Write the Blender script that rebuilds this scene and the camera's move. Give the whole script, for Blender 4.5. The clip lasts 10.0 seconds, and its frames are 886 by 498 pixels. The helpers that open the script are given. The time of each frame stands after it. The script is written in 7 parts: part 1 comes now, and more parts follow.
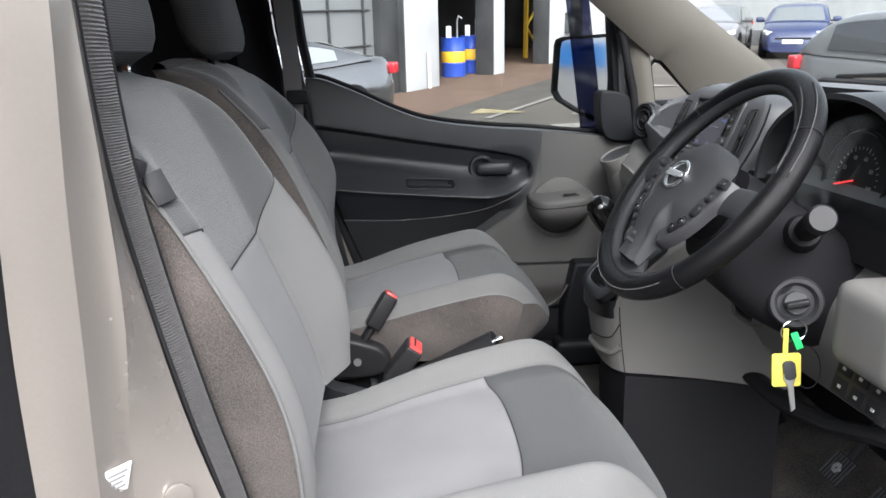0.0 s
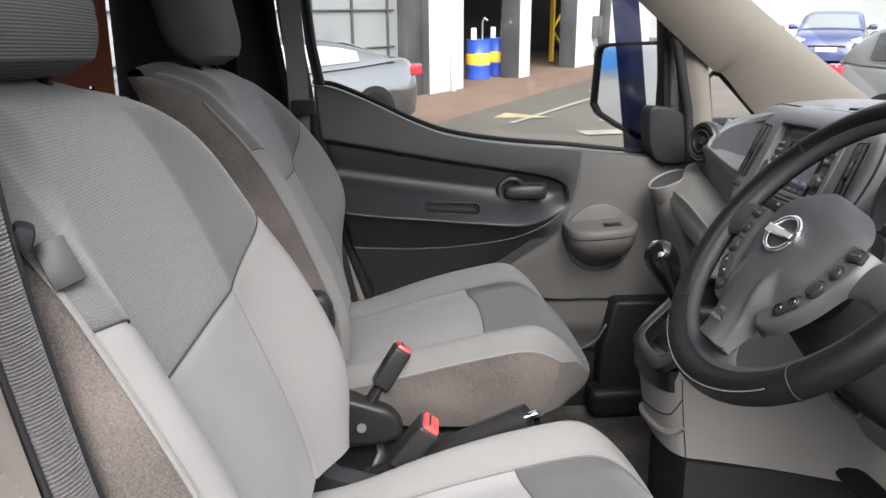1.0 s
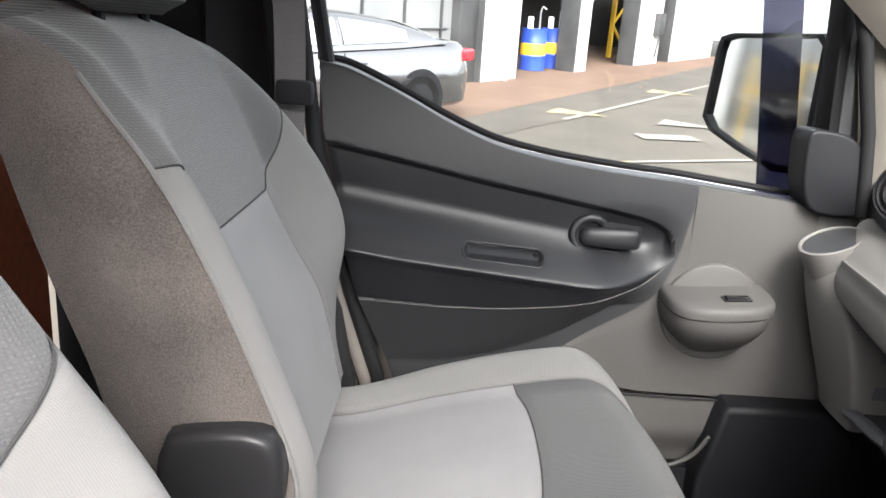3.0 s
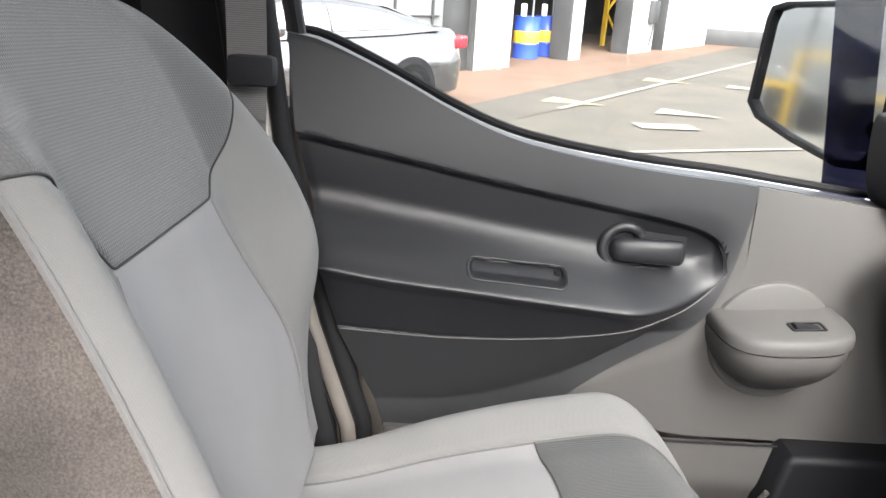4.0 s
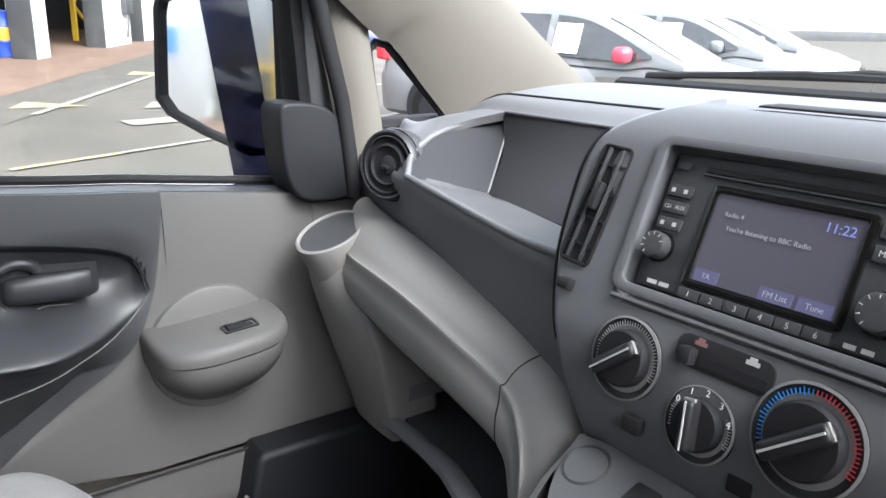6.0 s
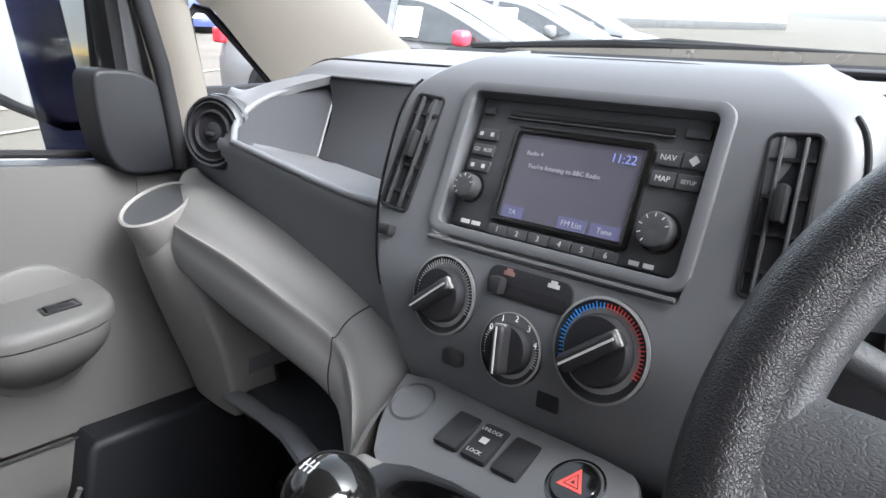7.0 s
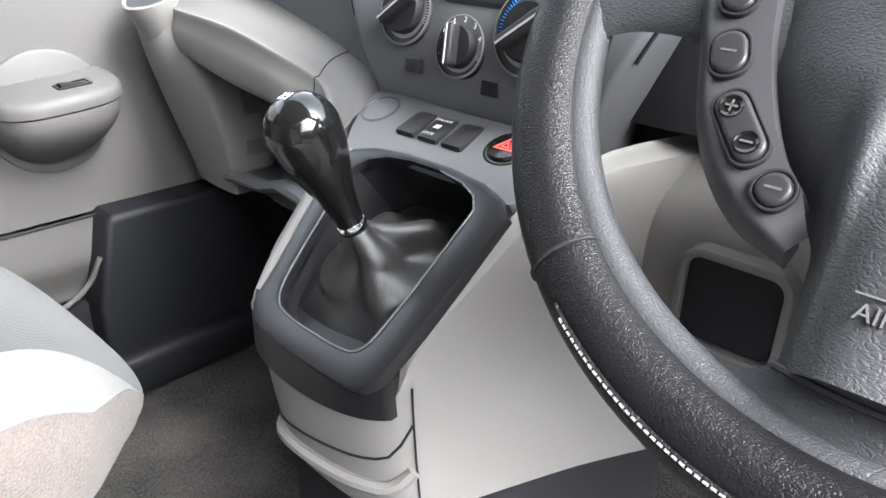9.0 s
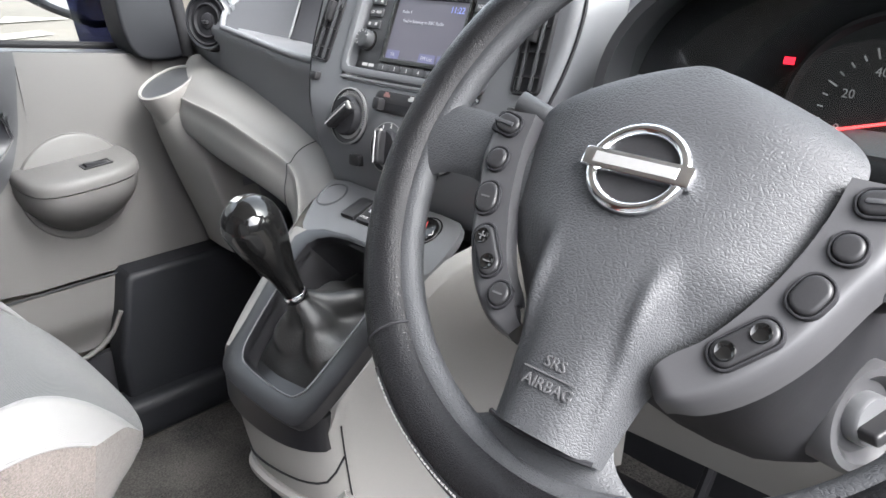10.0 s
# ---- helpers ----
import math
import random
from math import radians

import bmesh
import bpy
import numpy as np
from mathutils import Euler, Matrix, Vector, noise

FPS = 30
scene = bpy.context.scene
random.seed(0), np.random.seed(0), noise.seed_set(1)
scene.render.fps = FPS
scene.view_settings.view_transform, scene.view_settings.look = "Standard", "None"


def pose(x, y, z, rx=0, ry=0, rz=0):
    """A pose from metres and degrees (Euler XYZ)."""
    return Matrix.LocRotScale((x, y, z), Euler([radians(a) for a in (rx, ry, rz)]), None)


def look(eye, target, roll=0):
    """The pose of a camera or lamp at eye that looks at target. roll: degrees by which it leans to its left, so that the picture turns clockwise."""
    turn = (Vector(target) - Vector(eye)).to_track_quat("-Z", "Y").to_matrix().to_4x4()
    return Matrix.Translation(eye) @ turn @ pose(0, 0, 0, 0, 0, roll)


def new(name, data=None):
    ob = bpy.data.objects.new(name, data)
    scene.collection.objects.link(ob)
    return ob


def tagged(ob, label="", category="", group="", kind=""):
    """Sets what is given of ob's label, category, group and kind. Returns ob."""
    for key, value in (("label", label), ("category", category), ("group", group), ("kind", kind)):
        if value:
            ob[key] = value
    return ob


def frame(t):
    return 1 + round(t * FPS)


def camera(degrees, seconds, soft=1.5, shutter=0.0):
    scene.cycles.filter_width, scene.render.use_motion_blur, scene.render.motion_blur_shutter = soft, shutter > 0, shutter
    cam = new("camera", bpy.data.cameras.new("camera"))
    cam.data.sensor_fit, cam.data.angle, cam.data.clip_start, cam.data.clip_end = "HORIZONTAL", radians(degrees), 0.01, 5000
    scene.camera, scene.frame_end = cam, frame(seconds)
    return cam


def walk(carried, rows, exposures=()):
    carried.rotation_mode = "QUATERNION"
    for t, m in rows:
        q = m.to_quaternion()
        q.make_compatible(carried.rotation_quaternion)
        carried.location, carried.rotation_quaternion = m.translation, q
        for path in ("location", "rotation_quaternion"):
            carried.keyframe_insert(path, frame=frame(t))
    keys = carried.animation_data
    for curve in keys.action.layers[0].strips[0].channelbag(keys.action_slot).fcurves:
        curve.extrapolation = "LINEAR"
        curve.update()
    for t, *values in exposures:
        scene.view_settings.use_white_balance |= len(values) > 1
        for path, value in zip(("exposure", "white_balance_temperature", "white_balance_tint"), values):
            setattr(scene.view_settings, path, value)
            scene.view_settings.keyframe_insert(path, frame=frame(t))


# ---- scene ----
cam = camera(60.2, 10.0)
PATH = [
    (0, (0.143, -1.395, 0.991), (0.293, 0.535, 0.487), -1.5),
    (0.5, (0.146, -1.257, 0.99), (0.272, 0.676, 0.49), -1.3),
    (1, (0.157, -1.129, 1.003), (0.256, 0.804, 0.503), -0.5),
    (1.5, (0.201, -0.981, 0.998), (0.273, 0.953, 0.496), 1.1),
    (2, (0.219, -0.867, 0.995), (0.264, 1.066, 0.485), 2.6),
    (2.5, (0.196, -0.705, 0.993), (0.21, 1.226, 0.472), 3.5),
    (2.7, (0.182, -0.638, 0.989), (0.188, 1.291, 0.463), 3.7),
    (4, (0.157, -0.291, 0.947), (0.185, 1.63, 0.388), 3.6),
    (4.5, (0.187, -0.245, 0.947), (0.344, 1.669, 0.39), 3.2),
    (5, (0.261, -0.238, 0.955), (0.766, 1.617, 0.404), 2.7),
    (5.5, (0.314, -0.24, 0.957), (1.163, 1.488, 0.417), 1.8),
    (6, (0.331, -0.249, 0.961), (1.457, 1.311, 0.417), 0.5),
    (6.2, (0.332, -0.256, 0.96), (1.543, 1.238, 0.413), 0.2),
    (7.3, (0.338, -0.287, 0.92), (1.768, 0.972, 0.312), 1.2),
    (7.5, (0.334, -0.291, 0.907), (1.759, 0.949, 0.25), 1.3),
    (8, (0.318, -0.299, 0.861), (1.721, 0.908, 0.102), 1.8),
    (8.5, (0.286, -0.331, 0.831), (1.646, 0.881, 0.005), 1.9),
    (9, (0.26, -0.405, 0.835), (1.585, 0.834, -0.006), 1.4),
    (9.5, (0.264, -0.479, 0.868), (1.562, 0.802, 0.048), 0.8),
    (10, (0.248, -0.555, 0.917), (1.529, 0.781, 0.159), -0.7),
]
walk(cam, [(t, look(eye, target, roll)) for t, eye, target, roll in PATH],
     exposures=[(0.0, 1.93, 6250, 10), (1.5, 2.55, 6650, 12), (2.7, 2.9, 6600, 11), (4.0, 3.3, 6650, 11), (5.0, 3.12, 6550, 11), (5.5, 3.05, 6550, 11), (6.0, 2.98, 6150, 10), (7.3, 3.35, 6150, 10), (8.0, 3.82, 6200, 10), (9.0, 3.95, 6250, 10), (9.5, 3.75, 6300, 10), (10.0, 3.58, 6300, 10)])

# ---- world and daylight: bright overcast ----
world = bpy.data.worlds.new("overcast_sky")
scene.world = world
world.use_nodes = True
wt = world.node_tree
sky = wt.nodes.new("ShaderNodeTexSky")
sky.sky_type = "NISHITA"
sky.sun_disc = False
sky.sun_elevation, sky.sun_rotation = radians(44), radians(178)
sky.dust_density, sky.air_density = 4.0, 0.6
hsv = wt.nodes.new("ShaderNodeHueSaturation")
hsv.inputs["Saturation"].default_value = 0.25
wt.links.new(sky.outputs[0], hsv.inputs["Color"])
wt.links.new(hsv.outputs[0], wt.nodes["Background"].inputs["Color"])
wt.nodes["Background"].inputs["Strength"].default_value = 0.245

sun = new("sun", bpy.data.lights.new("sun", "SUN"))
sun.data.energy, sun.data.angle, sun.data.color = 0.33, radians(55), (1.0, 0.97, 0.92)
sun.matrix_basis = look((0, 0, 0), (-0.025, 0.719, -0.695))

# ---- materials ----
MATS = {}


def mat(name, color, rough=0.5, metal=0.0, bump=0.0, scale=300.0, vary=0.12, kind="noise", coat=0.0, stain=0.0, spec=0.5, sheen=0.0, tone=0.0, axis="Y"):
    """A surface with colour variation at two scales and fine relief, in object space."""
    if name in MATS:
        return MATS[name]
    m = bpy.data.materials.new(name)
    m.use_nodes = True
    t = m.node_tree
    b = t.nodes["Principled BSDF"]
    b.inputs["Roughness"].default_value, b.inputs["Metallic"].default_value = rough, metal
    b.inputs["Specular IOR Level"].default_value = spec
    b.inputs["Coat Weight"].default_value = coat
    b.inputs["Coat Roughness"].default_value = 0.05
    b.inputs["Sheen Weight"].default_value = sheen
    co = t.nodes.new("ShaderNodeTexCoord")
    big = t.nodes.new("ShaderNodeTexNoise")
    big.inputs["Scale"].default_value, big.inputs["Detail"].default_value = 9.0, 4.0
    fine = t.nodes.new("ShaderNodeTexNoise")
    fine.inputs["Scale"].default_value, fine.inputs["Detail"].default_value = scale, 3.0
    t.links.new(co.outputs["Object"], big.inputs["Vector"])
    t.links.new(co.outputs["Object"], fine.inputs["Vector"])
    mix = t.nodes.new("ShaderNodeMath")
    mix.operation = "MULTIPLY_ADD"
    mix.inputs[1].default_value, mix.inputs[2].default_value = 0.6, 0.0
    t.links.new(fine.outputs["Fac"], mix.inputs[0])
    add = t.nodes.new("ShaderNodeMath")
    add.operation = "MULTIPLY_ADD"
    add.inputs[1].default_value = 0.6
    t.links.new(big.outputs["Fac"], add.inputs[0])
    t.links.new(mix.outputs[0], add.inputs[2])
    ramp = t.nodes.new("ShaderNodeValToRGB")
    lo = [max(0, c * (1 - vary)) for c in color]
    hi = [min(1, c * (1 + vary)) for c in color]
    ramp.color_ramp.elements[0].position, ramp.color_ramp.elements[1].position = 0.42, 0.78
    ramp.color_ramp.elements[0].color, ramp.color_ramp.elements[1].color = (*lo, 1), (*hi, 1)
    t.links.new(add.outputs[0], ramp.inputs[0])
    out = ramp.outputs[0]
    if stain:
        st = t.nodes.new("ShaderNodeTexNoise")
        st.inputs["Scale"].default_value, st.inputs["Detail"].default_value = 4.0, 6.0
        t.links.new(co.outputs["Object"], st.inputs["Vector"])
        sr = t.nodes.new("ShaderNodeValToRGB")
        sr.color_ramp.elements[0].position, sr.color_ramp.elements[1].position = 0.55, 0.72
        sr.color_ramp.elements[0].color, sr.color_ramp.elements[1].color = (0, 0, 0, 1), (stain, stain, stain, 1)
        t.links.new(st.outputs["Fac"], sr.inputs[0])
        mx = t.nodes.new("ShaderNodeMix")
        mx.data_type = "RGBA"
        t.links.new(sr.outputs[0], mx.inputs["Factor"])
        t.links.new(out, mx.inputs["A"])
        mx.inputs["B"].default_value = (*[c * 0.55 for c in color], 1)
        out = mx.outputs["Result"]
    t.links.new(out, b.inputs["Base Color"])
    rr = t.nodes.new("ShaderNodeMapRange")
    rr.inputs["To Min"].default_value, rr.inputs["To Max"].default_value = max(0.02, rough - 0.07), min(1, rough + 0.09)
    t.links.new(big.outputs["Fac"], rr.inputs["Value"])
    t.links.new(rr.outputs[0], b.inputs["Roughness"])
    if bump:
        bp = t.nodes.new("ShaderNodeBump")
        bp.inputs["Strength"].default_value, bp.inputs["Distance"].default_value = bump, 0.002
        src = fine.outputs["Fac"]
        if kind in ("cells", "leather"):
            vo = t.nodes.new("ShaderNodeTexVoronoi")
            vo.feature = "F1" if kind == "cells" else "SMOOTH_F1"
            vo.inputs["Scale"].default_value = scale
            t.links.new(co.outputs["Object"], vo.inputs["Vector"])
            src = vo.outputs["Distance"]
        elif kind == "wrinkle":
            st_ = t.nodes.new("ShaderNodeTexVoronoi")
            st_.feature = "DISTANCE_TO_EDGE"
            st_.inputs["Scale"].default_value = scale
            wob = t.nodes.new("ShaderNodeTexNoise")
            wob.inputs["Scale"].default_value, wob.inputs["Detail"].default_value = scale * 0.45, 3.0
            jit = t.nodes.new("ShaderNodeVectorMath")
            jit.operation = "MULTIPLY_ADD"
            jit.inputs[1].default_value = (0.003, 0.003, 0.003)
            t.links.new(co.outputs["Object"], wob.inputs["Vector"])
            t.links.new(wob.outputs["Color"], jit.inputs[0])
            t.links.new(co.outputs["Object"], jit.inputs[2])
            lay = t.nodes.new("ShaderNodeMapping")
            lay.inputs["Scale"].default_value = (1.15, 0.5, 1.15)
            t.links.new(jit.outputs[0], lay.inputs["Vector"])
            t.links.new(lay.outputs[0], st_.inputs["Vector"])
            cap = t.nodes.new("ShaderNodeMapRange")
            cap.inputs["From Max"].default_value = 0.22
            t.links.new(st_.outputs["Distance"], cap.inputs["Value"])
            src = cap.outputs[0]
        elif kind == "ribs":
            wv = t.nodes.new("ShaderNodeTexWave")
            wv.wave_type, wv.bands_direction = "BANDS", axis
            wv.inputs["Scale"].default_value, wv.inputs["Distortion"].default_value = scale / 6.283, 0.4
            wv.inputs["Detail Scale"].default_value = 3.0
            t.links.new(co.outputs["Object"], wv.inputs["Vector"])
            src = wv.outputs["Fac"]
        elif kind == "weave":
            ws = []
            for direction in ("Y", "Z"):
                wv = t.nodes.new("ShaderNodeTexWave")
                wv.wave_type, wv.bands_direction = "BANDS", direction
                wv.inputs["Scale"].default_value, wv.inputs["Distortion"].default_value = scale / 6.283, 0.3
                t.links.new(co.outputs["Object"], wv.inputs["Vector"])
                ws.append(wv)
            mm = t.nodes.new("ShaderNodeMath")
            mm.operation = "MULTIPLY"
            t.links.new(ws[0].outputs["Fac"], mm.inputs[0])
            t.links.new(ws[1].outputs["Fac"], mm.inputs[1])
            src = mm.outputs[0]
        if tone:
            tn = t.nodes.new("ShaderNodeMapRange")
            tn.inputs["To Min"].default_value, tn.inputs["To Max"].default_value = 1 - tone, 1 + tone * 0.5
            t.links.new(src, tn.inputs["Value"])
            ml = t.nodes.new("ShaderNodeVectorMath")
            ml.operation = "MULTIPLY"
            t.links.new(out, ml.inputs[0])
            t.links.new(tn.outputs[0], ml.inputs[1])
            t.links.new(ml.outputs[0], b.inputs["Base Color"])
        t.links.new(src, bp.inputs["Height"])
        t.links.new(bp.outputs[0], b.inputs["Normal"])
    MATS[name] = m
    return m


def glow(name, color, strength):
    m = bpy.data.materials.new(name)
    m.use_nodes = True
    b = m.node_tree.nodes["Principled BSDF"]
    b.inputs["Base Color"].default_value = (*[c * 0.2 for c in color], 1)
    b.inputs["Roughness"].default_value = 0.25
    b.inputs["Emission Color"].default_value, b.inputs["Emission Strength"].default_value = (*color, 1), strength
    return m


def glass(name, color=(0.95, 0.97, 0.96), rough=0.0):
    """Thin automotive pane: mostly clear, glossy by Fresnel."""
    m = bpy.data.materials.new(name)
    m.use_nodes = True
    t = m.node_tree
    t.nodes.remove(t.nodes["Principled BSDF"])
    tr = t.nodes.new("ShaderNodeBsdfTransparent")
    tr.inputs[0].default_value = (*color, 1)
    gl = t.nodes.new("ShaderNodeBsdfGlossy")
    gl.inputs["Roughness"].default_value = 0.02
    lw = t.nodes.new("ShaderNodeLayerWeight")
    lw.inputs["Blend"].default_value = 0.5
    pw = t.nodes.new("ShaderNodeMath")
    pw.operation = "POWER"
    pw.inputs[1].default_value = 4.0
    t.links.new(lw.outputs["Facing"], pw.inputs[0])
    fr = t.nodes.new("ShaderNodeMath")
    fr.operation = "MULTIPLY_ADD"
    fr.inputs[1].default_value, fr.inputs[2].default_value = 0.35, 0.03
    t.links.new(pw.outputs[0], fr.inputs[0])
    mx = t.nodes.new("ShaderNodeMixShader")
    t.links.new(fr.outputs[0], mx.inputs[0])
    t.links.new(tr.outputs[0], mx.inputs[1])
    t.links.new(gl.outputs[0], mx.inputs[2])
    t.links.new(mx.outputs[0], t.nodes["Material Output"].inputs["Surface"])
    return m


M_LIGHT = mat("light_grey_plastic", (0.138, 0.134, 0.127), 0.54, bump=0.05, scale=1200, vary=0.05, spec=0.35)
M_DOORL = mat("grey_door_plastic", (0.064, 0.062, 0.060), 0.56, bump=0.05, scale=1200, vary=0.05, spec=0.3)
M_CHAR = mat("charcoal_plastic", (0.026, 0.027, 0.029), 0.43, bump=0.08, scale=1100, vary=0.06, kind="cells", spec=0.42)
M_DASH = mat("dash_grain_plastic", (0.086, 0.088, 0.093), 0.54, bump=0.10, scale=800, vary=0.05, kind="cells", spec=0.35)
M_INSERT = mat("dark_textured_insert", (0.012, 0.0125, 0.0145), 0.38, bump=0.08, scale=900, vary=0.08, kind="cells", spec=0.36)
M_POCKET = mat("dark_pocket_plastic", (0.007, 0.0075, 0.009), 0.5, bump=0.05, scale=900, vary=0.08, spec=0.2)
M_SATIN = mat("satin_black_plastic", (0.014, 0.014, 0.015), 0.36, bump=0.05, scale=900, spec=0.20)
M_BLACK = mat("matt_black_plastic", (0.013, 0.013, 0.0145), 0.6, bump=0.06, scale=700, spec=0.1)
M_RUBBER = mat("black_rubber_seal", (0.012, 0.012, 0.013), 0.65, bump=0.1, scale=300, spec=0.1)
M_GLOSS = mat("gloss_black", (0.004, 0.004, 0.004), 0.11, vary=0.0, spec=0.4)
M_CHROME = mat("chrome", (0.75, 0.76, 0.78), 0.12, metal=1.0, vary=0.04)
M_SILVER = mat("silver_trim", (0.42, 0.42, 0.42), 0.3, metal=0.7, vary=0.05)
M_LEATHER = mat("wrinkled_black_leather", (0.0045, 0.0045, 0.005), 0.33, bump=0.26, scale=760, vary=0.1, kind="wrinkle", spec=0.19)
M_HUB = mat("grained_wheel_hub", (0.024, 0.025, 0.027), 0.54, bump=0.24, scale=600, vary=0.05, kind="wrinkle", spec=0.30)
M_FLIGHT = mat("light_grey_seat_cloth", (0.140, 0.139, 0.141), 0.9, bump=0.3, scale=1500, vary=0.12, stain=0.22, sheen=0.06)
M_FRIB = mat("ribbed_grey_seat_cloth", (0.110, 0.109, 0.108), 0.9, bump=0.22, scale=1900, vary=0.10, kind="weave", sheen=0.06, tone=0.10)
M_FDARK = mat("dark_grey_seat_cloth", (0.037, 0.039, 0.040), 0.85, bump=0.3, scale=760, vary=0.08, kind="ribs", sheen=0.1, tone=0.35)
M_FDARKB = mat("dark_grey_back_cloth", (0.064, 0.066, 0.067), 0.85, bump=0.3, scale=640, vary=0.08, kind="ribs", sheen=0.1, tone=0.24, axis="Z")
M_FDIMPLE = mat("dimpled_dark_seat_cloth", (0.058, 0.059, 0.060), 0.80, bump=0.35, scale=760, vary=0.12, kind="weave", sheen=0.18, tone=0.18)
M_FUZZ = mat("brown_grey_felt", (0.062, 0.053, 0.048), 0.95, bump=0.9, scale=520, vary=0.55, sheen=0.1)
M_CARPET = mat("worn_grey_carpet", (0.038, 0.035, 0.032), 0.97, bump=1.2, scale=320, vary=1.1, stain=0.6)
M_WEB = mat("grey_belt_webbing", (0.085, 0.080, 0.080), 0.75, bump=0.30, scale=800, vary=0.12, kind="ribs", axis="Z", tone=0.3)
M_BEIGE = mat("champagne_metallic_paint", (0.30, 0.272, 0.246), 0.24, metal=0.5, vary=0.03, coat=0.5)
M_PILLAR = mat("beige_pillar_trim", (0.088, 0.080, 0.068), 0.7, bump=0.1, scale=500, vary=0.04)
M_RED = mat("red_buckle_plastic", (0.55, 0.05, 0.045), 0.35)
M_PLY = mat("red_brown_ply_lining", (0.16, 0.045, 0.02), 0.55, bump=0.2, scale=60, vary=0.3)
M_YELLOW = mat("yellow_key_tag", (0.50, 0.44, 0.07), 0.4)
M_GREEN = mat("green_key_tag", (0.03, 0.55, 0.14), 0.4)
M_WHITE = mat("white_print", (0.75, 0.75, 0.74), 0.5, vary=0.03)
M_GREYPRINT = mat("grey_print", (0.30, 0.30, 0.30), 0.5, vary=0.03)
M_BLUEP = mat("blue_print", (0.03, 0.22, 0.62), 0.5)
M_REDP = mat("red_print", (0.55, 0.05, 0.05), 0.5)
M_PANE = glass("clear_pane", (0.895, 0.915, 0.905))
M_TINT = glass("tinted_deflector", (0.16, 0.17, 0.27))
M_MIRROR = mat("mirror_silver", (0.86, 0.88, 0.88), 0.02, metal=1.0, vary=0.0)


# ---- mesh helpers ----
def V(*a):
    return Vector(a)


def lerp(a, b, t):
    return a + (b - a) * t


def sstep(a, b, x):
    t = min(1, max(0, (x - a) / (b - a)))
    return t * t * (3 - 2 * t)


def curve(points):
    """Smooth interpolation through a short table of (x, y)."""
    xs, ys = [p[0] for p in points], [p[1] for p in points]
    n = len(xs)
    sl = [(ys[min(i + 1, n - 1)] - ys[max(i - 1, 0)]) / (xs[min(i + 1, n - 1)] - xs[max(i - 1, 0)]) for i in range(n)]

    def f(x):
        if x <= xs[0]:
            return ys[0]
        if x >= xs[-1]:
            return ys[-1]
        i = max(k for k in range(n - 1) if xs[k] <= x)
        h = xs[i + 1] - xs[i]
        t = (x - xs[i]) / h
        return ((2 * t**3 - 3 * t**2 + 1) * ys[i] + (t**3 - 2 * t**2 + t) * h * sl[i]
                + (3 * t**2 - 2 * t**3) * ys[i + 1] + (t**3 - t**2) * h * sl[i + 1])
    return f


def part(name, bm, material, parent=None, label="", smooth=True, flip=False):
    """Links a bmesh as one mesh object, under a thing or a part."""
    if flip:
        bmesh.ops.reverse_faces(bm, faces=bm.faces)
    me = bpy.data.meshes.new(name)
    bm.to_mesh(me)
    bm.free()
    if smooth:
        me.shade_smooth()
        me.set_sharp_from_angle(angle=radians(38))
    me.materials.append(material)
    ob = new(name, me)
    if parent is not None:
        adopt(ob, parent)
    if label:
        ob["label"] = label
    return ob


BASES = {}


def adopt(ob, parent):
    """Parents ob; under a thing with a base its own coordinates stay those of the place."""
    ob.parent = parent
    if parent.name in BASES:
        ob.matrix_parent_inverse = Matrix.Translation(-BASES[parent.name])


def thing(name, label, category, base=None, m=None, group="", kind=""):
    """A thing's Empty. base: its parts are given in the place's coordinates; m: in its own."""
    ob = new(name)
    ob.empty_display_size = 0.05
    if base is not None:
        ob.matrix_basis = Matrix.Translation(base)
        BASES[ob.name] = Vector(base)
    elif m is not None:
        ob.matrix_basis = m
    return tagged(ob, label, category, group, kind)


def rbox(sx, sy, sz, r=0.004, m=None, seg=2, taper=1.0):
    bm = bmesh.new()
    bmesh.ops.create_cube(bm, size=1)
    for v in bm.verts:
        k = taper if v.co.z > 0 else 1
        v.co = V(v.co.x * sx * k, v.co.y * sy * k, v.co.z * sz)
    r = min(r, sx * 0.49 * min(1, taper), sy * 0.49 * min(1, taper), sz * 0.49)
    if r > 0:
        bmesh.ops.bevel(bm, geom=bm.edges[:], offset=r, segments=seg, profile=0.6, affect="EDGES")
    if m is not None:
        bm.transform(m)
    return bm


def grid(P, na, nb, closed_a=False):
    """A sheet of P(a, b) for a and b from 0 to 1."""
    bm = bmesh.new()
    rows = [[bm.verts.new(P(i / na, j / nb)) for i in range(na if closed_a else na + 1)] for j in range(nb + 1)]
    k = len(rows[0])
    for j in range(nb):
        for i in range(na):
            q = (rows[j][i], rows[j][(i + 1) % k], rows[j + 1][(i + 1) % k], rows[j + 1][i])
            if len(set(q)) == 4:
                bm.faces.new(q)
    return bm


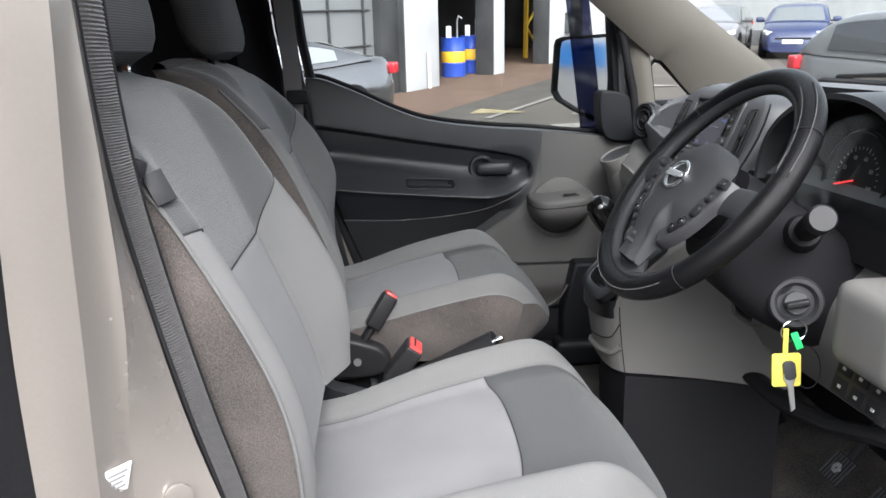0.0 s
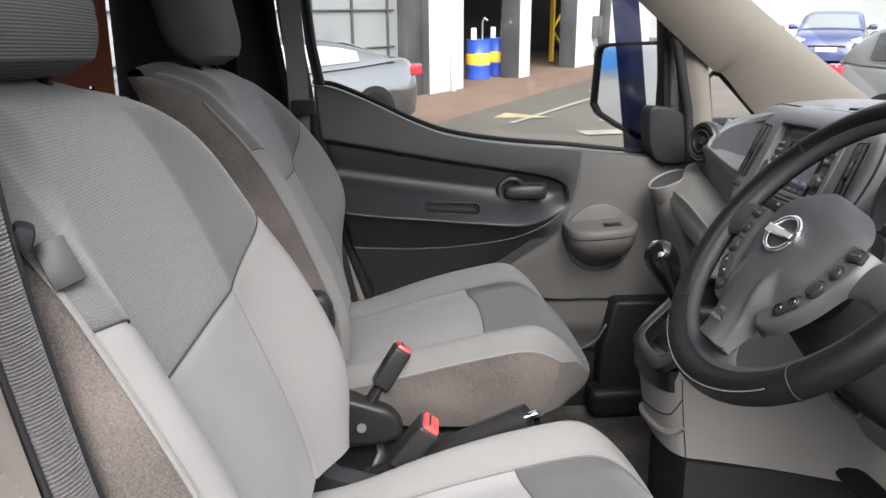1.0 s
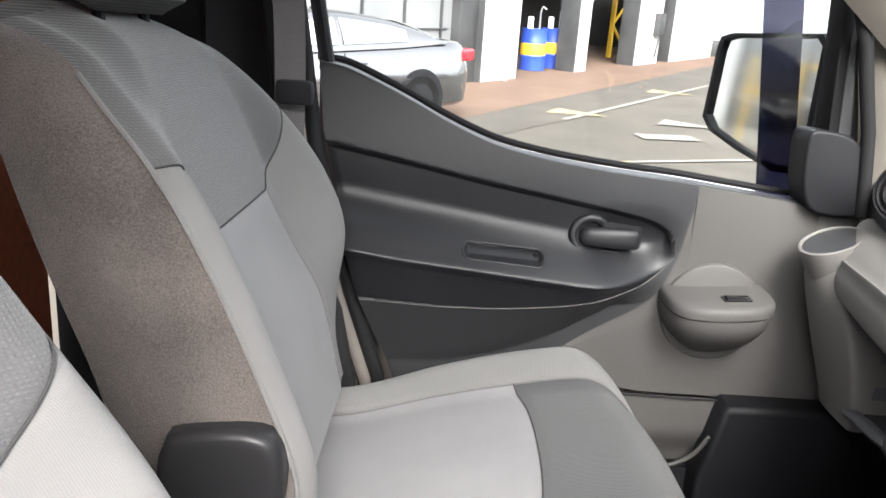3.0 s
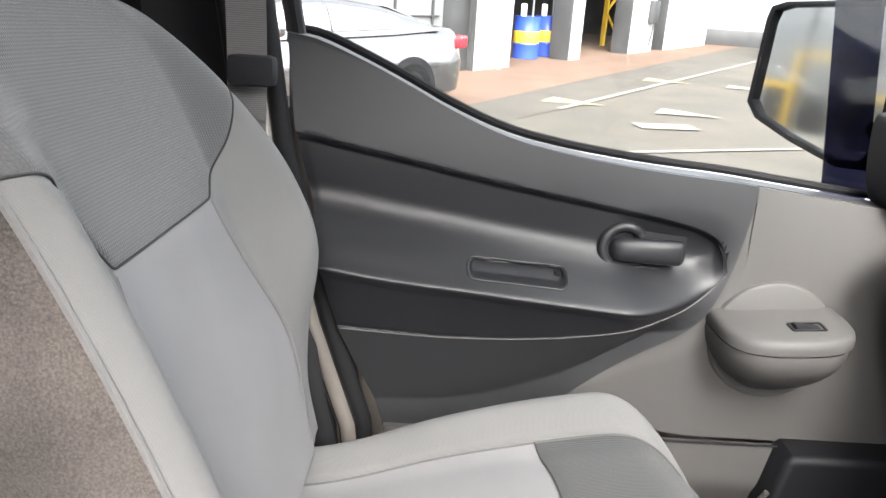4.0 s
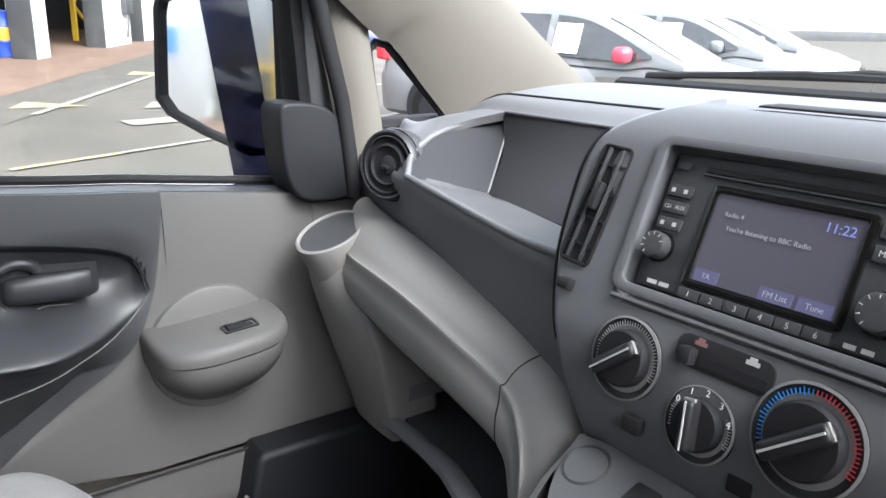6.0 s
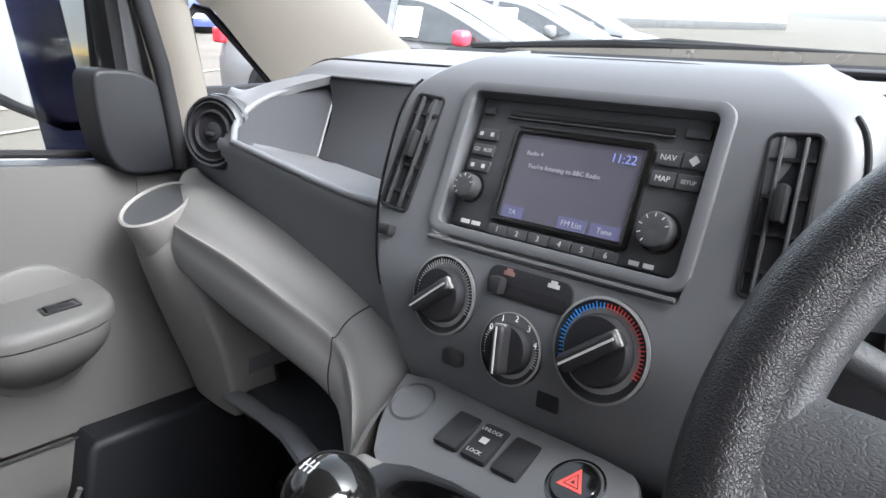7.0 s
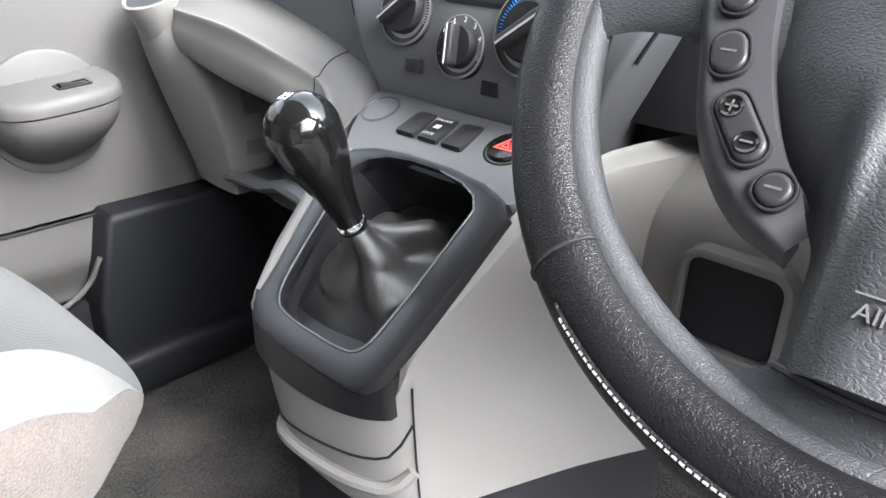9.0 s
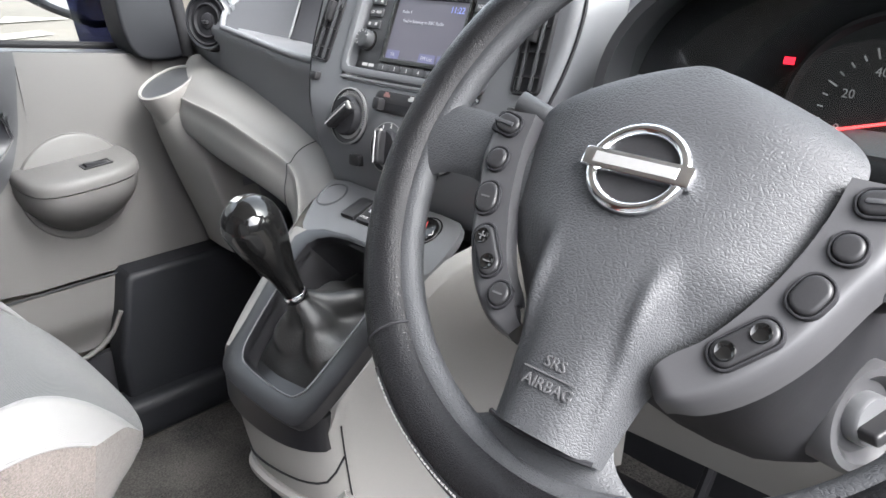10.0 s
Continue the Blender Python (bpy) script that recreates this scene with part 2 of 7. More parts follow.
def slab(P, na, nb, thick, flip=False):
    """A sheet with thickness: the front as P gives it, the back thick metres behind along the normals."""
    bm = grid(P, na, nb)
    bm.normal_update()
    s = 1 if flip else -1
    front = bm.verts[:]
    back = {v: bm.verts.new(v.co + v.normal * thick * s) for v in front}
    faces = bm.faces[:]
    rim = [e for e in bm.edges if e.is_boundary]
    for e in rim:
        f = e.link_faces[0]
        a, b = e.verts
        for lp in f.loops:
            if lp.edge == e:
                a, b = lp.vert, lp.link_loop_next.vert
        bm.faces.new((b, a, back[a], back[b]))
    for f in faces:
        bm.faces.new([back[v] for v in reversed(f.verts)])
    if flip:
        bmesh.ops.reverse_faces(bm, faces=bm.faces)
    return bm


def loft(rings, cap=True):
    bm = bmesh.new()
    vs = [[bm.verts.new(p) for p in r] for r in rings]
    n = len(vs[0])
    for a, b in zip(vs, vs[1:]):
        for i in range(n):
            bm.faces.new((a[i], a[(i + 1) % n], b[(i + 1) % n], b[i]))
    if cap:
        bm.faces.new(list(reversed(vs[0])))
        bm.faces.new(vs[-1])
    bmesh.ops.recalc_face_normals(bm, faces=bm.faces)
    return bm


def soft(poly, times=2):
    """Rounds the corners of a closed outline."""
    for _ in range(times):
        poly = [tuple(a * w + b * (1 - w) for a, b in zip(p, q)) for p, q in zip(poly, poly[1:] + poly[:1]) for w in (0.75, 0.25)]
    return poly


def tube(points, r, n=10, closed=False, flat=1.0, up=(0, 0, 1), sq=1.0):
    """A tube along points; r a number or a function of 0..1; flat squeezes it along its second axis; sq below 1 squares its section."""
    pts = [Vector(p) for p in points]
    m = len(pts)
    rings = []
    side = None
    for i, p in enumerate(pts):
        d = (pts[(i + 1) % m] - pts[i - 1]) if closed else (pts[min(i + 1, m - 1)] - pts[max(i - 1, 0)])
        d.normalize()
        if side is None:
            side = d.cross(Vector(up))
            if side.length < 1e-3:
                side = d.cross(V(1, 0, 0))
        side = (side - d * side.dot(d)).normalized()
        other = d.cross(side)
        rr = r(i / max(1, m - 1)) if callable(r) else r
        cs = [(math.cos(2 * math.pi * k / n), math.sin(2 * math.pi * k / n)) for k in range(n)]
        rings.append([p + side * rr * math.copysign(abs(c) ** sq, c) + other * rr * flat * math.copysign(abs(s) ** sq, s) for c, s in cs])
    if closed:
        rings.append(rings[0])
        bm = bmesh.new()
        vs = [[bm.verts.new(p) for p in q] for q in rings[:-1]]
        for i in range(m):
            a, b = vs[i], vs[(i + 1) % m]
            for k in range(n):
                bm.faces.new((a[k], a[(k + 1) % n], b[(k + 1) % n], b[k]))
        bmesh.ops.recalc_face_normals(bm, faces=bm.faces)
        return bm
    return loft(rings)


def lathe(profile, n=28, m=None):
    """Turns (radius, height) pairs about z."""
    bm = bmesh.new()
    rows = [[bm.verts.new((r * math.cos(2 * math.pi * k / n), r * math.sin(2 * math.pi * k / n), h)) for k in range(n)] for r, h in profile]
    for a, b in zip(rows, rows[1:]):
        for k in range(n):
            bm.faces.new((a[k], a[(k + 1) % n], b[(k + 1) % n], b[k]))
    bm.faces.new(list(reversed(rows[0])))
    bm.faces.new(rows[-1])
    bmesh.ops.recalc_face_normals(bm, faces=bm.faces)
    if m is not None:
        bm.transform(m)
    return bm


def prism(poly, h, m=None, bevel=0.0, seg=2):
    """A flat outline in x and y, raised h along z, with softened edges."""
    bm = bmesh.new()
    lo = [bm.verts.new((x, y, 0)) for x, y in poly]
    hi = [bm.verts.new((x, y, h)) for x, y in poly]
    n = len(poly)
    bm.faces.new(list(reversed(lo)))
    top = bm.faces.new(hi)
    for i in range(n):
        bm.faces.new((lo[i], lo[(i + 1) % n], hi[(i + 1) % n], hi[i]))
    bmesh.ops.recalc_face_normals(bm, faces=bm.faces)
    if bevel:
        bmesh.ops.bevel(bm, geom=[e for e in top.edges], offset=bevel, segments=seg, profile=0.6, affect="EDGES")
    if m is not None:
        bm.transform(m)
    return bm


def rounded(w, h, r, n=5):
    """A rounded rectangle's outline, centred."""
    out = []
    for cx, cy, a0 in ((w / 2 - r, h / 2 - r, 0), (-w / 2 + r, h / 2 - r, 90), (-w / 2 + r, -h / 2 + r, 180), (w / 2 - r, -h / 2 + r, 270)):
        for k in range(n + 1):
            a = radians(a0 + 90 * k / n)
            out.append((cx + r * math.cos(a), cy + r * math.sin(a)))
    return out


def frame_ring(outer, inner, h, m=None, bevel=0.0):
    """A flat frame between two outlines of as many points."""
    bm = bmesh.new()
    n = len(outer)
    a = [bm.verts.new((x, y, 0)) for x, y in outer]
    b = [bm.verts.new((x, y, h)) for x, y in outer]
    c = [bm.verts.new((x, y, h)) for x, y in inner]
    d = [bm.verts.new((x, y, 0)) for x, y in inner]
    for i in range(n):
        j = (i + 1) % n
        for p, q in ((a, b), (b, c), (c, d), (d, a)):
            bm.faces.new((p[i], p[j], q[j], q[i]))
    bmesh.ops.recalc_face_normals(bm, faces=bm.faces)
    if bevel:
        es = [e for e in bm.edges if all(v in b for v in e.verts) or all(v in c for v in e.verts)]
        bmesh.ops.bevel(bm, geom=es, offset=bevel, segments=2, profile=0.6, affect="EDGES")
    if m is not None:
        bm.transform(m)
    return bm


def axes(o, x, z):
    """A pose at o whose local x and z point along the given directions."""
    z = Vector(z).normalized()
    x = Vector(x)
    x = (x - z * x.dot(z)).normalized()
    y = z.cross(x)
    return Matrix(((x.x, y.x, z.x, o[0]), (x.y, y.y, z.y, o[1]), (x.z, y.z, z.z, o[2]), (0, 0, 0, 1)))


def lettering(name, text, size, m, material, parent, depth=0.0004):
    """Raised lettering in the built-in font, turned into a mesh."""
    cu = bpy.data.curves.new(name, "FONT")
    cu.body, cu.size, cu.extrude, cu.align_x, cu.align_y, cu.resolution_u = text, size, depth, "CENTER", "CENTER", 2
    tmp = bpy.data.objects.new("tmp", cu)
    scene.collection.objects.link(tmp)
    me = bpy.data.meshes.new_from_object(tmp.evaluated_get(bpy.context.evaluated_depsgraph_get()))
    bpy.data.objects.remove(tmp)
    bpy.data.curves.remove(cu)
    me.materials.clear()
    me.materials.append(material)
    ob = new(name, me)
    ob.matrix_basis = m
    adopt(ob, parent)
    return ob

# ---- the cabin's shell ----
GRADE, GROUND = 0.051, -0.50


floor = part("floor", slab(lambda a, b: V(lerp(-0.5, 1.25, a), lerp(-0.72, 0.72, b), 0.085 + 0.10 * sstep(0.78, 1.12, lerp(-0.5, 1.25, a))
                                            + 0.004 * math.sin(a * 37) * math.sin(b * 41)), 60, 50, 0.03), M_CARPET)
tagged(floor, "worn grey-brown carpeted van cab floor", "floor", kind="structure")

# passenger door: a card of several plastics hung in the side of the van
SILL = curve([(-0.047, 0.927), (-0.01, 0.922), (0.049, 0.899), (0.11, 0.871), (0.171, 0.841), (0.25, 0.810), (0.328, 0.793), (0.406, 0.782),
              (0.485, 0.774), (0.565, 0.768), (0.645, 0.759), (0.726, 0.750), (0.90, 0.731)])
UPPER = curve([(-0.04, 0.803), (0.1, 0.778), (0.25, 0.750), (0.395, 0.7265), (0.503, 0.7065), (0.548, 0.690), (0.564, 0.670), (0.570, 0.642)])
LOWER = curve([(-0.04, 0.542), (0.04, 0.539), (0.18, 0.5345), (0.308, 0.540), (0.425, 0.5565), (0.505, 0.583), (0.548, 0.611), (0.570, 0.637)])
CREASE = curve([(-0.05, 0.637), (0.02, 0.630), (0.10, 0.6195), (0.212, 0.610), (0.344, 0.598), (0.45, 0.591), (0.51, 0.598), (0.55, 0.616), (0.60, 0.645)])
LEFT = curve([(0.30, 0.115), (0.396, 0.085), (0.544, 0.032), (0.673, -0.001), (0.792, -0.032), (0.927, -0.047)])
ZB = curve([(0.30, 0.362), (0.336, 0.395), (0.372, 0.431), (0.467, 0.502), (0.543, 0.566), (0.576, 0.640), (0.588, 0.707), (0.594, 0.745)])
EDGE_X = 0.594


def pad_mask(x, z, cx, cz, hx, hz, tilt, r, soft_edge):
    """1 inside a rounded bar on the door, 0 outside."""
    dx, dz = x - cx, z - cz - tilt * (x - cx)
    qx, qz = max(abs(dx) - hx + r, 0), max(abs(dz) - hz + r, 0)
    return sstep(soft_edge, -soft_edge, math.hypot(qx, qz) - r)


def door_y(x, z):
    """The inner face of the door card: an armrest swell with a soft ridge under a shallow hollow."""
    y = 0.724 + 0.014 * sstep(0.74, 0.93, z)
    c, up, lo = CREASE(x), UPPER(min(x, 0.565)), LOWER(min(x, 0.565))
    fade = 1 - sstep(0.42, 0.568, x)
    if z >= c:
        t = min(1.3, (z - c) / max(0.02, up - c))
        swell = 0.060 * (1 - sstep(0.0, 0.64, t)) ** 1.2 + 0.007 * math.exp(-((t - 0.26) / 0.11) ** 2) * sstep(0.34, 0.05, x)
        edge = math.exp(-((z - c) / 0.010) ** 2)
        swell -= 0.006 * (1 - edge) * sstep(1.0, 0.2, t)
    else:
        t = (c - z) / max(0.02, c - lo)
        swell = 0.060 - 0.026 * min(1, t) ** 0.75 - 0.064 * min(1.6, max(0.0, t - 1.0)) / 1.6
        swell = lerp(swell, 0.060, math.exp(-((c - z) / 0.006) ** 2) * 0.6)
    y -= swell * fade
    y += 0.012 * sstep(0.0, 0.012, up - z) * sstep(0.572, 0.552, x) * sstep(0.0, 0.05, z - c)
    y += 0.016 * pad_mask(x, z, 0.490, 0.662, 0.066, 0.036, -0.02, 0.033, 0.034)
    y += 0.013 * pad_mask(x, z, 0.274, 0.6335, 0.064, 0.0085, -0.075, 0.0080, 0.0025)
    return y


door = thing("passenger_door", "closed van passenger door with charcoal and light grey plastic card", "door", base=(0.4, 0.78, 0.25))


def card_main(a, b):
    x0 = lerp(-0.047, EDGE_X, a)
    z = lerp(ZB(x0) if x0 > 0.30 else 0.30 + 0.06 * sstep(0.1, 0.3, x0), SILL(x0), b)
    x = x0 + (1 - a) ** 3 * (LEFT(z) + 0.047)
    deep = sstep(0.003, 0.010, min(UPPER(min(x, 0.569)) - z, z - LOWER(min(x, 0.569)))) * sstep(0.570, 0.560, x)
    return V(x, door_y(x, z) + 0.010 * deep, z)


part("upper_card", slab(card_main, 150, 130, 0.012), M_CHAR, door, "charcoal grained plastic upper card")


def card_light(a, b):
    x = lerp(0.336, EDGE_X, a)
    z = lerp(0.385, ZB(x) + 0.012, b)
    return V(x, door_y(x, z) + 0.003 * sstep(0.7, 0.9, b), z)


def card_front(a, b):
    x = lerp(EDGE_X, 0.90, a)
    z = lerp(0.385, SILL(x) - 0.001, b)
    return V(x, door_y(x, z), z)


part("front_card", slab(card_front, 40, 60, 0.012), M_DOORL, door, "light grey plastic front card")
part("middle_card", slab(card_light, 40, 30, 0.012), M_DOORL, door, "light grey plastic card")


def insert_pt(a, b):
    x = lerp(-0.047, 0.5705, 1 - (1 - a) ** 1.5)
    z = lerp(LOWER(x) + 0.0015, UPPER(x) - 0.0015, b)
    x2 = x + (1 - a) ** 4 * (LEFT(z) + 0.047)
    e = min(a, 1 - a, b * 0.8, (1 - b) * 0.8)
    return V(x2, door_y(x2, z) - 0.0015 * sstep(0, 0.015, e) + 0.001, z)


part("insert", slab(insert_pt, 260, 150, 0.004), M_INSERT, door, "dark textured door insert with armrest swell")
part("insert_piping", tube([V(x, door_y(x, LOWER(x)) - 0.0002, LOWER(x)) for x in np.linspace(0.035, 0.569, 60)], 0.0010, 6), M_DOORL, door)

EDGE_XZ = [(x, UPPER(x)) for x in np.linspace(-0.02, 0.570, 70)] + [(0.571, 0.640)]
part("insert_seam", tube([V(x, door_y(x, z) + 0.0005, z) for x, z in EDGE_XZ], 0.0010, 6), M_BLACK, door)

# sill ledge, rubber and bright strip
part("sill_ledge", slab(lambda a, b: V(lerp(-0.047, 0.9, a), lerp(0.737, 0.80, b), SILL(lerp(-0.047, 0.9, a)) + 0.004 * math.sin(b * 3.1416) - 0.004 * b), 80, 6, 0.012), M_CHAR, door)
part("window_seal", tube([V(x, 0.797, SILL(x) + 0.006) for x in np.linspace(-0.06, 0.9, 90)], 0.006, 8), M_RUBBER, door)
part("bright_strip", tube([V(x, 0.806, SILL(x) + 0.007) for x in np.linspace(-0.06, 0.9, 90)], 0.004, 8), M_SILVER, door)

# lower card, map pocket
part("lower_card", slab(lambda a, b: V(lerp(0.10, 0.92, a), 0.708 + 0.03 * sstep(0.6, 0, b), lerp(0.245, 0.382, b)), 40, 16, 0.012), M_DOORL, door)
part("carpet_edge", slab(lambda a, b: V(lerp(0.10, 0.92, a), 0.712 + 0.03 * sstep(0.6, 0, b), lerp(0.09, 0.243, b)), 10, 8, 0.012), M_BLACK, door)
pocket = prism([(0.645, 0.12), (0.645, 0.25), (0.657, 0.30), (0.675, 0.385), (0.685, 0.394), (0.95, 0.394), (0.96, 0.38), (0.96, 0.12)], 0.055,
               Matrix(((1, 0, 0, 0), (0, 0, -1, 0.715), (0, 1, 0, 0), (0, 0, 0, 1))), bevel=0.012, seg=3)
part("map_pocket", pocket, M_POCKET, door, "dark plastic map pocket")
part("pocket_foot", rbox(0.36, 0.075, 0.075, 0.02, pose(0.80, 0.665, 0.130), 3), M_POCKET, door)
lipc = [curve([(i / 4, p[k]) for i, p in enumerate(((0.40, 0.700, 0.235), (0.52, 0.696, 0.243), (0.60, 0.692, 0.258), (0.640, 0.684, 0.286), (0.660, 0.672, 0.330)))]) for k in range(3)]
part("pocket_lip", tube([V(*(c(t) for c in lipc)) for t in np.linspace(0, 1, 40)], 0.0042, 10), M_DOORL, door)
part("card_seam", tube([V(x, 0.7045, 0.3865) for x in np.linspace(0.42, 0.90, 12)], 0.0018, 6), M_BLACK, door)

# raised rim round the pull slot in the armrest swell
def on_door(x, z, d=0.0):
    return V(x, door_y(x, z) - d, z)


SLOT = [(0.274 + px, 0.6335 + pz - 0.075 * px) for px, pz in rounded(0.138, 0.024, 0.011, 8)]
part("pull_rim", tube([on_door(x, z, 0.0006) for x, z in SLOT], 0.0014, 8, closed=True), M_INSERT, door, "satin rim round the pull slot")
# black block stands in for the deeper shadow at the slot's right end
part("pull_slot_shade", rbox(0.009, 0.008, 0.012, 0.003, axes(on_door(0.331, 0.6290, -0.001), (1, 0, -0.075), (0, -0.3, 1))), M_BLACK, door)

# inner release handle in its dish: a hooked lip round the pivot and a rounded lever
HC = on_door(0.424, 0.664)
HX, HN = V(1, 0.02, -0.02).normalized(), V(0.02, -1, 0.10).normalized()
HU = HN.cross(HX)


def hook(deg, r, d=0.0):
    return HC + HX * r * math.cos(radians(deg)) + HU * r * math.sin(radians(deg)) + HN * d


lip_path = [hook(a, 0.0305 - 0.001 * sstep(60, 30, a), 0.010 - 0.004 * sstep(75, 40, a)) for a in np.linspace(38, 285, 40)]
lip_path += [HC + HX * (0.010 + k * 0.019) + HU * (-0.0285 + 0.0032 * math.sin(k * 1.4)) + HN * (0.008 - 0.0012 * k) for k in range(1, 5)]
part("handle_lip", tube(lip_path, lambda t: 0.0078 - 0.0052 * sstep(0.70, 0.95, t), 14), M_INSERT, door, "hooked satin lip round the handle pivot")
part("handle_well", lathe([(0.025, 0.004), (0.024, 0.0015), (0.001, 0.001)], 36, axes(HC + HN * 0.001, HX, HN)), M_BLACK, door)
part("handle_tray", prism(rounded(0.086, 0.047, 0.008), 0.003, axes(HC + HX * 0.048 + HU * 0.003 + HN * -0.002, HX, HN), 0.001), M_BLACK, door)
LEV = [[HC + HX * x + HU * (hw * math.copysign(abs(math.sin(q)) ** 0.75, math.sin(q)) - 0.001) + HN * (dz + th * math.copysign(abs(math.cos(q)) ** 0.8, math.cos(q))) for q in [2 * math.pi * i / 28 for i in range(28)]]
       for x, hw, dz, th in ((-0.019, 0.004, 0.010, 0.004), (-0.0175, 0.010, 0.011, 0.007), (-0.013, 0.0145, 0.013, 0.009), (-0.004, 0.0165, 0.015, 0.010), (0.020, 0.0172, 0.017, 0.011), (0.050, 0.0178, 0.018, 0.011), (0.074, 0.0178, 0.018, 0.0105), (0.0785, 0.0168, 0.017, 0.009), (0.080, 0.012, 0.016, 0.006))]
part("release_handle", loft(LEV), M_INSERT, door, "satin black release handle")

# armrest pod with its window switch
def pod_ring(z, gx, gy, e=0.75, fall=0.0):
    out = []
    for i in range(64):
        q = 2 * math.pi * i / 64
        c, sn = math.cos(q), math.sin(q)
        x = 0.640 + 0.088 * gx * math.copysign(abs(c) ** 0.70, c)
        y = 0.722 - 0.108 * gy * max(0, sn) ** e + (0.01 if sn < 0 else 0)
        out.append(V(x, y, z - fall * 0.07 * max(0.0, 0.70 - y) + 0.07 * (x - 0.64) * fall))
    return out


part("armrest_pod", loft([pod_ring(lerp(0.474, 0.571, t), math.sin(math.pi / 2 * min(1, t * 1.05 + 0.03)) ** 0.62, math.sin(math.pi / 2 * min(1, t * 1.02 + 0.03)) ** 0.80, 0.80 - 0.2 * t, t) for t in [k / 18 for k in range(19)]]), M_DOORL, door, "light grey armrest pod")
part("armrest_cap", loft([pod_ring(0.5725 + dz, k, k, 0.46, 1.0) for dz, k in ((0.0, 0.985), (0.0015, 1.005), (0.010, 1.01), (0.016, 0.995), (0.0195, 0.965), (0.0215, 0.90), (0.0220, 0.6))]), M_DOORL, door)
part("back_disc", lathe([(0.002, 0.010), (0.082, 0.010), (0.087, 0.007), (0.089, 0.0)], 56, axes((0.646, 0.726, 0.545), (1, 0, 0), (0, -1, 0))), M_DOORL, door)
sm = axes((0.660, 0.656, 0.5925), (1, 0, 0.07), (-0.07, -0.07, 1))
sw = part("window_switch", frame_ring(rounded(0.046, 0.024, 0.003), rounded(0.040, 0.018, 0.002), 0.0022, sm), M_SATIN, door)
part("switch_rocker", rbox(0.036, 0.015, 0.006, 0.002, sm @ pose(0, 0, 0.0, 0, 8, 0)), M_BLACK, sw)

# metal behind the card
part("outer_skin", slab(lambda a, b: V(lerp(-0.06, 0.92, a), 0.815 + 0.012 * math.sin(b * 3), lerp(0.05, SILL(lerp(-0.06, 0.92, a)) - 0.004, b)), 40, 12, 0.01), M_BEIGE, door)
part("window_frame", tube([V(-0.035, 0.765, 0.90), V(-0.055, 0.758, 1.02), V(-0.075, 0.742, 1.25), V(-0.03, 0.71, 1.42), V(0.10, 0.69, 1.47), V(0.40, 0.69, 1.45)], 0.018, 10, flat=0.7), M_BLACK, door)
part("window_pane", slab(lambda a, b: V(lerp(-0.05, 0.80, a), lerp(0.803, 0.72, b), lerp(SILL(lerp(-0.05, 0.80, a)), 1.46, b)), 30, 12, 0.004), M_PANE, door).visible_shadow = False
part("front_frame", rbox(0.044, 0.05, 0.85, 0.010, axes((0.816, 0.755, 1.11), (1, 0, 0), (-0.10, -0.08, 1))), M_DASH, door, "grey window frame upright")
part("frame_seal", rbox(0.018, 0.056, 0.85, 0.006, axes((0.786, 0.757, 1.11), (1, 0, 0), (-0.10, -0.08, 1))), M_RUBBER, door, "black window seal")
part("wind_deflector", slab(lambda a, b: V(lerp(0.735, 0.80, a) - 0.11 * b, lerp(0.835, 0.83, a) - 0.05 * b, lerp(0.735, 1.45, b)), 4, 12, 0.003), M_TINT, door)

# B-pillar beside the passenger: painted flange, seal, dark trim
pillar = thing("b_pillar_trim", "dark plastic pillar trim with painted flange and rubber seal", "pillar", base=(-0.1, 0.72, 0.1), kind="structure")
LX = [(0.115, 0.14), (0.085, 0.39), (0.032, 0.544), (-0.001, 0.673), (-0.032, 0.79), (-0.05, 0.927), (-0.068, 1.05), (-0.085, 1.25), (-0.08, 1.45)]
part("door_seal", tube([V(x - 0.016, 0.715, z) for x, z in LX], 0.013, 10), M_RUBBER, pillar)
part("painted_flange", tube([V(x - 0.036, 0.694, z) for x, z in LX], 0.012, 10), M_BEIGE, pillar)
part("second_seal", tube([V(x - 0.062, 0.695, z) for x, z in LX], 0.010, 10), M_RUBBER, pillar)
part("pillar_cover", slab(lambda a, b: V(lerp(-0.22, curve([(z, x) for x, z in LX])(lerp(0.14, 1.45, b)) - 0.07, a), 0.70 + 0.02 * math.sin(a * 3.14), lerp(0.14, 1.45, b)), 10, 30, 0.02), M_BLACK, pillar)


# ---- seats ----
M_FHEAD = mat("charcoal_headrest_cloth", (0.045, 0.045, 0.046), 0.9, bump=0.3, scale=640, vary=0.08, kind="ribs", axis="Z", tone=0.3)
BACKX = curve([(0.0, 0.035), (0.2, 0.008), (0.5, -0.055), (0.8, -0.125), (1.0, -0.185)])
BACKZ = curve([(0.0, 0.470), (0.2, 0.570), (0.5, 0.735), (0.8, 0.905), (1.0, 1.000)])
BACKW = curve([(0.0, 0.215), (0.15, 0.226), (0.45, 0.232), (0.65, 0.224), (0.8, 0.200), (0.92, 0.160), (1.0, 0.118)])
CUSZ = curve([(-0.06, 0.416), (0.05, 0.424), (0.17, 0.452), (0.30, 0.478), (0.37, 0.490), (0.42, 0.494), (0.52, 0.494)])
CUSW = curve([(0, 0.192), (0.25, 0.212), (0.5, 0.232), (0.85, 0.240), (1.0, 0.226)])
M_SEAM = mat("dark_seat_seam", (0.02, 0.02, 0.02), 0.9, vary=0.0)
M_SEAMG = mat("grey_seat_seam", (0.07, 0.07, 0.07), 0.9, vary=0.0)


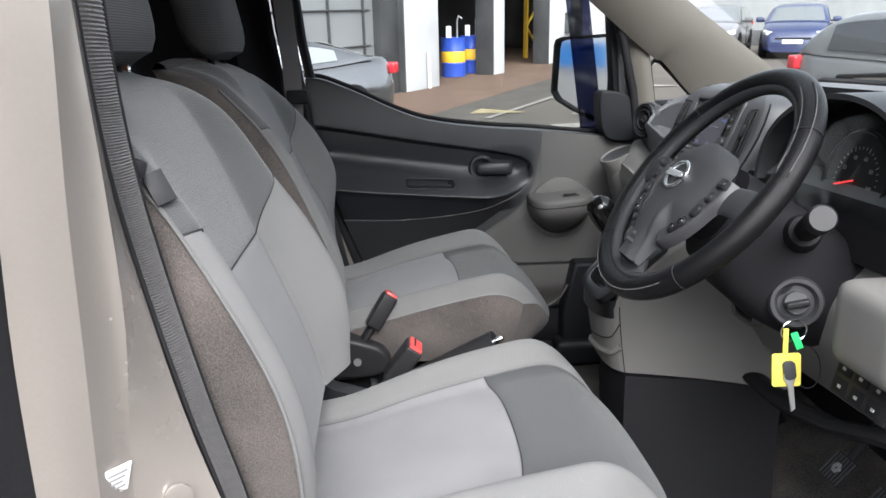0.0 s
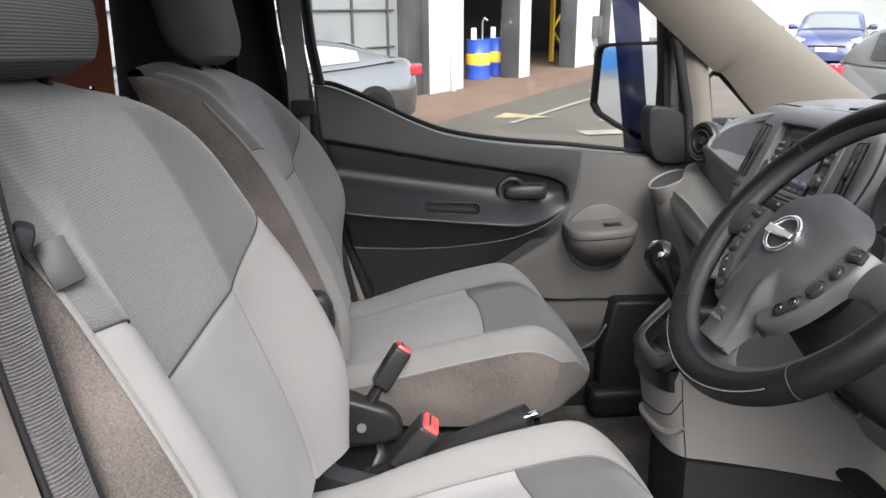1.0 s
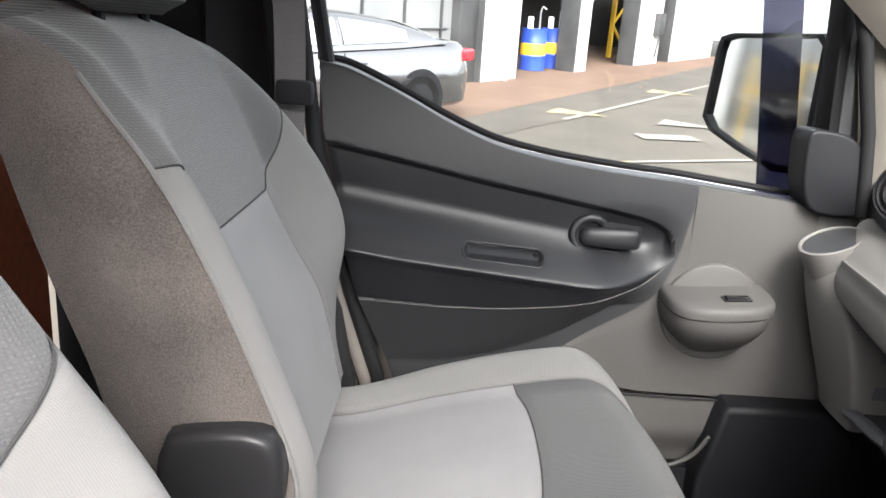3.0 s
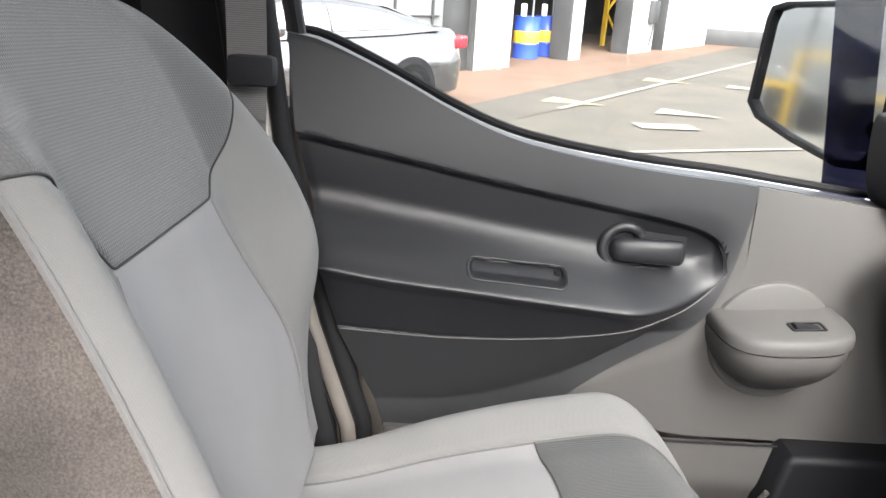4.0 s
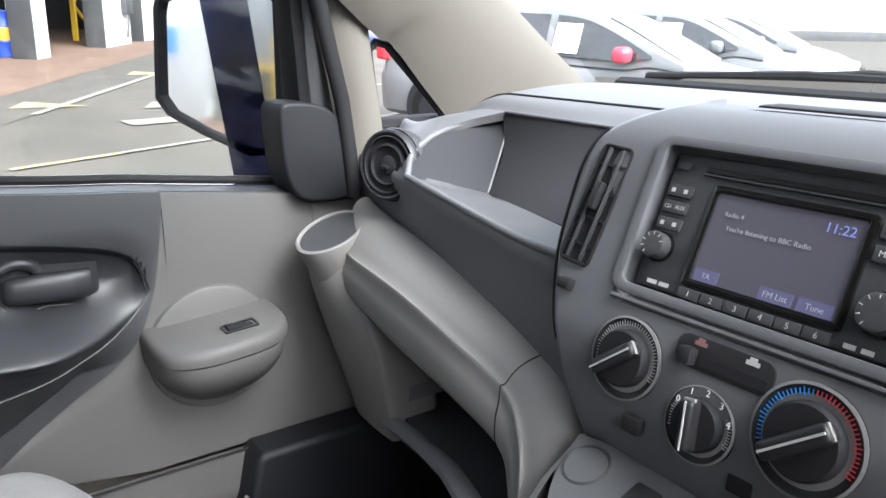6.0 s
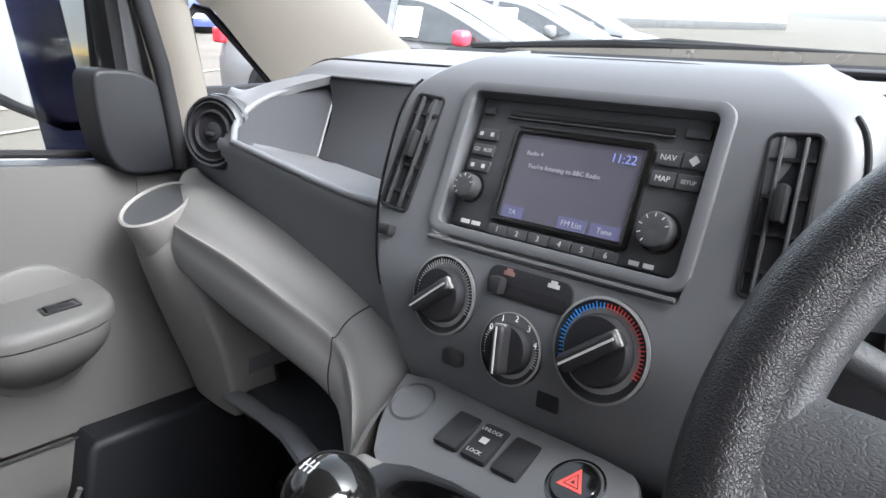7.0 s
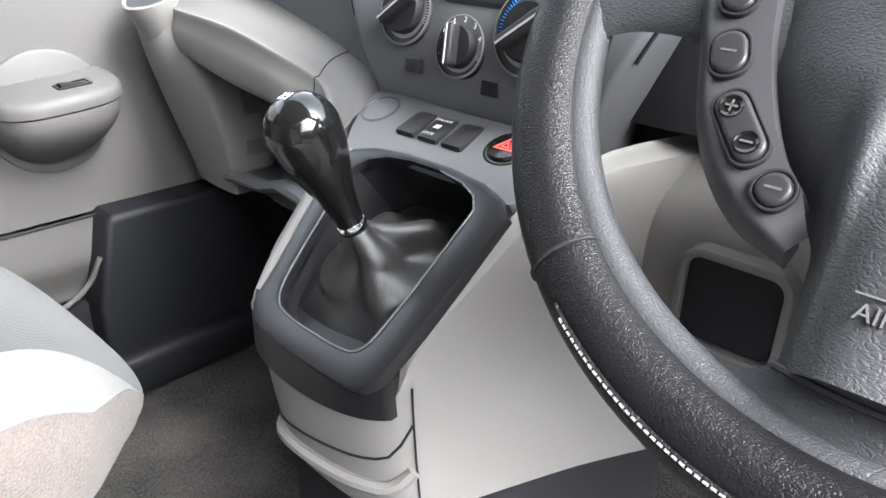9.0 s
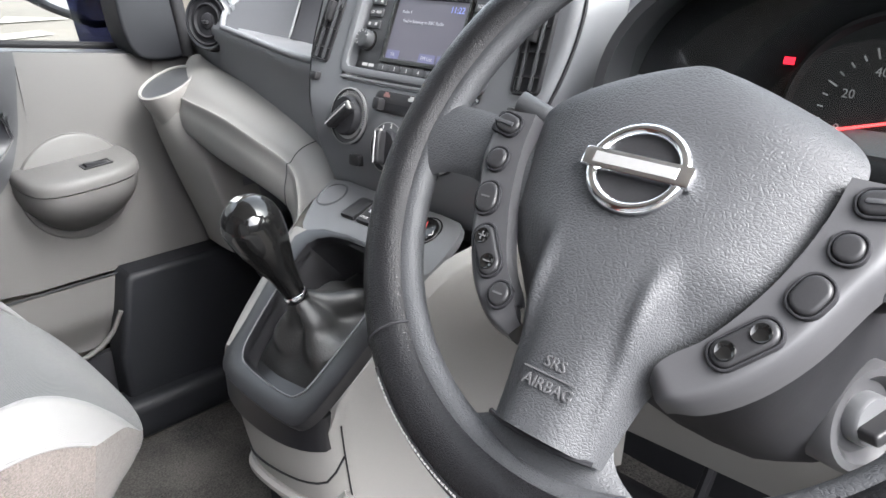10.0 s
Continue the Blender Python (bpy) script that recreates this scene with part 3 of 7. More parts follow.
def patch(f, P, na, nb, groove=0.005, edge=0.05, skip="", side=1):
    """A padded piece of the surface f(u, v), with its edges drawn in like sewn seams."""
    def Q(a, b):
        u, v = P(a, b)
        p = f(u, v)
        e = 1e-3
        n = (f(u + e, v) - f(u - e, v)).cross(f(u, v + e) - f(u, v - e)).normalized()
        d = min(a if "l" not in skip else 1, 1 - a if "r" not in skip else 1, b if "b" not in skip else 1, 1 - b if "t" not in skip else 1)
        return p - n * side * groove * (1 - sstep(0, edge, d))
    return grid(Q, na, nb)


def make_seat(name, label, cy, base_z, by, bol, chevron, seam, dz, dx):
    """cy: middle of the cushion; by: of the backrest; bol: how far its right and left bolsters stand out up the back;
    chevron: lower edge of the dark upper cloth across the back; seam: half width of the centre panel up the back."""
    seat = thing(name, label, "seat", base=(0.2, cy, base_z))
    H = Vector((0.90, 0, 0.33))

    def back(u, v):
        w = BACKW(v)
        au = abs(u)
        h = (bol[0] if u < 0 else bol[1])(v) * sstep(0.60, 0.90, au) - 0.020 * max(0, (au - 0.90) / 0.10) ** 2 + 0.008 * au ** 4
        h -= 0.05 * max(0, (v - 0.86) / 0.14) ** 2
        return V(BACKX(v), by + w * u, BACKZ(v)) + H * h

    def vline(u):
        return chevron(u)

    top = seam(0.55)
    part("backrest_centre", patch(back, lambda a, b: (lambda v: (lerp(-1, 1, a) * seam(v), v))(vline(lerp(-top, top, a)) * b), 40, 40, skip="b", groove=0.003, edge=0.03), M_FLIGHT, seat, "light grey cloth")
    part("backrest_upper", patch(back, lambda a, b: (lerp(-1, 1, a), lerp(vline(lerp(-1, 1, a)), 1.0, b)), 110, 44, skip="tlr", edge=0.03, groove=0.003), M_FDIMPLE, seat, "dark grey dimpled cloth")
    part("chevron_seam", tube([back(u, vline(u)) - H * 0.0016 for u in np.linspace(-0.99, 0.99, 110)], 0.0010, 6), M_SEAM, seat)
    for s in (-1, 1):
        lo = lambda a, b, s=s: (lambda v: (s * lerp(seam(v), 1.0, a), v))(vline(s * lerp(top, 1.0, a)) * b)
        part("bolster", patch(back, lo, 26, 40, groove=0.003, skip="rb", edge=0.03), M_FRIB, seat, "ribbed light grey bolster", flip=s < 0)
        part("panel_seam", tube([back(s * seam(v), v) - H * 0.0028 for v in np.linspace(0.03, vline(top * s) - 0.01, 40)], 0.0010, 6), M_SEAMG, seat)
        # felt side of the backrest, wrapping to the rear
        def side(a, b, s=s):
            v = lerp(0.0, 1.0, b)
            p = back(s * 1.0, v)
            q = V(BACKX(v) - 0.150 + 0.02 * b, by + s * (BACKW(v) - 0.02), p.z + 0.0)
            r = p.lerp(q, a)
            r.y += s * 0.016 * math.sin(a * math.pi)
            return r
        part("side_panel", grid(side, 12, 36), M_FUZZ, seat, "fuzzy brown-grey side panel", flip=s > 0)
        part("piping", tube([back(s * 1.0, v) + V(0, s * 0.002, 0) for v in np.linspace(0.02, 0.86, 40)], 0.0028, 6), M_FRIB, seat)

    def rear(a, b):
        u, v = lerp(-1, 1, a), b
        p = back(1.0, v)
        return V(BACKX(v) - 0.150 + 0.02 * b - 0.02 * math.cos(u * 1.5) * 0.999 + 0.0014, by + u * (BACKW(v) - 0.02), p.z)
    part("backrest_rear", grid(rear, 16, 24), M_FUZZ, seat, flip=True)

    def crown(a, b):
        u = lerp(-1, 1, a)
        p, q = back(u, 1.0), rear(a, 1.0)
        r = p.lerp(q, b)
        r.z += 0.012 * math.sin(b * math.pi)
        return r
    part("crown", grid(crown, 20, 8), M_FDARKB, seat)

    # headrest
    hr = []
    for k in range(13):
        t = k / 12
        z = lerp(0.982, 1.185, t)
        x0 = -0.172 - 0.20 * (z - 0.98)
        g = (1 - abs(2 * t - 1) ** 4) ** 0.5 * 0.9 + 0.1
        hr.append([V(x0 + 0.056 * g * math.copysign(abs(math.cos(q)) ** 0.7, math.cos(q)) - 0.02,
                     by + (0.118 + 0.012 * math.sin(t * 3.1)) * (0.75 + 0.25 * g) * math.copysign(abs(math.sin(q)) ** 0.55, math.sin(q)), z) for q in [2 * math.pi * i / 36 for i in range(36)]])
    hd = part("headrest", loft(hr), M_FHEAD, seat, "dark cloth headrest")
    for s in (-1, 1):
        part("headrest_post", tube([V(-0.20, by + s * 0.06, 0.95), V(-0.205, by + s * 0.06, 1.03)], 0.007, 8), M_BLACK, seat)

    # cushion: two raised bolsters round a flat middle, rolled over at a rounded front
    SC = 0.70

    def cushion(u, v):
        au = abs(u)
        x = lerp(-0.06, 0.512 - 0.086 * au ** 4.2, v)
        q = max(0.0, (au - 0.60) / 0.40)
        lift = lerp(0.036, 0.046, sstep(0.05, 0.30, x)) * (1 - 0.35 * sstep(0.36, 0.50, x))
        z = CUSZ(x) + dz + lift * sstep(0, 0.70, q) - 0.034 * max(0.0, (q - 0.62) / 0.38) ** 2 + 0.006 * (1 - min(1, au / SC) ** 2)
        z -= 0.088 * max(0.0, (v - 0.80) / 0.20) ** 2.2 * (1 - 0.68 * au ** 8)
        return V(x + dx, cy + CUSW(v) * u, z)

    def vfront(u):
        return 0.632 + 0.012 * (1 - (u / SC) ** 2)

    part("cushion_centre", patch(cushion, lambda a, b: (lerp(-SC, SC, a), lerp(0.0, vfront(lerp(-SC, SC, a)), b)), 36, 36, skip="b", groove=0.004, side=-1), M_FLIGHT, seat, "light grey cloth", flip=True)
    part("cushion_front", patch(cushion, lambda a, b: (lerp(-SC, SC, a), lerp(vfront(lerp(-SC, SC, a)), 1.0, b)), 36, 30, skip="t", edge=0.06, groove=0.004, side=-1), M_FDARK, seat, "dark ribbed cloth", flip=True)
    part("front_seam", tube([cushion(u, vfront(u)) - V(0, 0, 0.0022) for u in np.linspace(-SC, SC, 40)], 0.0010, 6), M_SEAM, seat)
    for s in (-1, 1):
        part("cushion_bolster", patch(cushion, lambda a, b, s=s: (s * lerp(SC, 1, a), b), 24, 60, skip="rbt", edge=0.06, groove=0.004, side=-1), M_FRIB, seat, "light grey cloth bolster", flip=s > 0)
        part("bolster_seam", tube([cushion(s * SC, v) - V(0, 0, 0.0030) for v in np.linspace(0.02, 0.99, 60)], 0.0010, 6), M_SEAMG, seat)

        def apron(a, b, s=s):
            p = cushion(s, b)
            zlow = 0.350 + dz + 0.012 * sstep(0.30, 0.46, p.x)
            return V(p.x - 0.03 * a * sstep(0.3, 0.47, p.x), p.y + s * (0.010 * math.sin(a * 3.1416) - 0.018 * a), lerp(p.z, zlow, a))
        part("cushion_side", grid(apron, 14, 44), M_FUZZ, seat, "fuzzy brown-grey cushion side", flip=s < 0)
        part("cushion_piping", tube([cushion(s, v) for v in np.linspace(0.02, 0.99, 44)], 0.0020, 6), M_FRIB, seat)

    def nose(a, b):
        u = lerp(-1, 1, a)
        p = cushion(u, 1.0)
        return V(p.x - 0.030 * b + 0.010 * math.sin(b * 3.1416) * (1 - abs(u) ** 6), p.y - 0.018 * u * b, lerp(p.z, 0.362 + dz, b))
    part("cushion_skirt", grid(nose, 30, 10), M_FUZZ, seat)
    part("seat_base", rbox(0.44, 0.40, 0.24, 0.02, pose(0.19, cy, 0.210 + dz)), M_BLACK, seat)
    # recliner cover on the inner side
    s = -1 if cy > 0 else 1
    side_y = by + s * 0.222
    cover = soft([(-0.090, 0.33), (-0.090, 0.600), (-0.050, 0.615), (0.012, 0.618), (0.032, 0.600), (0.036, 0.560), (0.026, 0.500), (0.020, 0.455), (0.036, 0.430), (0.085, 0.415), (0.140, 0.395), (0.150, 0.33)], 2)
    part("recliner_cover", prism([(x, s * -z) for x, z in cover] if s > 0 else cover, 0.050, Matrix(((1, 0, 0, 0), (0, 0, s, side_y - s * 0.012), (0, -s, 0, 0), (0, 0, 0, 1))), 0.014, 4), M_SATIN, seat, "black plastic recliner cover")
    part("recliner_bolt", lathe([(0.013, 0.0), (0.013, 0.006), (0.008, 0.008), (0.008, 0.013), (0.001, 0.013)], 18, axes((0.075, side_y + s * 0.030, 0.372), (1, 0, 0), (0, s, 0))), M_SILVER, seat, "steel hinge bolt")
    if cy > 0:
        part("outer_hinge", tube([V(-0.02, by - s * 0.225, 0.62), V(0.005, by - s * 0.228, 0.56), V(0.02, by - s * 0.228, 0.48), V(0.04, by - s * 0.235, 0.38)], 0.018, 12, flat=0.4, up=(0, 1, 0)), M_SATIN, seat)
    return seat


make_seat("van_seat", "grey two-tone cloth passenger seat with felt sides", 0.338, 0.1, 0.345,
          (curve([(0, 0.02), (0.15, 0.040), (0.315, 0.043), (0.495, 0.041), (0.60, 0.034), (0.70, 0.020), (0.81, -0.006), (0.9, -0.024), (1, -0.04)]),
           curve([(0, -0.01), (0.13, -0.008), (0.24, 0.012), (0.395, 0.058), (0.54, 0.060), (0.69, 0.036), (0.85, 0.0), (1, -0.03)])), 
          curve([(-1.0, 0.695), (-0.85, 0.682), (-0.70, 0.657), (-0.545, 0.574), (-0.52, 0.560), (-0.49, 0.556), (0.0, 0.556), (0.48, 0.558), (0.51, 0.562), (0.54, 0.571), (0.71, 0.622), (0.84, 0.681), (1.0, 0.745)]), curve([(0, 0.74), (0.2, 0.73), (0.40, 0.62), (0.55, 0.51), (1, 0.5)]), 0.0, 0.0)
make_seat("van_seat", "grey two-tone cloth driver seat beside the open door", -0.375, 0.1, -0.380,
          (curve([(0, 0.01), (0.08, 0.022), (0.29, 0.042), (0.48, 0.040), (0.65, 0.026), (0.75, 0.008), (0.9, -0.015), (1, -0.035)]),
           curve([(0, 0.04), (0.235, 0.072), (0.44, 0.066), (0.61, 0.045), (0.79, 0.028), (0.9, 0.0), (1, -0.03)])), 
          curve([(-1.0, 0.625), (-0.85, 0.612), (-0.72, 0.585), (-0.60, 0.506), (-0.575, 0.491), (-0.54, 0.487), (0.0, 0.487), (0.59, 0.487), (0.62, 0.490), (0.65, 0.500), (0.76, 0.545), (0.94, 0.602), (1.0, 0.62)]), curve([(0, 0.64), (0.3, 0.62), (0.55, 0.62), (1, 0.6)]), -0.032, 0.010)

# ---- dashboard ----
dash = thing("dashboard", "grey grained plastic dashboard with open storage bin", "dashboard", base=(0.95, 0.0, 0.45))
DX = curve([(0.0, 1.30), (0.14, 1.12), (0.28, 0.97), (0.34, 0.936), (0.44, 0.868), (0.55, 0.803), (0.63, 0.799), (0.74, 0.800), (0.86, 0.806), (1.0, 0.83)])
DZ = curve([(0.0, 0.885), (0.14, 0.897), (0.28, 0.886), (0.34, 0.868), (0.44, 0.826), (0.55, 0.785), (0.63, 0.752), (0.74, 0.705), (0.86, 0.66), (1.0, 0.62)])


def plain_face(y, b):
    """The dashboard before its storage bin is cut; it falls back towards the passenger's door."""
    x, z = DX(b), DZ(b)
    x += 0.23 * (max(y, 0.15) - 0.36) * sstep(0.26, 0.5, b)
    if y < -0.15:
        x += 0.02 * sstep(-0.15, -0.25, y) * sstep(0.3, 0.5, b)
    z -= 0.060 * sstep(0.50, 0.68, y) * sstep(0.42, 0.28, b)
    return V(x, y, z)


M_BIN = mat("smooth_bin_plastic", (0.022, 0.0225, 0.025), 0.62, bump=0.05, scale=900, vary=0.06, spec=0.18)
M_SILVERLIP = mat("satin_lip_plastic", (0.060, 0.061, 0.064), 0.42, bump=0.02, scale=1200, vary=0.03)


def spline(points):
    """A smooth line through a few places; 0 to 1."""
    n = len(points) - 1
    cs = [curve([(i / n, p[k]) for i, p in enumerate(points)]) for k in range(3)]
    return lambda t: V(*(c(t) for c in cs))


# storage bin: its rim rises from a point beside the vent to the top pad; a side wall, a back wall and a sloping ledge
RIM_L = spline([(0.818, 0.498, 0.797), (0.842, 0.522, 0.818), (0.880, 0.530, 0.838), (0.922, 0.512, 0.853), (0.958, 0.470, 0.866)])
LIP = spline([(0.870, 0.70, 0.795), (0.842, 0.60, 0.797), (0.818, 0.498, 0.797), (0.795, 0.380, 0.792), (0.772, 0.250, 0.786), (0.762, 0.150, 0.784)])
FLOOR = spline([(0.833, 0.494, 0.797), (0.890, 0.436, 0.780), (0.868, 0.370, 0.783), (0.845, 0.303, 0.786), (0.812, 0.215, 0.791), (0.795, 0.150, 0.793)])
RIB_T, RIB_B = V(0.960, 0.478, 0.865), V(0.890, 0.436, 0.780)


def face_low(a, b):
    y = lerp(0.70, -0.115, a)
    p = plain_face(y, lerp(0.553, 1.0, b))
    if y > 0.15:
        p += (LIP((0.70 - y) / 0.55) - plain_face(y, 0.553)) * sstep(0.36, 0.0, b)
    return p


def face_left(a, b):
    low = LIP(0.4 * a)
    high = plain_face(lerp(0.70, 0.470, a), 0.336)
    side = plain_face(0.70, lerp(0.553, 0.336, b))
    rim = RIM_L(b)
    flat = low.lerp(high, b)
    return flat + (side - LIP(0).lerp(plain_face(0.70, 0.336), b)) * (1 - a) + (rim - RIM_L(0).lerp(RIM_L(1), b)) * a


part("fascia", slab(face_low, 140, 60, 0.012, flip=True), M_DASH, dash, "grey grained lower fascia")
part("driver_lower_fascia", slab(lambda a, b: plain_face(lerp(-0.118, -0.72, a), lerp(0.553, 0.785 - 0.03 * sstep(0.12, 0.4, a), b)), 60, 16, 0.012, flip=True), M_BLACK, dash, "black panel below the dials")
part("top_pad", slab(lambda a, b: plain_face(lerp(0.70, -0.72, a), lerp(0.0, 0.336, b)), 120, 40, 0.012, flip=True), M_DASH, dash, "grey grained top pad")
part("fascia_end", slab(face_left, 40, 40, 0.010), M_DASH, dash, flip=True)
part("driver_fascia", slab(lambda a, b: plain_face(lerp(0.17, -0.72, a), lerp(0.336, 0.553, b)), 60, 24, 0.010, flip=True), M_DASH, dash)
part("bin_side", grid(lambda a, b: RIM_L(b).lerp(RIB_B.lerp(RIB_T, b), a) + V(0.004, 0.004, 0) * math.sin(a * math.pi), 24, 24), M_BIN, dash, "side wall of the storage bin")
part("bin_back", grid(lambda a, b: RIB_B.lerp(FLOOR(1), a).lerp(plain_face(lerp(0.478, 0.15, a), 0.338), b) + V(0.012, 0, 0) * math.sin(b * math.pi), 30, 14), M_BIN, dash, "dark back wall of the storage bin", flip=True)
part("bin_ledge", grid(lambda a, b: LIP(lerp(0.4, 1.0, a)).lerp(FLOOR(a), b) - V(0, 0, 0.003) * math.sin(b * math.pi), 40, 8), M_SILVERLIP, dash, "sloping satin ledge of the bin", flip=True)
part("bin_lip", tube([LIP(t) + V(-0.001, 0, 0.0005) for t in np.linspace(0.97, 0.40, 30)] + [RIM_L(t) + V(-0.001, 0, 0.0008) for t in np.linspace(0.03, 1.0, 30)], 0.0042, 10), M_DASH, dash, "raised lip round the bin")
part("bin_ridge", tube([RIB_B.lerp(RIB_T, t) for t in np.linspace(0.0, 1.0, 8)], 0.0016, 8), M_SILVERLIP, dash)
part("pad_edge", tube([plain_face(y, 0.337) + V(-0.001, 0, 0) for y in np.linspace(0.47, 0.17, 12)], 0.0022, 8), M_DASH, dash)
part("top_seam", tube([plain_face(y, 0.275) + V(0, 0, 0.0006) for y in np.linspace(0.66, -0.68, 60)], 0.0018, 6), M_BLACK, dash)
part("defrost_slot", rbox(0.03, 0.36, 0.006, 0.003, pose(0.90, -0.08, 0.906)), M_BLACK, dash)

part("end_cap", rbox(0.16, 0.02, 0.20, 0.01, pose(0.955, 0.705, 0.70)), M_DASH, dash)

# round corner vent
tm = axes((0.830, 0.556, 0.802), (0, -1, 0), (-0.93, -0.33, 0.12))
tv = part("corner_vent", lathe([(0.020, -0.10), (0.034, -0.06), (0.043, -0.02), (0.0445, 0.0), (0.0435, 0.006), (0.041, 0.009), (0.039, 0.008), (0.038, 0.005), (0.036, 0.004), (0.001, 0.004)], 40, tm), M_INSERT, dash, "charcoal round vent")
part("vent_fairing", lathe([(0.020, -0.09), (0.036, -0.05), (0.045, -0.02), (0.0465, -0.006), (0.0455, -0.002), (0.043, -0.004)], 40, tm), M_CHAR, dash)
part("vent_ring", lathe([(0.037, 0.003), (0.037, 0.008), (0.035, 0.009), (0.033, 0.005), (0.027, 0.004), (0.026, 0.008), (0.024, 0.009), (0.022, 0.005), (0.012, 0.004), (0.011, 0.007), (0.009, 0.008), (0.001, 0.008)], 40, tm), M_BLACK, tv)
part("vent_tab", rbox(0.010, 0.005, 0.008, 0.002, tm @ pose(0, -0.002, 0.010)), M_SATIN, tv)

# ---- centre stack ----
M_STACK = mat("smooth_charcoal_panel", (0.066, 0.068, 0.073), 0.46, bump=0.04, scale=1200, vary=0.05)
stack = thing("centre_stack", "charcoal centre console panel with vents", "console", base=(0.75, 0.0, 0.60))
SXF = curve([(0.645, 0.735), (0.665, 0.722), (0.70, 0.714), (0.745, 0.716), (0.785, 0.731), (0.834, 0.753), (0.883, 0.774), (0.900, 0.788), (0.910, 0.806), (0.913, 0.822)])
SHW = curve([(0.645, 0.118), (0.68, 0.128), (0.72, 0.148), (0.76, 0.168), (0.80, 0.184), (0.85, 0.190), (0.880, 0.184), (0.895, 0.168), (0.906, 0.142), (0.913, 0.118)])
RAD_N = V(-0.916, 0, 0.402)


def stack_face(a, b):
    z, u = lerp(0.645, 0.913, b), lerp(1, -1, a)
    hw = SHW(z)
    y = hw * u
    x = SXF(z) + 0.045 * max(0, (abs(u) - 0.86) / 0.14) ** 2.2 + 0.004 * u * u
    d = sstep(0.0995, 0.0945, abs(y)) * sstep(0.780, 0.786, z) * sstep(0.888, 0.882, z)
    return V(x, y, z) - RAD_N * 0.016 * d


part("stack_panel", slab(stack_face, 260, 200, 0.008), M_STACK, stack, "charcoal panel")
part("stack_hood", slab(lambda a, b: V(lerp(0.815, 1.03, b), lerp(1, -1, a) * lerp(0.130, 0.150, b), 0.9125 - 0.020 * b - 0.030 * abs(lerp(1, -1, a)) ** 5), 24, 12, 0.008), M_STACK, stack, "charcoal hood over the panel")
part("bezel_edge", tube([V(SXF(0.784) - 0.001, y, 0.784) for y in np.linspace(0.098, -0.098, 20)], 0.0016, 6), M_SILVERLIP, stack)
part("radio_bezel", frame_ring(rounded(0.206, 0.116, 0.012), rounded(0.188, 0.101, 0.006), 0.004, axes((0.7695, 0, 0.834), (0, -1, 0), RAD_N) @ pose(0, 0, 0.0135), 0.0016), M_STACK, stack)
for s in (1, -1):
    VM = axes((SXF(0.838) + 0.0035, s * 0.141, 0.836), (0, -1, 0), RAD_N + V(0, -s * 0.04, 0)) @ pose(0, 0, 0, 0, 0, -s * 4)
    vn = part("centre_vent", prism(rounded(0.027, 0.090, 0.004), 0.003, VM), M_BLACK, stack, "black vent with upright vanes")
    part("vent_surround", frame_ring(rounded(0.031, 0.095, 0.006), rounded(0.026, 0.089, 0.003), 0.0070, VM @ pose(0, 0, -0.002), 0.0018), M_SATIN, vn)
    for k in (-0.6, 0.6):
        part("vane", rbox(0.0022, 0.088, 0.006, 0.0008, VM @ pose(0.0105 * k, 0, 0.004, 0, 12, 0)), M_CHAR, vn)
    for k in range(4):
        part("cross_vane", rbox(0.025, 0.002, 0.002, 0.0, VM @ pose(0, 0.021 * (k - 1.5), 0.0035)), M_SATIN, vn)
    part("vent_slider", rbox(0.007, 0.022, 0.010, 0.003, VM @ pose(0, 0.006, 0.007)), M_SATIN, vn)
    part("vent_trim", tube([V(SXF(z) + 0.0095, s * SHW(z) * 0.925, z) for z in np.linspace(0.735, 0.890, 40)], 0.0016, 6), M_BLACK, stack)
    part("thumb_wheel", rbox(0.014, 0.013, 0.009, 0.003, axes((SXF(0.779) + 0.002, s * 0.142, 0.779), (1, 0, 0), (0.3, 0, 0.95))), M_SATIN, stack)

# ---- radio with its screen ----
RM = axes((0.7695, 0.0, 0.834), (0, -1, 0), RAD_N)
radio = thing("car_radio", "black double-height car radio with lit colour screen", "radio", base=(0.77, 0, 0.78))
part("body", rbox(0.182, 0.098, 0.010, 0.003, RM @ pose(0, 0, 0.002)), M_CHAR, radio)
part("slot", rbox(0.128, 0.004, 0.002, 0.001, RM @ pose(0.0, 0.039, 0.0075)), M_SATIN, radio)
part("slot_lip", rbox(0.130, 0.0014, 0.003, 0.0005, RM @ pose(0.0, 0.0355, 0.008)), M_CHAR, radio)
part("screen_frame", frame_ring(rounded(0.108, 0.070, 0.003), rounded(0.098, 0.060, 0.002), 0.004, RM @ pose(0.001, -0.005, 0.006), 0.001), M_GLOSS, radio)
M_SCREEN = glow("screen_glow", (0.19, 0.18, 0.23), 0.018)
M_SCREENB = glow("screen_button_glow", (0.20, 0.20, 0.36), 0.036)
M_SCREENW = glow("screen_text_glow", (0.5, 0.5, 0.56), 0.055)
M_SCREENC = glow("screen_clock_glow", (0.25, 0.30, 0.70), 0.10)
scr = part("screen", rbox(0.099, 0.061, 0.001, 0.0, RM @ pose(0.001, -0.005, 0.0075)), M_SCREEN, radio, "dim lit screen")
for x, w in ((-0.037, 0.018), (0.012, 0.022), (0.037, 0.022)):
    part("screen_button", rbox(w, 0.009, 0.0004, 0.0, RM @ pose(x, -0.031, 0.0083)), M_SCREENB, scr)
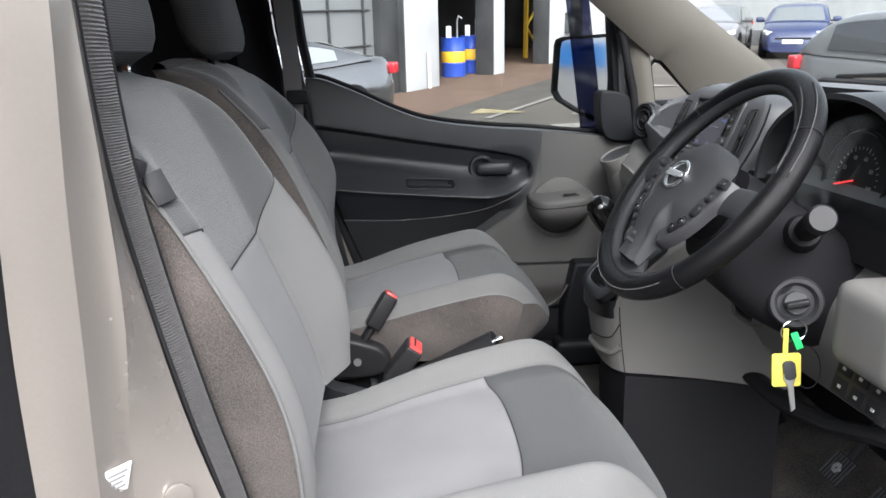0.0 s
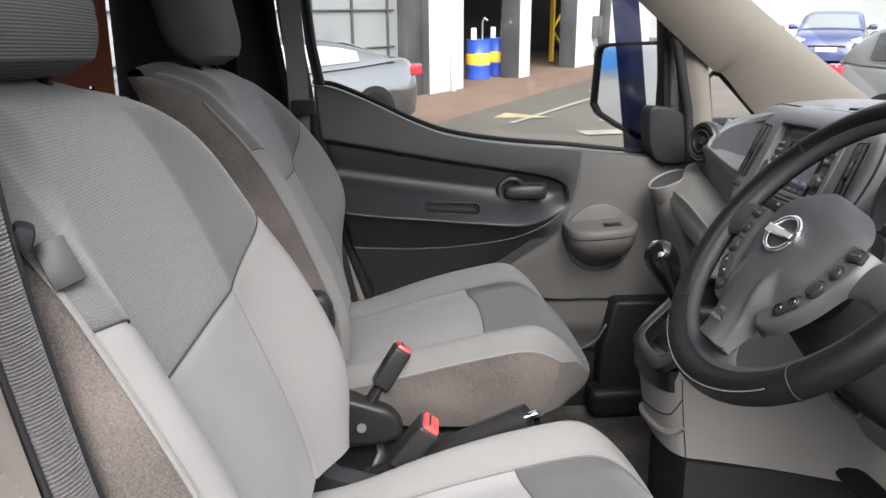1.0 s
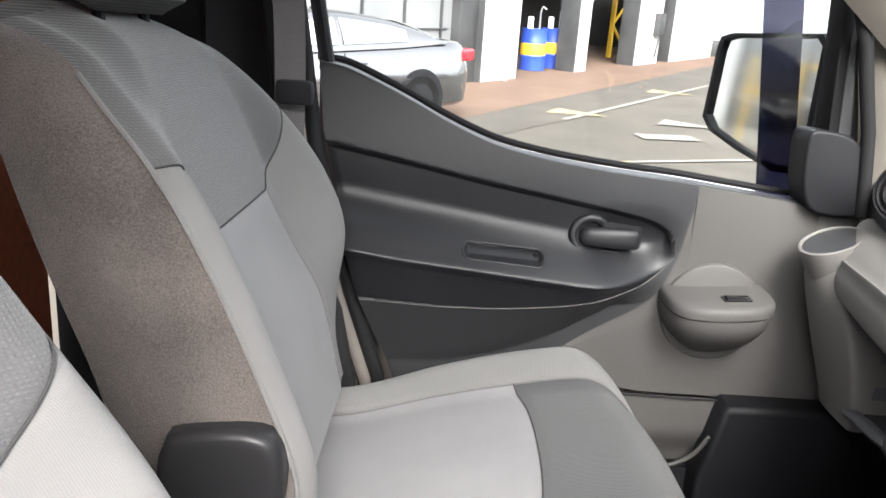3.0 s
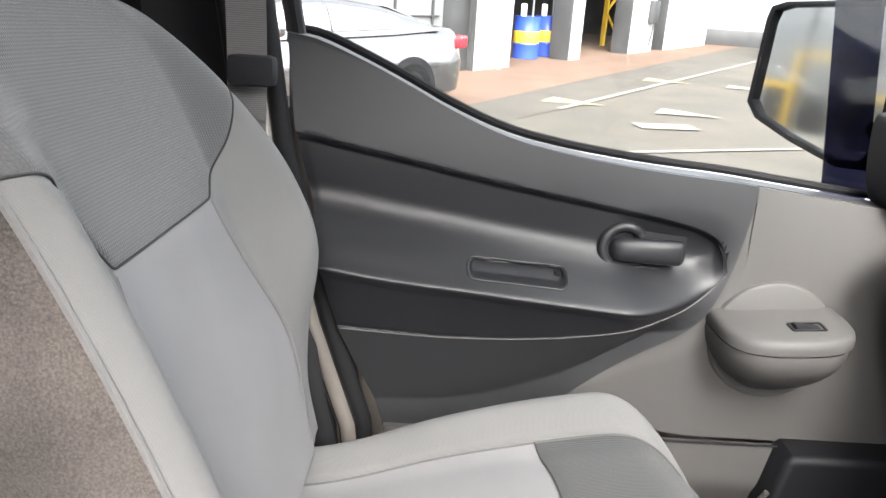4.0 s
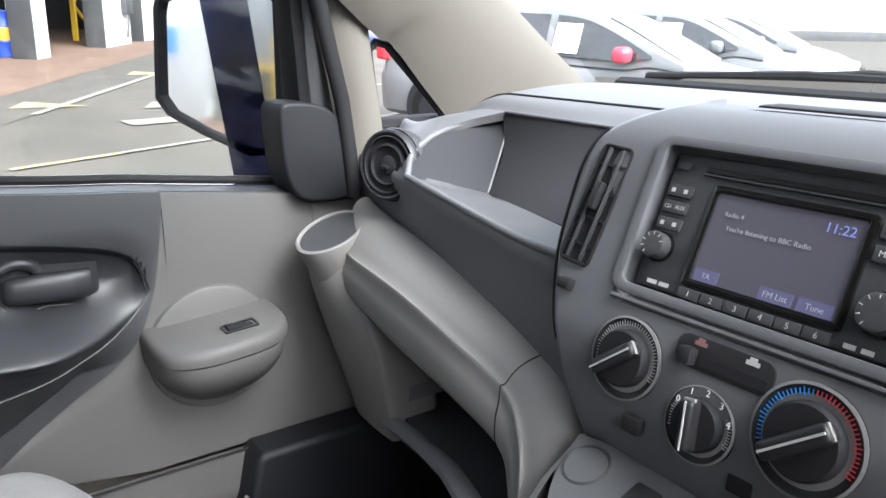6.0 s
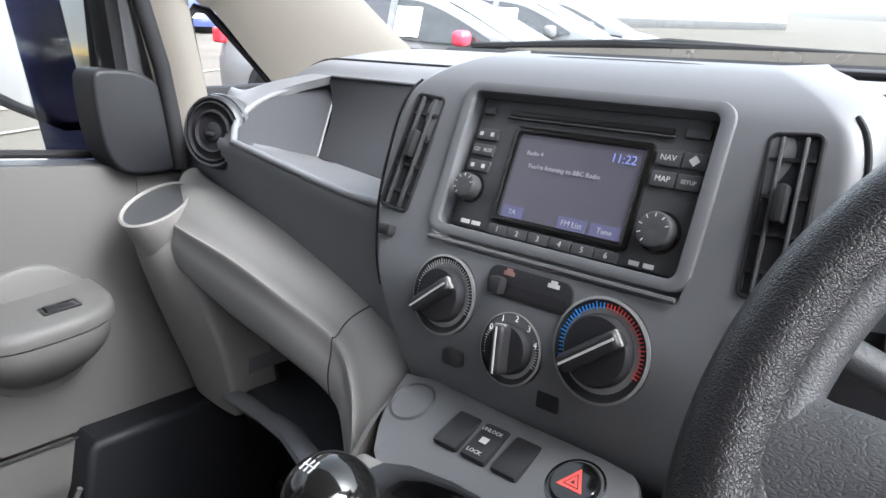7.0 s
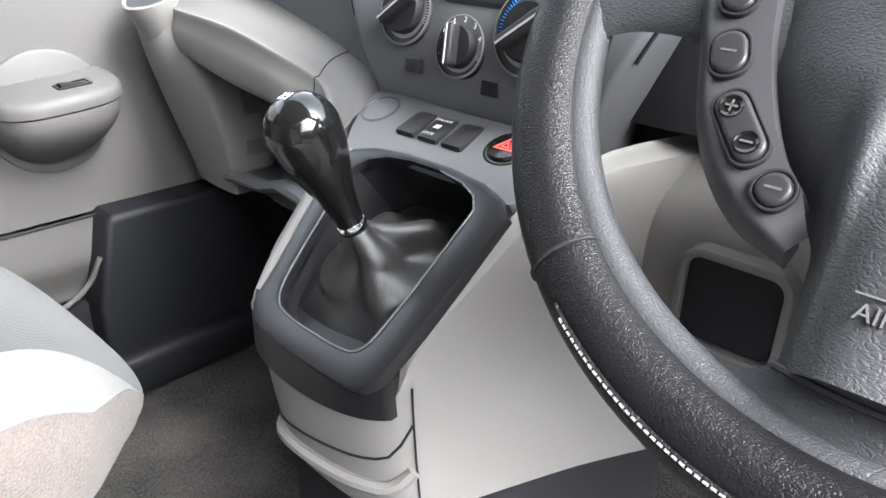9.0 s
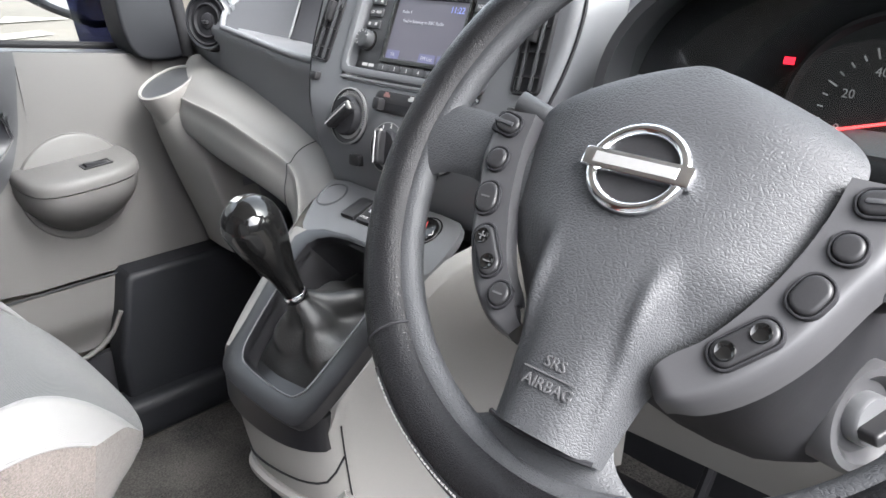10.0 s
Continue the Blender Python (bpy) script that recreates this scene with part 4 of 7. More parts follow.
for txt, x, y, sz, mt in (("11:22", 0.036, 0.017, 0.0085, M_SCREENC), ("Radio 4", -0.032, 0.012, 0.0045, M_SCREENW), ("You're listening to BBC Radio", -0.006, 0.003, 0.0048, M_SCREENW),
                          ("TA", -0.037, -0.031, 0.005, M_SCREENW), ("FM List", 0.012, -0.031, 0.0055, M_SCREENW), ("Tune", 0.037, -0.031, 0.0055, M_SCREENW)):
    lettering("screen_text", txt, sz, RM @ pose(x, y, 0.0086), mt, scr, 0.0001)
for k in range(6):
    b = part("preset_key", rbox(0.0168, 0.0075, 0.004, 0.0012, RM @ pose(-0.044 + 0.0175 * k, -0.0455, 0.008)), M_CHAR, radio)
    lettering("digit", str(k + 1), 0.0055, RM @ pose(-0.044 + 0.0175 * k, -0.0455, 0.0102), M_GREYPRINT, b, 0.0001)
for k, (l, r) in enumerate((("", ""), ("CD", "AUX"), ("", ""))):
    b = part("side_key", rbox(0.020, 0.0085, 0.004, 0.0012, RM @ pose(-0.078, 0.021 - 0.012 * k, 0.0075)), M_CHAR, radio)
    if l:
        lettering("key_text", l, 0.004, RM @ pose(-0.083, 0.021 - 0.012 * k, 0.0097), M_GREYPRINT, b, 0.0001)
        lettering("key_text", r, 0.004, RM @ pose(-0.073, 0.021 - 0.012 * k, 0.0097), M_GREYPRINT, b, 0.0001)
    else:
        part("key_mark", rbox(0.003, 0.003, 0.0003, 0, RM @ pose(-0.083, 0.021 - 0.012 * k, 0.0096)), M_GREYPRINT, b)
        part("key_mark", rbox(0.003, 0.003, 0.0003, 0, RM @ pose(-0.073, 0.021 - 0.012 * k, 0.0096)), M_GREYPRINT, b)
for k, (l, r) in enumerate((("NAV", ""), ("MAP", "SETUP"))):
    for t, x, w in ((l, 0.0655, 0.0165), (r, 0.0825, 0.0155)):
        b = part("side_key", rbox(w, 0.010, 0.004, 0.0012, RM @ pose(x, 0.022 - 0.0135 * k, 0.0075)), M_CHAR, radio)
        if t:
            lettering("key_text", t, 0.0052 if len(t) < 4 else 0.0036, RM @ pose(x, 0.022 - 0.0135 * k, 0.0097), M_GREYPRINT, b, 0.0001)
        else:
            part("key_mark", rbox(0.005, 0.005, 0.0003, 0, RM @ pose(x, 0.022 - 0.0135 * k, 0.0097, 0, 0, 45)), M_GREYPRINT, b)
part("eject_key", rbox(0.016, 0.006, 0.004, 0.0012, RM @ pose(0.080, 0.039, 0.0072)), M_CHAR, radio)
part("power_key", rbox(0.010, 0.006, 0.004, 0.0012, RM @ pose(-0.082, 0.039, 0.0072)), M_CHAR, radio)
for x, y, r in ((-0.079, -0.020, 0.0095), (0.073, -0.024, 0.0115)):
    kn = part("dial", lathe([(r, 0), (r, 0.010), (r * 0.92, 0.012), (r * 0.80, 0.0125), (0.001, 0.0115)], 30, RM @ pose(x, y, 0.006)), M_CHAR, radio)
    part("dial_ring", lathe([(r * 1.16, 0), (r * 1.16, 0.002), (r * 1.02, 0.0025)], 30, RM @ pose(x, y, 0.0065)), M_GLOSS, kn)
    for k in range(7):
        q = radians(20 + 40 * k)
        part("dial_mark", rbox(0.0022, 0.0006, 0.0004, 0, RM @ pose(x, y, 0.0184) @ pose(0, 0, 0, 0, 0, 20 + 36 * k) @ pose(r * 0.78, 0, 0)), M_GREYPRINT, kn)
for x in (-0.076, -0.066):
    part("print_mark", rbox(0.008, 0.003, 0.0003, 0, RM @ pose(x, -0.0445, 0.0073)), M_GREYPRINT, radio)
for x in (0.062, 0.072):
    part("print_mark", rbox(0.007, 0.003, 0.0003, 0, RM @ pose(x, -0.0455, 0.0073)), M_GREYPRINT, radio)

# ---- heater controls ----
heater = thing("heater_controls", "three round heater dials with a slider on charcoal panel", "heater controls", base=(0.715, 0, 0.69))


M_DIALRING = mat("dull_silver_ring", (0.16, 0.16, 0.16), 0.4, metal=0.5, vary=0.05)


def heater_dial(name, y, z, r, turn, left, right):
    x = SXF(z) + 0.003
    dm = axes((x, y, z), (0, -1, 0), (-0.965, 0, 0.26))
    d = part(name, lathe([(r, -0.004), (r, 0.004), (r * 0.965, 0.006), (r * 0.93, 0.0045), (r * 0.70, 0.0035), (0.001, 0.0035)], 44, dm), M_SATIN, heater)
    part("rim_ring", lathe([(r * 1.0, 0.003), (r * 1.02, 0.0055), (r * 0.965, 0.0062), (r * 0.975, 0.004)], 44, dm), M_DIALRING, d)
    part("knob", lathe([(r * 0.70, 0.0), (r * 0.69, 0.010), (r * 0.64, 0.012), (0.001, 0.0125)], 36, dm), M_BLACK, d)
    part("grip", rbox(r * 1.34, r * 0.36, 0.020, 0.004, dm @ pose(0, 0, 0.012, 0, 0, turn), 3), M_SATIN, d)
    part("pointer", rbox(r * 1.25, r * 0.045, 0.0008, 0, dm @ pose(0, 0, 0.0225, 0, 0, turn)), M_GREYPRINT, d)
    part("grip_end", rbox(0.0022, r * 0.33, 0.003, 0.0008, dm @ pose(0, 0, 0.018, 0, 0, turn) @ pose(r * 0.66, 0, 0)), M_LIGHT, d)
    n = 44
    for k in range(n):
        ang = 200 - 220 * k / (n - 1) if left is not None else 0
        mt = left if ang > 95 else right
        part("tick", rbox(r * (0.10 if k % 6 else 0.16), 0.0007, 0.0003, 0, dm @ pose(0, 0, 0.0046, 0, 0, ang) @ pose(r * 0.845, 0, 0)), mt, d)
    return d, dm


heater_dial("airflow_dial", 0.069, 0.747, 0.0285, 40, M_GREYPRINT, M_GREYPRINT)
heater_dial("temperature_dial", -0.061, 0.745, 0.0325, 38, M_BLUEP, M_REDP)
fan, fm = heater_dial("fan_dial", 0.005, 0.726, 0.0245, 97, M_GREYPRINT, M_GREYPRINT)
for k, ch in enumerate("0123 4".replace(" ", "")):
    q = radians(150 - 32 * k)
    lettering("digit", ch, 0.006, fm @ pose(0.0208 * math.cos(q), 0.0208 * math.sin(q), 0.0058), M_WHITE, fan, 0.0001)
slm = axes((SXF(0.768), 0.0, 0.768), (0, -1, 0), (-0.955, 0, 0.30))
sl = part("slider_plate", prism(rounded(0.068, 0.021, 0.008), 0.002, slm @ pose(0.0, 0, 0), 0.0008), M_SATIN, heater)
part("slider_slot", rbox(0.046, 0.007, 0.001, 0.0, slm @ pose(0.008, -0.004, 0.002)), M_BLACK, sl)
part("slider_knob", rbox(0.010, 0.012, 0.010, 0.003, slm @ pose(-0.022, -0.003, 0.006)), M_SATIN, sl)
for x, mt in ((-0.017, mat("dull_red_print", (0.16, 0.08, 0.075), 0.5)), (0.019, M_GREYPRINT)):
    part("car_symbol", rbox(0.009, 0.0028, 0.0003, 0.0, slm @ pose(x, 0.0062, 0.0021)), mt, sl)
    part("car_symbol", rbox(0.005, 0.0022, 0.0003, 0.0, slm @ pose(x, 0.0085, 0.0021)), mt, sl)
part("push_button", rbox(0.016, 0.012, 0.010, 0.003, axes((SXF(0.705), 0.055, 0.705), (0, -1, 0), (-0.98, 0, 0.12)) @ pose(0, 0, 0.002)), M_SATIN, heater)
part("blank_button", rbox(0.017, 0.012, 0.003, 0.002, axes((SXF(0.699), -0.026, 0.699), (0, -1, 0), (-0.98, 0, 0.12))), M_BLACK, heater)

# ---- light grey brace from the cup holder down to the console ----
brace = thing("dash_brace", "light grey plastic brace with cup holder", "dashboard trim", base=(0.78, 0.4, 0.6))
EDGE_TOP = spline([(0.846, 0.690, 0.744), (0.826, 0.610, 0.734), (0.794, 0.410, 0.715), (0.770, 0.275, 0.700), (0.757, 0.205, 0.688), (0.742, 0.150, 0.672), (0.716, 0.120, 0.645), (0.690, 0.110, 0.590), (0.668, 0.104, 0.530)])
EDGE_MID = spline([(0.800, 0.640, 0.690), (0.782, 0.580, 0.688), (0.756, 0.415, 0.688), (0.741, 0.300, 0.678), (0.733, 0.212, 0.664), (0.716, 0.170, 0.645), (0.694, 0.142, 0.610), (0.668, 0.126, 0.560), (0.648, 0.116, 0.505)])
EDGE_LOW = spline([(0.795, 0.645, 0.640), (0.777, 0.583, 0.634), (0.750, 0.428, 0.625), (0.728, 0.290, 0.623), (0.715, 0.203, 0.614), (0.706, 0.176, 0.585), (0.690, 0.156, 0.545), (0.668, 0.138, 0.500), (0.652, 0.124, 0.460)])


def brace_ring(t):
    p, q, r = EDGE_TOP(t), EDGE_MID(t), EDGE_LOW(t)
    out = V(-0.5, 0, 0.35) * sstep(0.03, 0.20, t)
    poly = [p + V(0.03, 0, 0.002), p, p.lerp(q, 0.5) + out * 0.011, q + out * 0.004, q + out * 0.013, q.lerp(r, 0.25) + out * 0.009, q.lerp(r, 0.5) + V(-1, 0, -0.1) * 0.007, r, r + V(0.014, 0, -0.006), p.lerp(r, 0.6) + V(0.05, 0, 0)]
    return soft([tuple(v) for v in poly], 3)


part("brace_beam", loft([[V(*v) for v in brace_ring(t)] for t in np.linspace(0.06, 1, 64)]), M_LIGHT, brace, "light grey plastic brace")
cm = axes((0.782, 0.630, 0.706), (0.9, 0.1, 0.45), (-0.42, -0.06, 0.90))
part("cup_wall", lathe([(0.0445, -0.055), (0.0465, -0.040), (0.0480, -0.020), (0.0495, -0.003), (0.0490, 0.002), (0.0460, 0.0035), (0.0440, 0.002), (0.0430, -0.006), (0.0420, -0.05)], 48, cm), M_LIGHT, brace, "light grey cup holder")
LEG_L = spline([(0.762, 0.670, 0.682), (0.763, 0.666, 0.655), (0.769, 0.660, 0.615), (0.789, 0.658, 0.545), (0.812, 0.656, 0.475), (0.826, 0.650, 0.425)])
LEG_R = spline([(0.790, 0.590, 0.690), (0.784, 0.566, 0.650), (0.787, 0.543, 0.600), (0.797, 0.530, 0.545), (0.812, 0.532, 0.480), (0.822, 0.540, 0.425)])


def leg_ring(t):
    l, r = LEG_L(t), LEG_R(t)
    bow = lerp(0.013, 0.004, sstep(0.0, 0.7, t))
    front = [l.lerp(r, k) + V(-1, 0, 0.1) * bow * math.sin(math.pi * k) ** 0.7 for k in (0.0, 0.12, 0.3, 0.5, 0.7, 0.88, 1.0)]
    return soft([tuple(v) for v in [l + V(0.07, 0.004, 0)] + front + [r + V(0.03, 0.0, 0), r + V(0.09, 0.0, 0)]], 2)


part("cup_leg", loft([[V(*v) for v in leg_ring(t)] for t in np.linspace(0.0, 1.0, 30)], cap=False), M_LIGHT, brace, "light grey leg below the cup holder")
# charcoal on liner and floor puts the cup's inner shade into the colour
part("cup_liner", lathe([(0.0432, 0.0), (0.0424, -0.004), (0.0405, -0.030), (0.038, -0.046), (0.001, -0.046), (0.001, -0.049), (0.040, -0.049)], 48, cm), M_CHAR, brace, "cup liner coloured dark grey for the shade inside")
part("cup_floor", lathe([(0.037, -0.045), (0.037, -0.043), (0.001, -0.043)], 32, cm), M_CHAR, brace)
part("skirt_return", slab(lambda a, b: V(lerp(0.840, 0.95, a), 0.530, lerp(0.485, 0.64, b)), 6, 6, 0.006), M_DASH, brace)
part("brace_seam", tube([V(*v) + (V(*v) - (EDGE_TOP(0.5) + EDGE_LOW(0.5)) / 2).normalized() * 0.0004 for v in brace_ring(0.5)], 0.0006, 6, closed=True), M_BLACK, brace)

# open shelf under it
shelf = thing("dash_shelf", "dark open shelf under the dashboard", "shelf", base=(0.9, 0.4, 0.4))
part("shelf_tray", slab(lambda a, b: V(lerp(curve([(0, 0.845), (0.3, 0.835), (0.6, 0.77), (1, 0.70)])(b), 1.15, a), lerp(0.70, 0.12, b), lerp(0.425, 0.545, b) + 0.0 * a), 12, 24, 0.02, flip=True), M_CHAR, shelf)
part("shelf_lip", tube([V(0.822, 0.55, 0.452), V(0.812, 0.50, 0.464), V(0.802, 0.43, 0.472), V(0.755, 0.32, 0.515), V(0.70, 0.20, 0.548), V(0.67, 0.14, 0.56)], 0.013, 10, flat=0.7), M_DASH, shelf)
part("shelf_back", slab(lambda a, b: V(1.0 + 0.1 * b, lerp(0.70, 0.1, a), lerp(0.42, 0.68, b)), 8, 8, 0.02), M_BLACK, shelf)
part("kick_panel", slab(lambda a, b: V(lerp(0.86, 1.02, b), lerp(0.70, 0.10, a), lerp(0.44, 0.12, b)), 10, 8, 0.02, flip=True), M_POCKET, shelf)

# ---- console below the stack ----
M_LEDGE = mat("satin_grey_ledge", (0.056, 0.057, 0.060), 0.42, bump=0.03, scale=1200, vary=0.04)
console = thing("gear_console", "light grey floor console with satin black gear surround", "console", base=(0.66, 0, 0.1))


def con_top(x):
    return curve([(0.53, 0.512), (0.553, 0.519), (0.557, 0.528), (0.563, 0.552), (0.572, 0.568), (0.60, 0.594), (0.665, 0.653), (0.69, 0.664), (0.73, 0.675), (0.85, 0.685)])(x)


def con_ring(t):
    out = []
    prof = [(0.86, -0.225), (0.76, -0.165), (0.68, -0.128), (0.63, -0.112), (0.585, -0.099), (0.565, -0.094), (0.553, -0.080), (0.545, -0.060), (0.541, -0.03), (0.540, 0.0), (0.541, 0.03), (0.545, 0.055),
            (0.552, 0.073), (0.566, 0.085), (0.60, 0.093), (0.65, 0.101), (0.70, 0.112), (0.80, 0.13)]
    prof = [tuple(float(np.interp(k / 4, range(18), [p[j] for p in prof])) for j in (0, 1)) for k in range(69)]
    prof = [tuple(sum(prof[min(68, max(0, i + d))][j] for d in (-2, -1, 0, 1, 2)) / 5 for j in (0, 1)) for i in range(69)]
    for x, y in prof:
        k = 1 - 0.06 * (1 - t)
        xx = x + 0.018 * (1 - t) ** 1.5 * sstep(0.68, 0.57, x) + 0.004 * sstep(0.9, 1.0, t)
        out.append(V(xx, y * k * (1 - 0.09 * sstep(0.965, 1, t)), lerp(0.392, con_top(x) - 0.001, t)))
    return out


part("console_body", loft([con_ring(t) for t in (0, 0.1, 0.25, 0.45, 0.62, 0.8, 0.92, 0.965, 0.975, 0.985, 0.993, 1.0)], cap=False), M_LIGHT, console, "light grey plastic console sides")
part("console_foot", prism([(0.86, -0.15), (0.66, -0.11), (0.585, -0.085), (0.575, 0.0), (0.585, 0.08), (0.86, 0.11)], 0.30, pose(0, 0, 0.085), 0.01), M_BLACK, console, "black lower console")
part("drawer_seam", tube([con_ring(0.645 - 0.39 * (k - 4) / 8)[int(k * 4)] + V(-0.001, 0, 0) for k in np.arange(5, 13, 0.5)], 0.0011, 6), M_BLACK, console)
part("drawer_lip", tube([con_ring(0.36 - 0.24 * (k - 4) / 8)[int(k * 4)] + V(-0.003, 0, 0) for k in np.arange(5, 13, 0.5)], 0.006, 8), M_LIGHT, console)
part("corner_seam", tube([con_ring(t)[20] + V(-0.001, -0.001, 0) for t in np.linspace(0.0, 0.80, 16)], 0.0008, 6), M_BLACK, console)

M_SURR = mat("satin_black_surround", (0.007, 0.007, 0.008), 0.33, bump=0.03, scale=900, spec=0.42)
SN = V(-0.66, 0, 0.75).normalized()
GM = axes((0.606, -0.004, 0.590), (0, -1, 0), SN)
G_OUT = [(-0.080, 0.080), (-0.074, 0.02), (-0.062, -0.050), (-0.062, -0.080), (-0.040, -0.096), (0.064, -0.098), (0.084, -0.088), (0.091, -0.05), (0.099, 0.02), (0.107, 0.080)]
G_IN = [(-0.052, 0.074), (-0.053, 0.02), (-0.046, -0.045), (-0.040, -0.066), (-0.024, -0.076), (0.046, -0.077), (0.059, -0.071), (0.065, -0.055), (0.073, 0.02), (0.077, 0.074)]
part("gear_surround", frame_ring(soft(G_OUT), soft(G_IN), 0.012, GM, 0.003), M_SURR, console, "satin black gear surround")
part("surround_front", loft([soft([V(0.533 + dx, y + (0.0 if abs(y) < 0.08 else 0), z) for y, dx, z in ((0.088, 0.03, zz), (0.07, 0.010, zz), (0.03, 0.0, zz - 0.004), (-0.03, 0.0, zz - 0.004), (-0.072, 0.008, zz), (-0.091, 0.03, zz), (-0.05, 0.06, zz + 0.02), (0.05, 0.06, zz + 0.02))])
                             for zz in (0.500, 0.506, 0.512, 0.524, 0.534)]), M_SURR, console)
RAILY = curve([(0.535, 0.066), (0.547, 0.074), (0.557, 0.081), (0.569, 0.088), (0.60, 0.098), (0.65, 0.107), (0.70, 0.117)])
part("side_rail", slab(lambda a, b: (lambda x: V(x, lerp(0.055, RAILY(x), a), 0.6040 + 0.90 * (x - 0.606) - 0.002 * a - 0.030 * max(0, (a - 0.45) / 0.55) ** 2))(lerp(0.548, 0.650, b)), 16, 30, 0.01, flip=True), M_LIGHT, console, "light grey rail beside the gear surround")
part("bright_edge", tube([GM @ V(x, y, 0.0118) for x, y in soft(G_IN)[3:-3]], 0.0009, 6), M_LEDGE, console)
part("well", prism(soft([(x * 1.03, y * 1.03) for x, y in G_IN]), 0.002, GM @ pose(0, 0, -0.064)), M_BLACK, console)
part("well_wall", frame_ring(soft([(x * 1.06, y * 1.06) for x, y in G_IN]), soft(G_IN), 0.062, GM @ pose(0, 0, -0.058)), M_SATIN, console, "black moulded well round the gaiter")

# switch ledge
LM = axes((0.694, -0.003, 0.6545), (0, -1, 0), V(-0.42, 0, 0.91))
part("switch_ledge", prism(soft([(-0.100, -0.014), (-0.108, 0.012), (-0.112, 0.034), (0.0, 0.030), (0.084, 0.030), (0.096, 0.022), (0.104, 0.0), (0.108, -0.046), (0.078, -0.048), (0.070, -0.042), (0.056, -0.038), (0.0, -0.038), (-0.04, -0.037), (-0.056, -0.044), (-0.076, -0.048)], 1), 0.008, LM, 0.003), M_LEDGE, console, "charcoal switch ledge")
part("socket_cap", lathe([(0.0185, 0.004), (0.0185, 0.008), (0.0165, 0.009), (0.0155, 0.0075), (0.001, 0.0075)], 32, LM @ pose(-0.086, 0.008, 0.0)), M_CHAR, console)
for k, x in enumerate((-0.035, -0.010, 0.016)):
    rk = part("rocker_switch", rbox(0.0215, 0.032, 0.010, 0.003, LM @ pose(x, 0.002, 0.006, -6, 0, 0)), M_SATIN, console)
    if k == 1:
        lettering("print", "UNLOCK", 0.0042, LM @ pose(x, 0.011, 0.0118, -6, 0, 0), M_GREYPRINT, rk, 0.0001)
        lettering("print", "LOCK", 0.0045, LM @ pose(x, -0.009, 0.0140, -6, 0, 0), M_GREYPRINT, rk, 0.0001)
        part("lock_symbol", rbox(0.006, 0.005, 0.0003, 0, LM @ pose(x, 0.002, 0.0125, -6, 0, 0)), M_GREYPRINT, rk)
hz = part("hazard_switch", lathe([(0.0195, 0.003), (0.0195, 0.008), (0.0180, 0.0085), (0.0175, 0.006), (0.0165, 0.006), (0.0160, 0.010), (0.0145, 0.0115), (0.001, 0.012)], 36, LM @ pose(0.060, 0.004, 0.0)), M_GLOSS, console)
M_HAZ = mat("red_hazard_print", (0.75, 0.06, 0.05), 0.4)
tri = lambda r: [(r * math.cos(radians(a)), r * math.sin(radians(a))) for a in (90, 210, 330)]
part("hazard_triangle", frame_ring(tri(0.0105), tri(0.0070), 0.0004, LM @ pose(0.060, 0.003, 0.0118)), M_HAZ, hz, "red warning triangle")
part("hazard_triangle", frame_ring(tri(0.0050), tri(0.0022), 0.0004, LM @ pose(0.060, 0.003, 0.0118)), M_HAZ, hz)

# ---- gear lever ----
lever = thing("gear_lever", "glossy black gear lever with folded leather gaiter", "gear lever", base=(0.60, 0, 0.58))
BASE, TOP = V(0.583, -0.013, 0.619), V(0.556, -0.001, 0.687)
up = (TOP - BASE).normalized()
KM = axes(BASE, (0, -1, 0), up)
KNOB = curve([(0.004, 0.0105), (0.012, 0.0112), (0.028, 0.0142), (0.046, 0.0195), (0.062, 0.0242), (0.0785, 0.0262)])
part("knob", lathe([(KNOB(h) if h < 0.0785 else 0.0262 * math.sqrt(max(0.0008, 1 - ((h - 0.0785) / 0.0265) ** 2)), h) for h in [0.004 + 0.101 * k / 40 for k in range(41)]], 48, KM), M_GLOSS, lever, "glossy black knob")
part("collar", lathe([(0.0105, -0.003), (0.0112, -0.001), (0.0112, 0.0012), (0.0105, 0.003), (0.009, 0.0035)], 28, KM), M_CHROME, lever)
for y, w, h in ((0, 0.010, 0.0008), (-0.004, 0.0008, 0.008), (0.0, 0.0008, 0.008), (0.004, 0.0008, 0.008)):
    part("shift_pattern", rbox(w if y == 0 and w > 0.005 else 0.0008, h, 0.0006, 0, KM @ pose(y, 0, 0.1048)), M_GREYPRINT, lever)


def gaiter(a, b):
    q = 2 * math.pi * a
    c, s = math.cos(q), math.sin(q)
    k = 1 / max(abs(c), abs(s)) ** 0.75
    low = GM @ V(0.012 + 0.058 * c * min(k, 1.25), 0.0 + 0.070 * s * min(k, 1.25), -0.012 - 0.045 * sstep(-0.5, 0.9, s))
    top = KM @ V(0.0105 * c, 0.0105 * s * 1.0, -0.004)
    p = low.lerp(top, b ** 0.75)
    sag = 0.014 * math.sin(b * math.pi) * (0.6 + 0.4 * math.cos(4 * q))
    fold = 0.009 * math.sin(b * math.pi) ** 0.8 * math.cos(4 * q + 0.5 + 1.2 * math.sin(3 * b)) + 0.0035 * math.sin(10 * b + 2 * q) * math.sin(b * math.pi)
    out = (GM.to_3x3() @ V(c, s, 0)).normalized()
    return p - SN * sag + out * fold


M_GAITER = mat("soft_black_gaiter", (0.013, 0.013, 0.013), 0.40, bump=0.14, scale=500, spec=0.4)
part("gaiter", grid(gaiter, 96, 40, closed_a=True), M_GAITER, lever, "creased black leather gaiter")

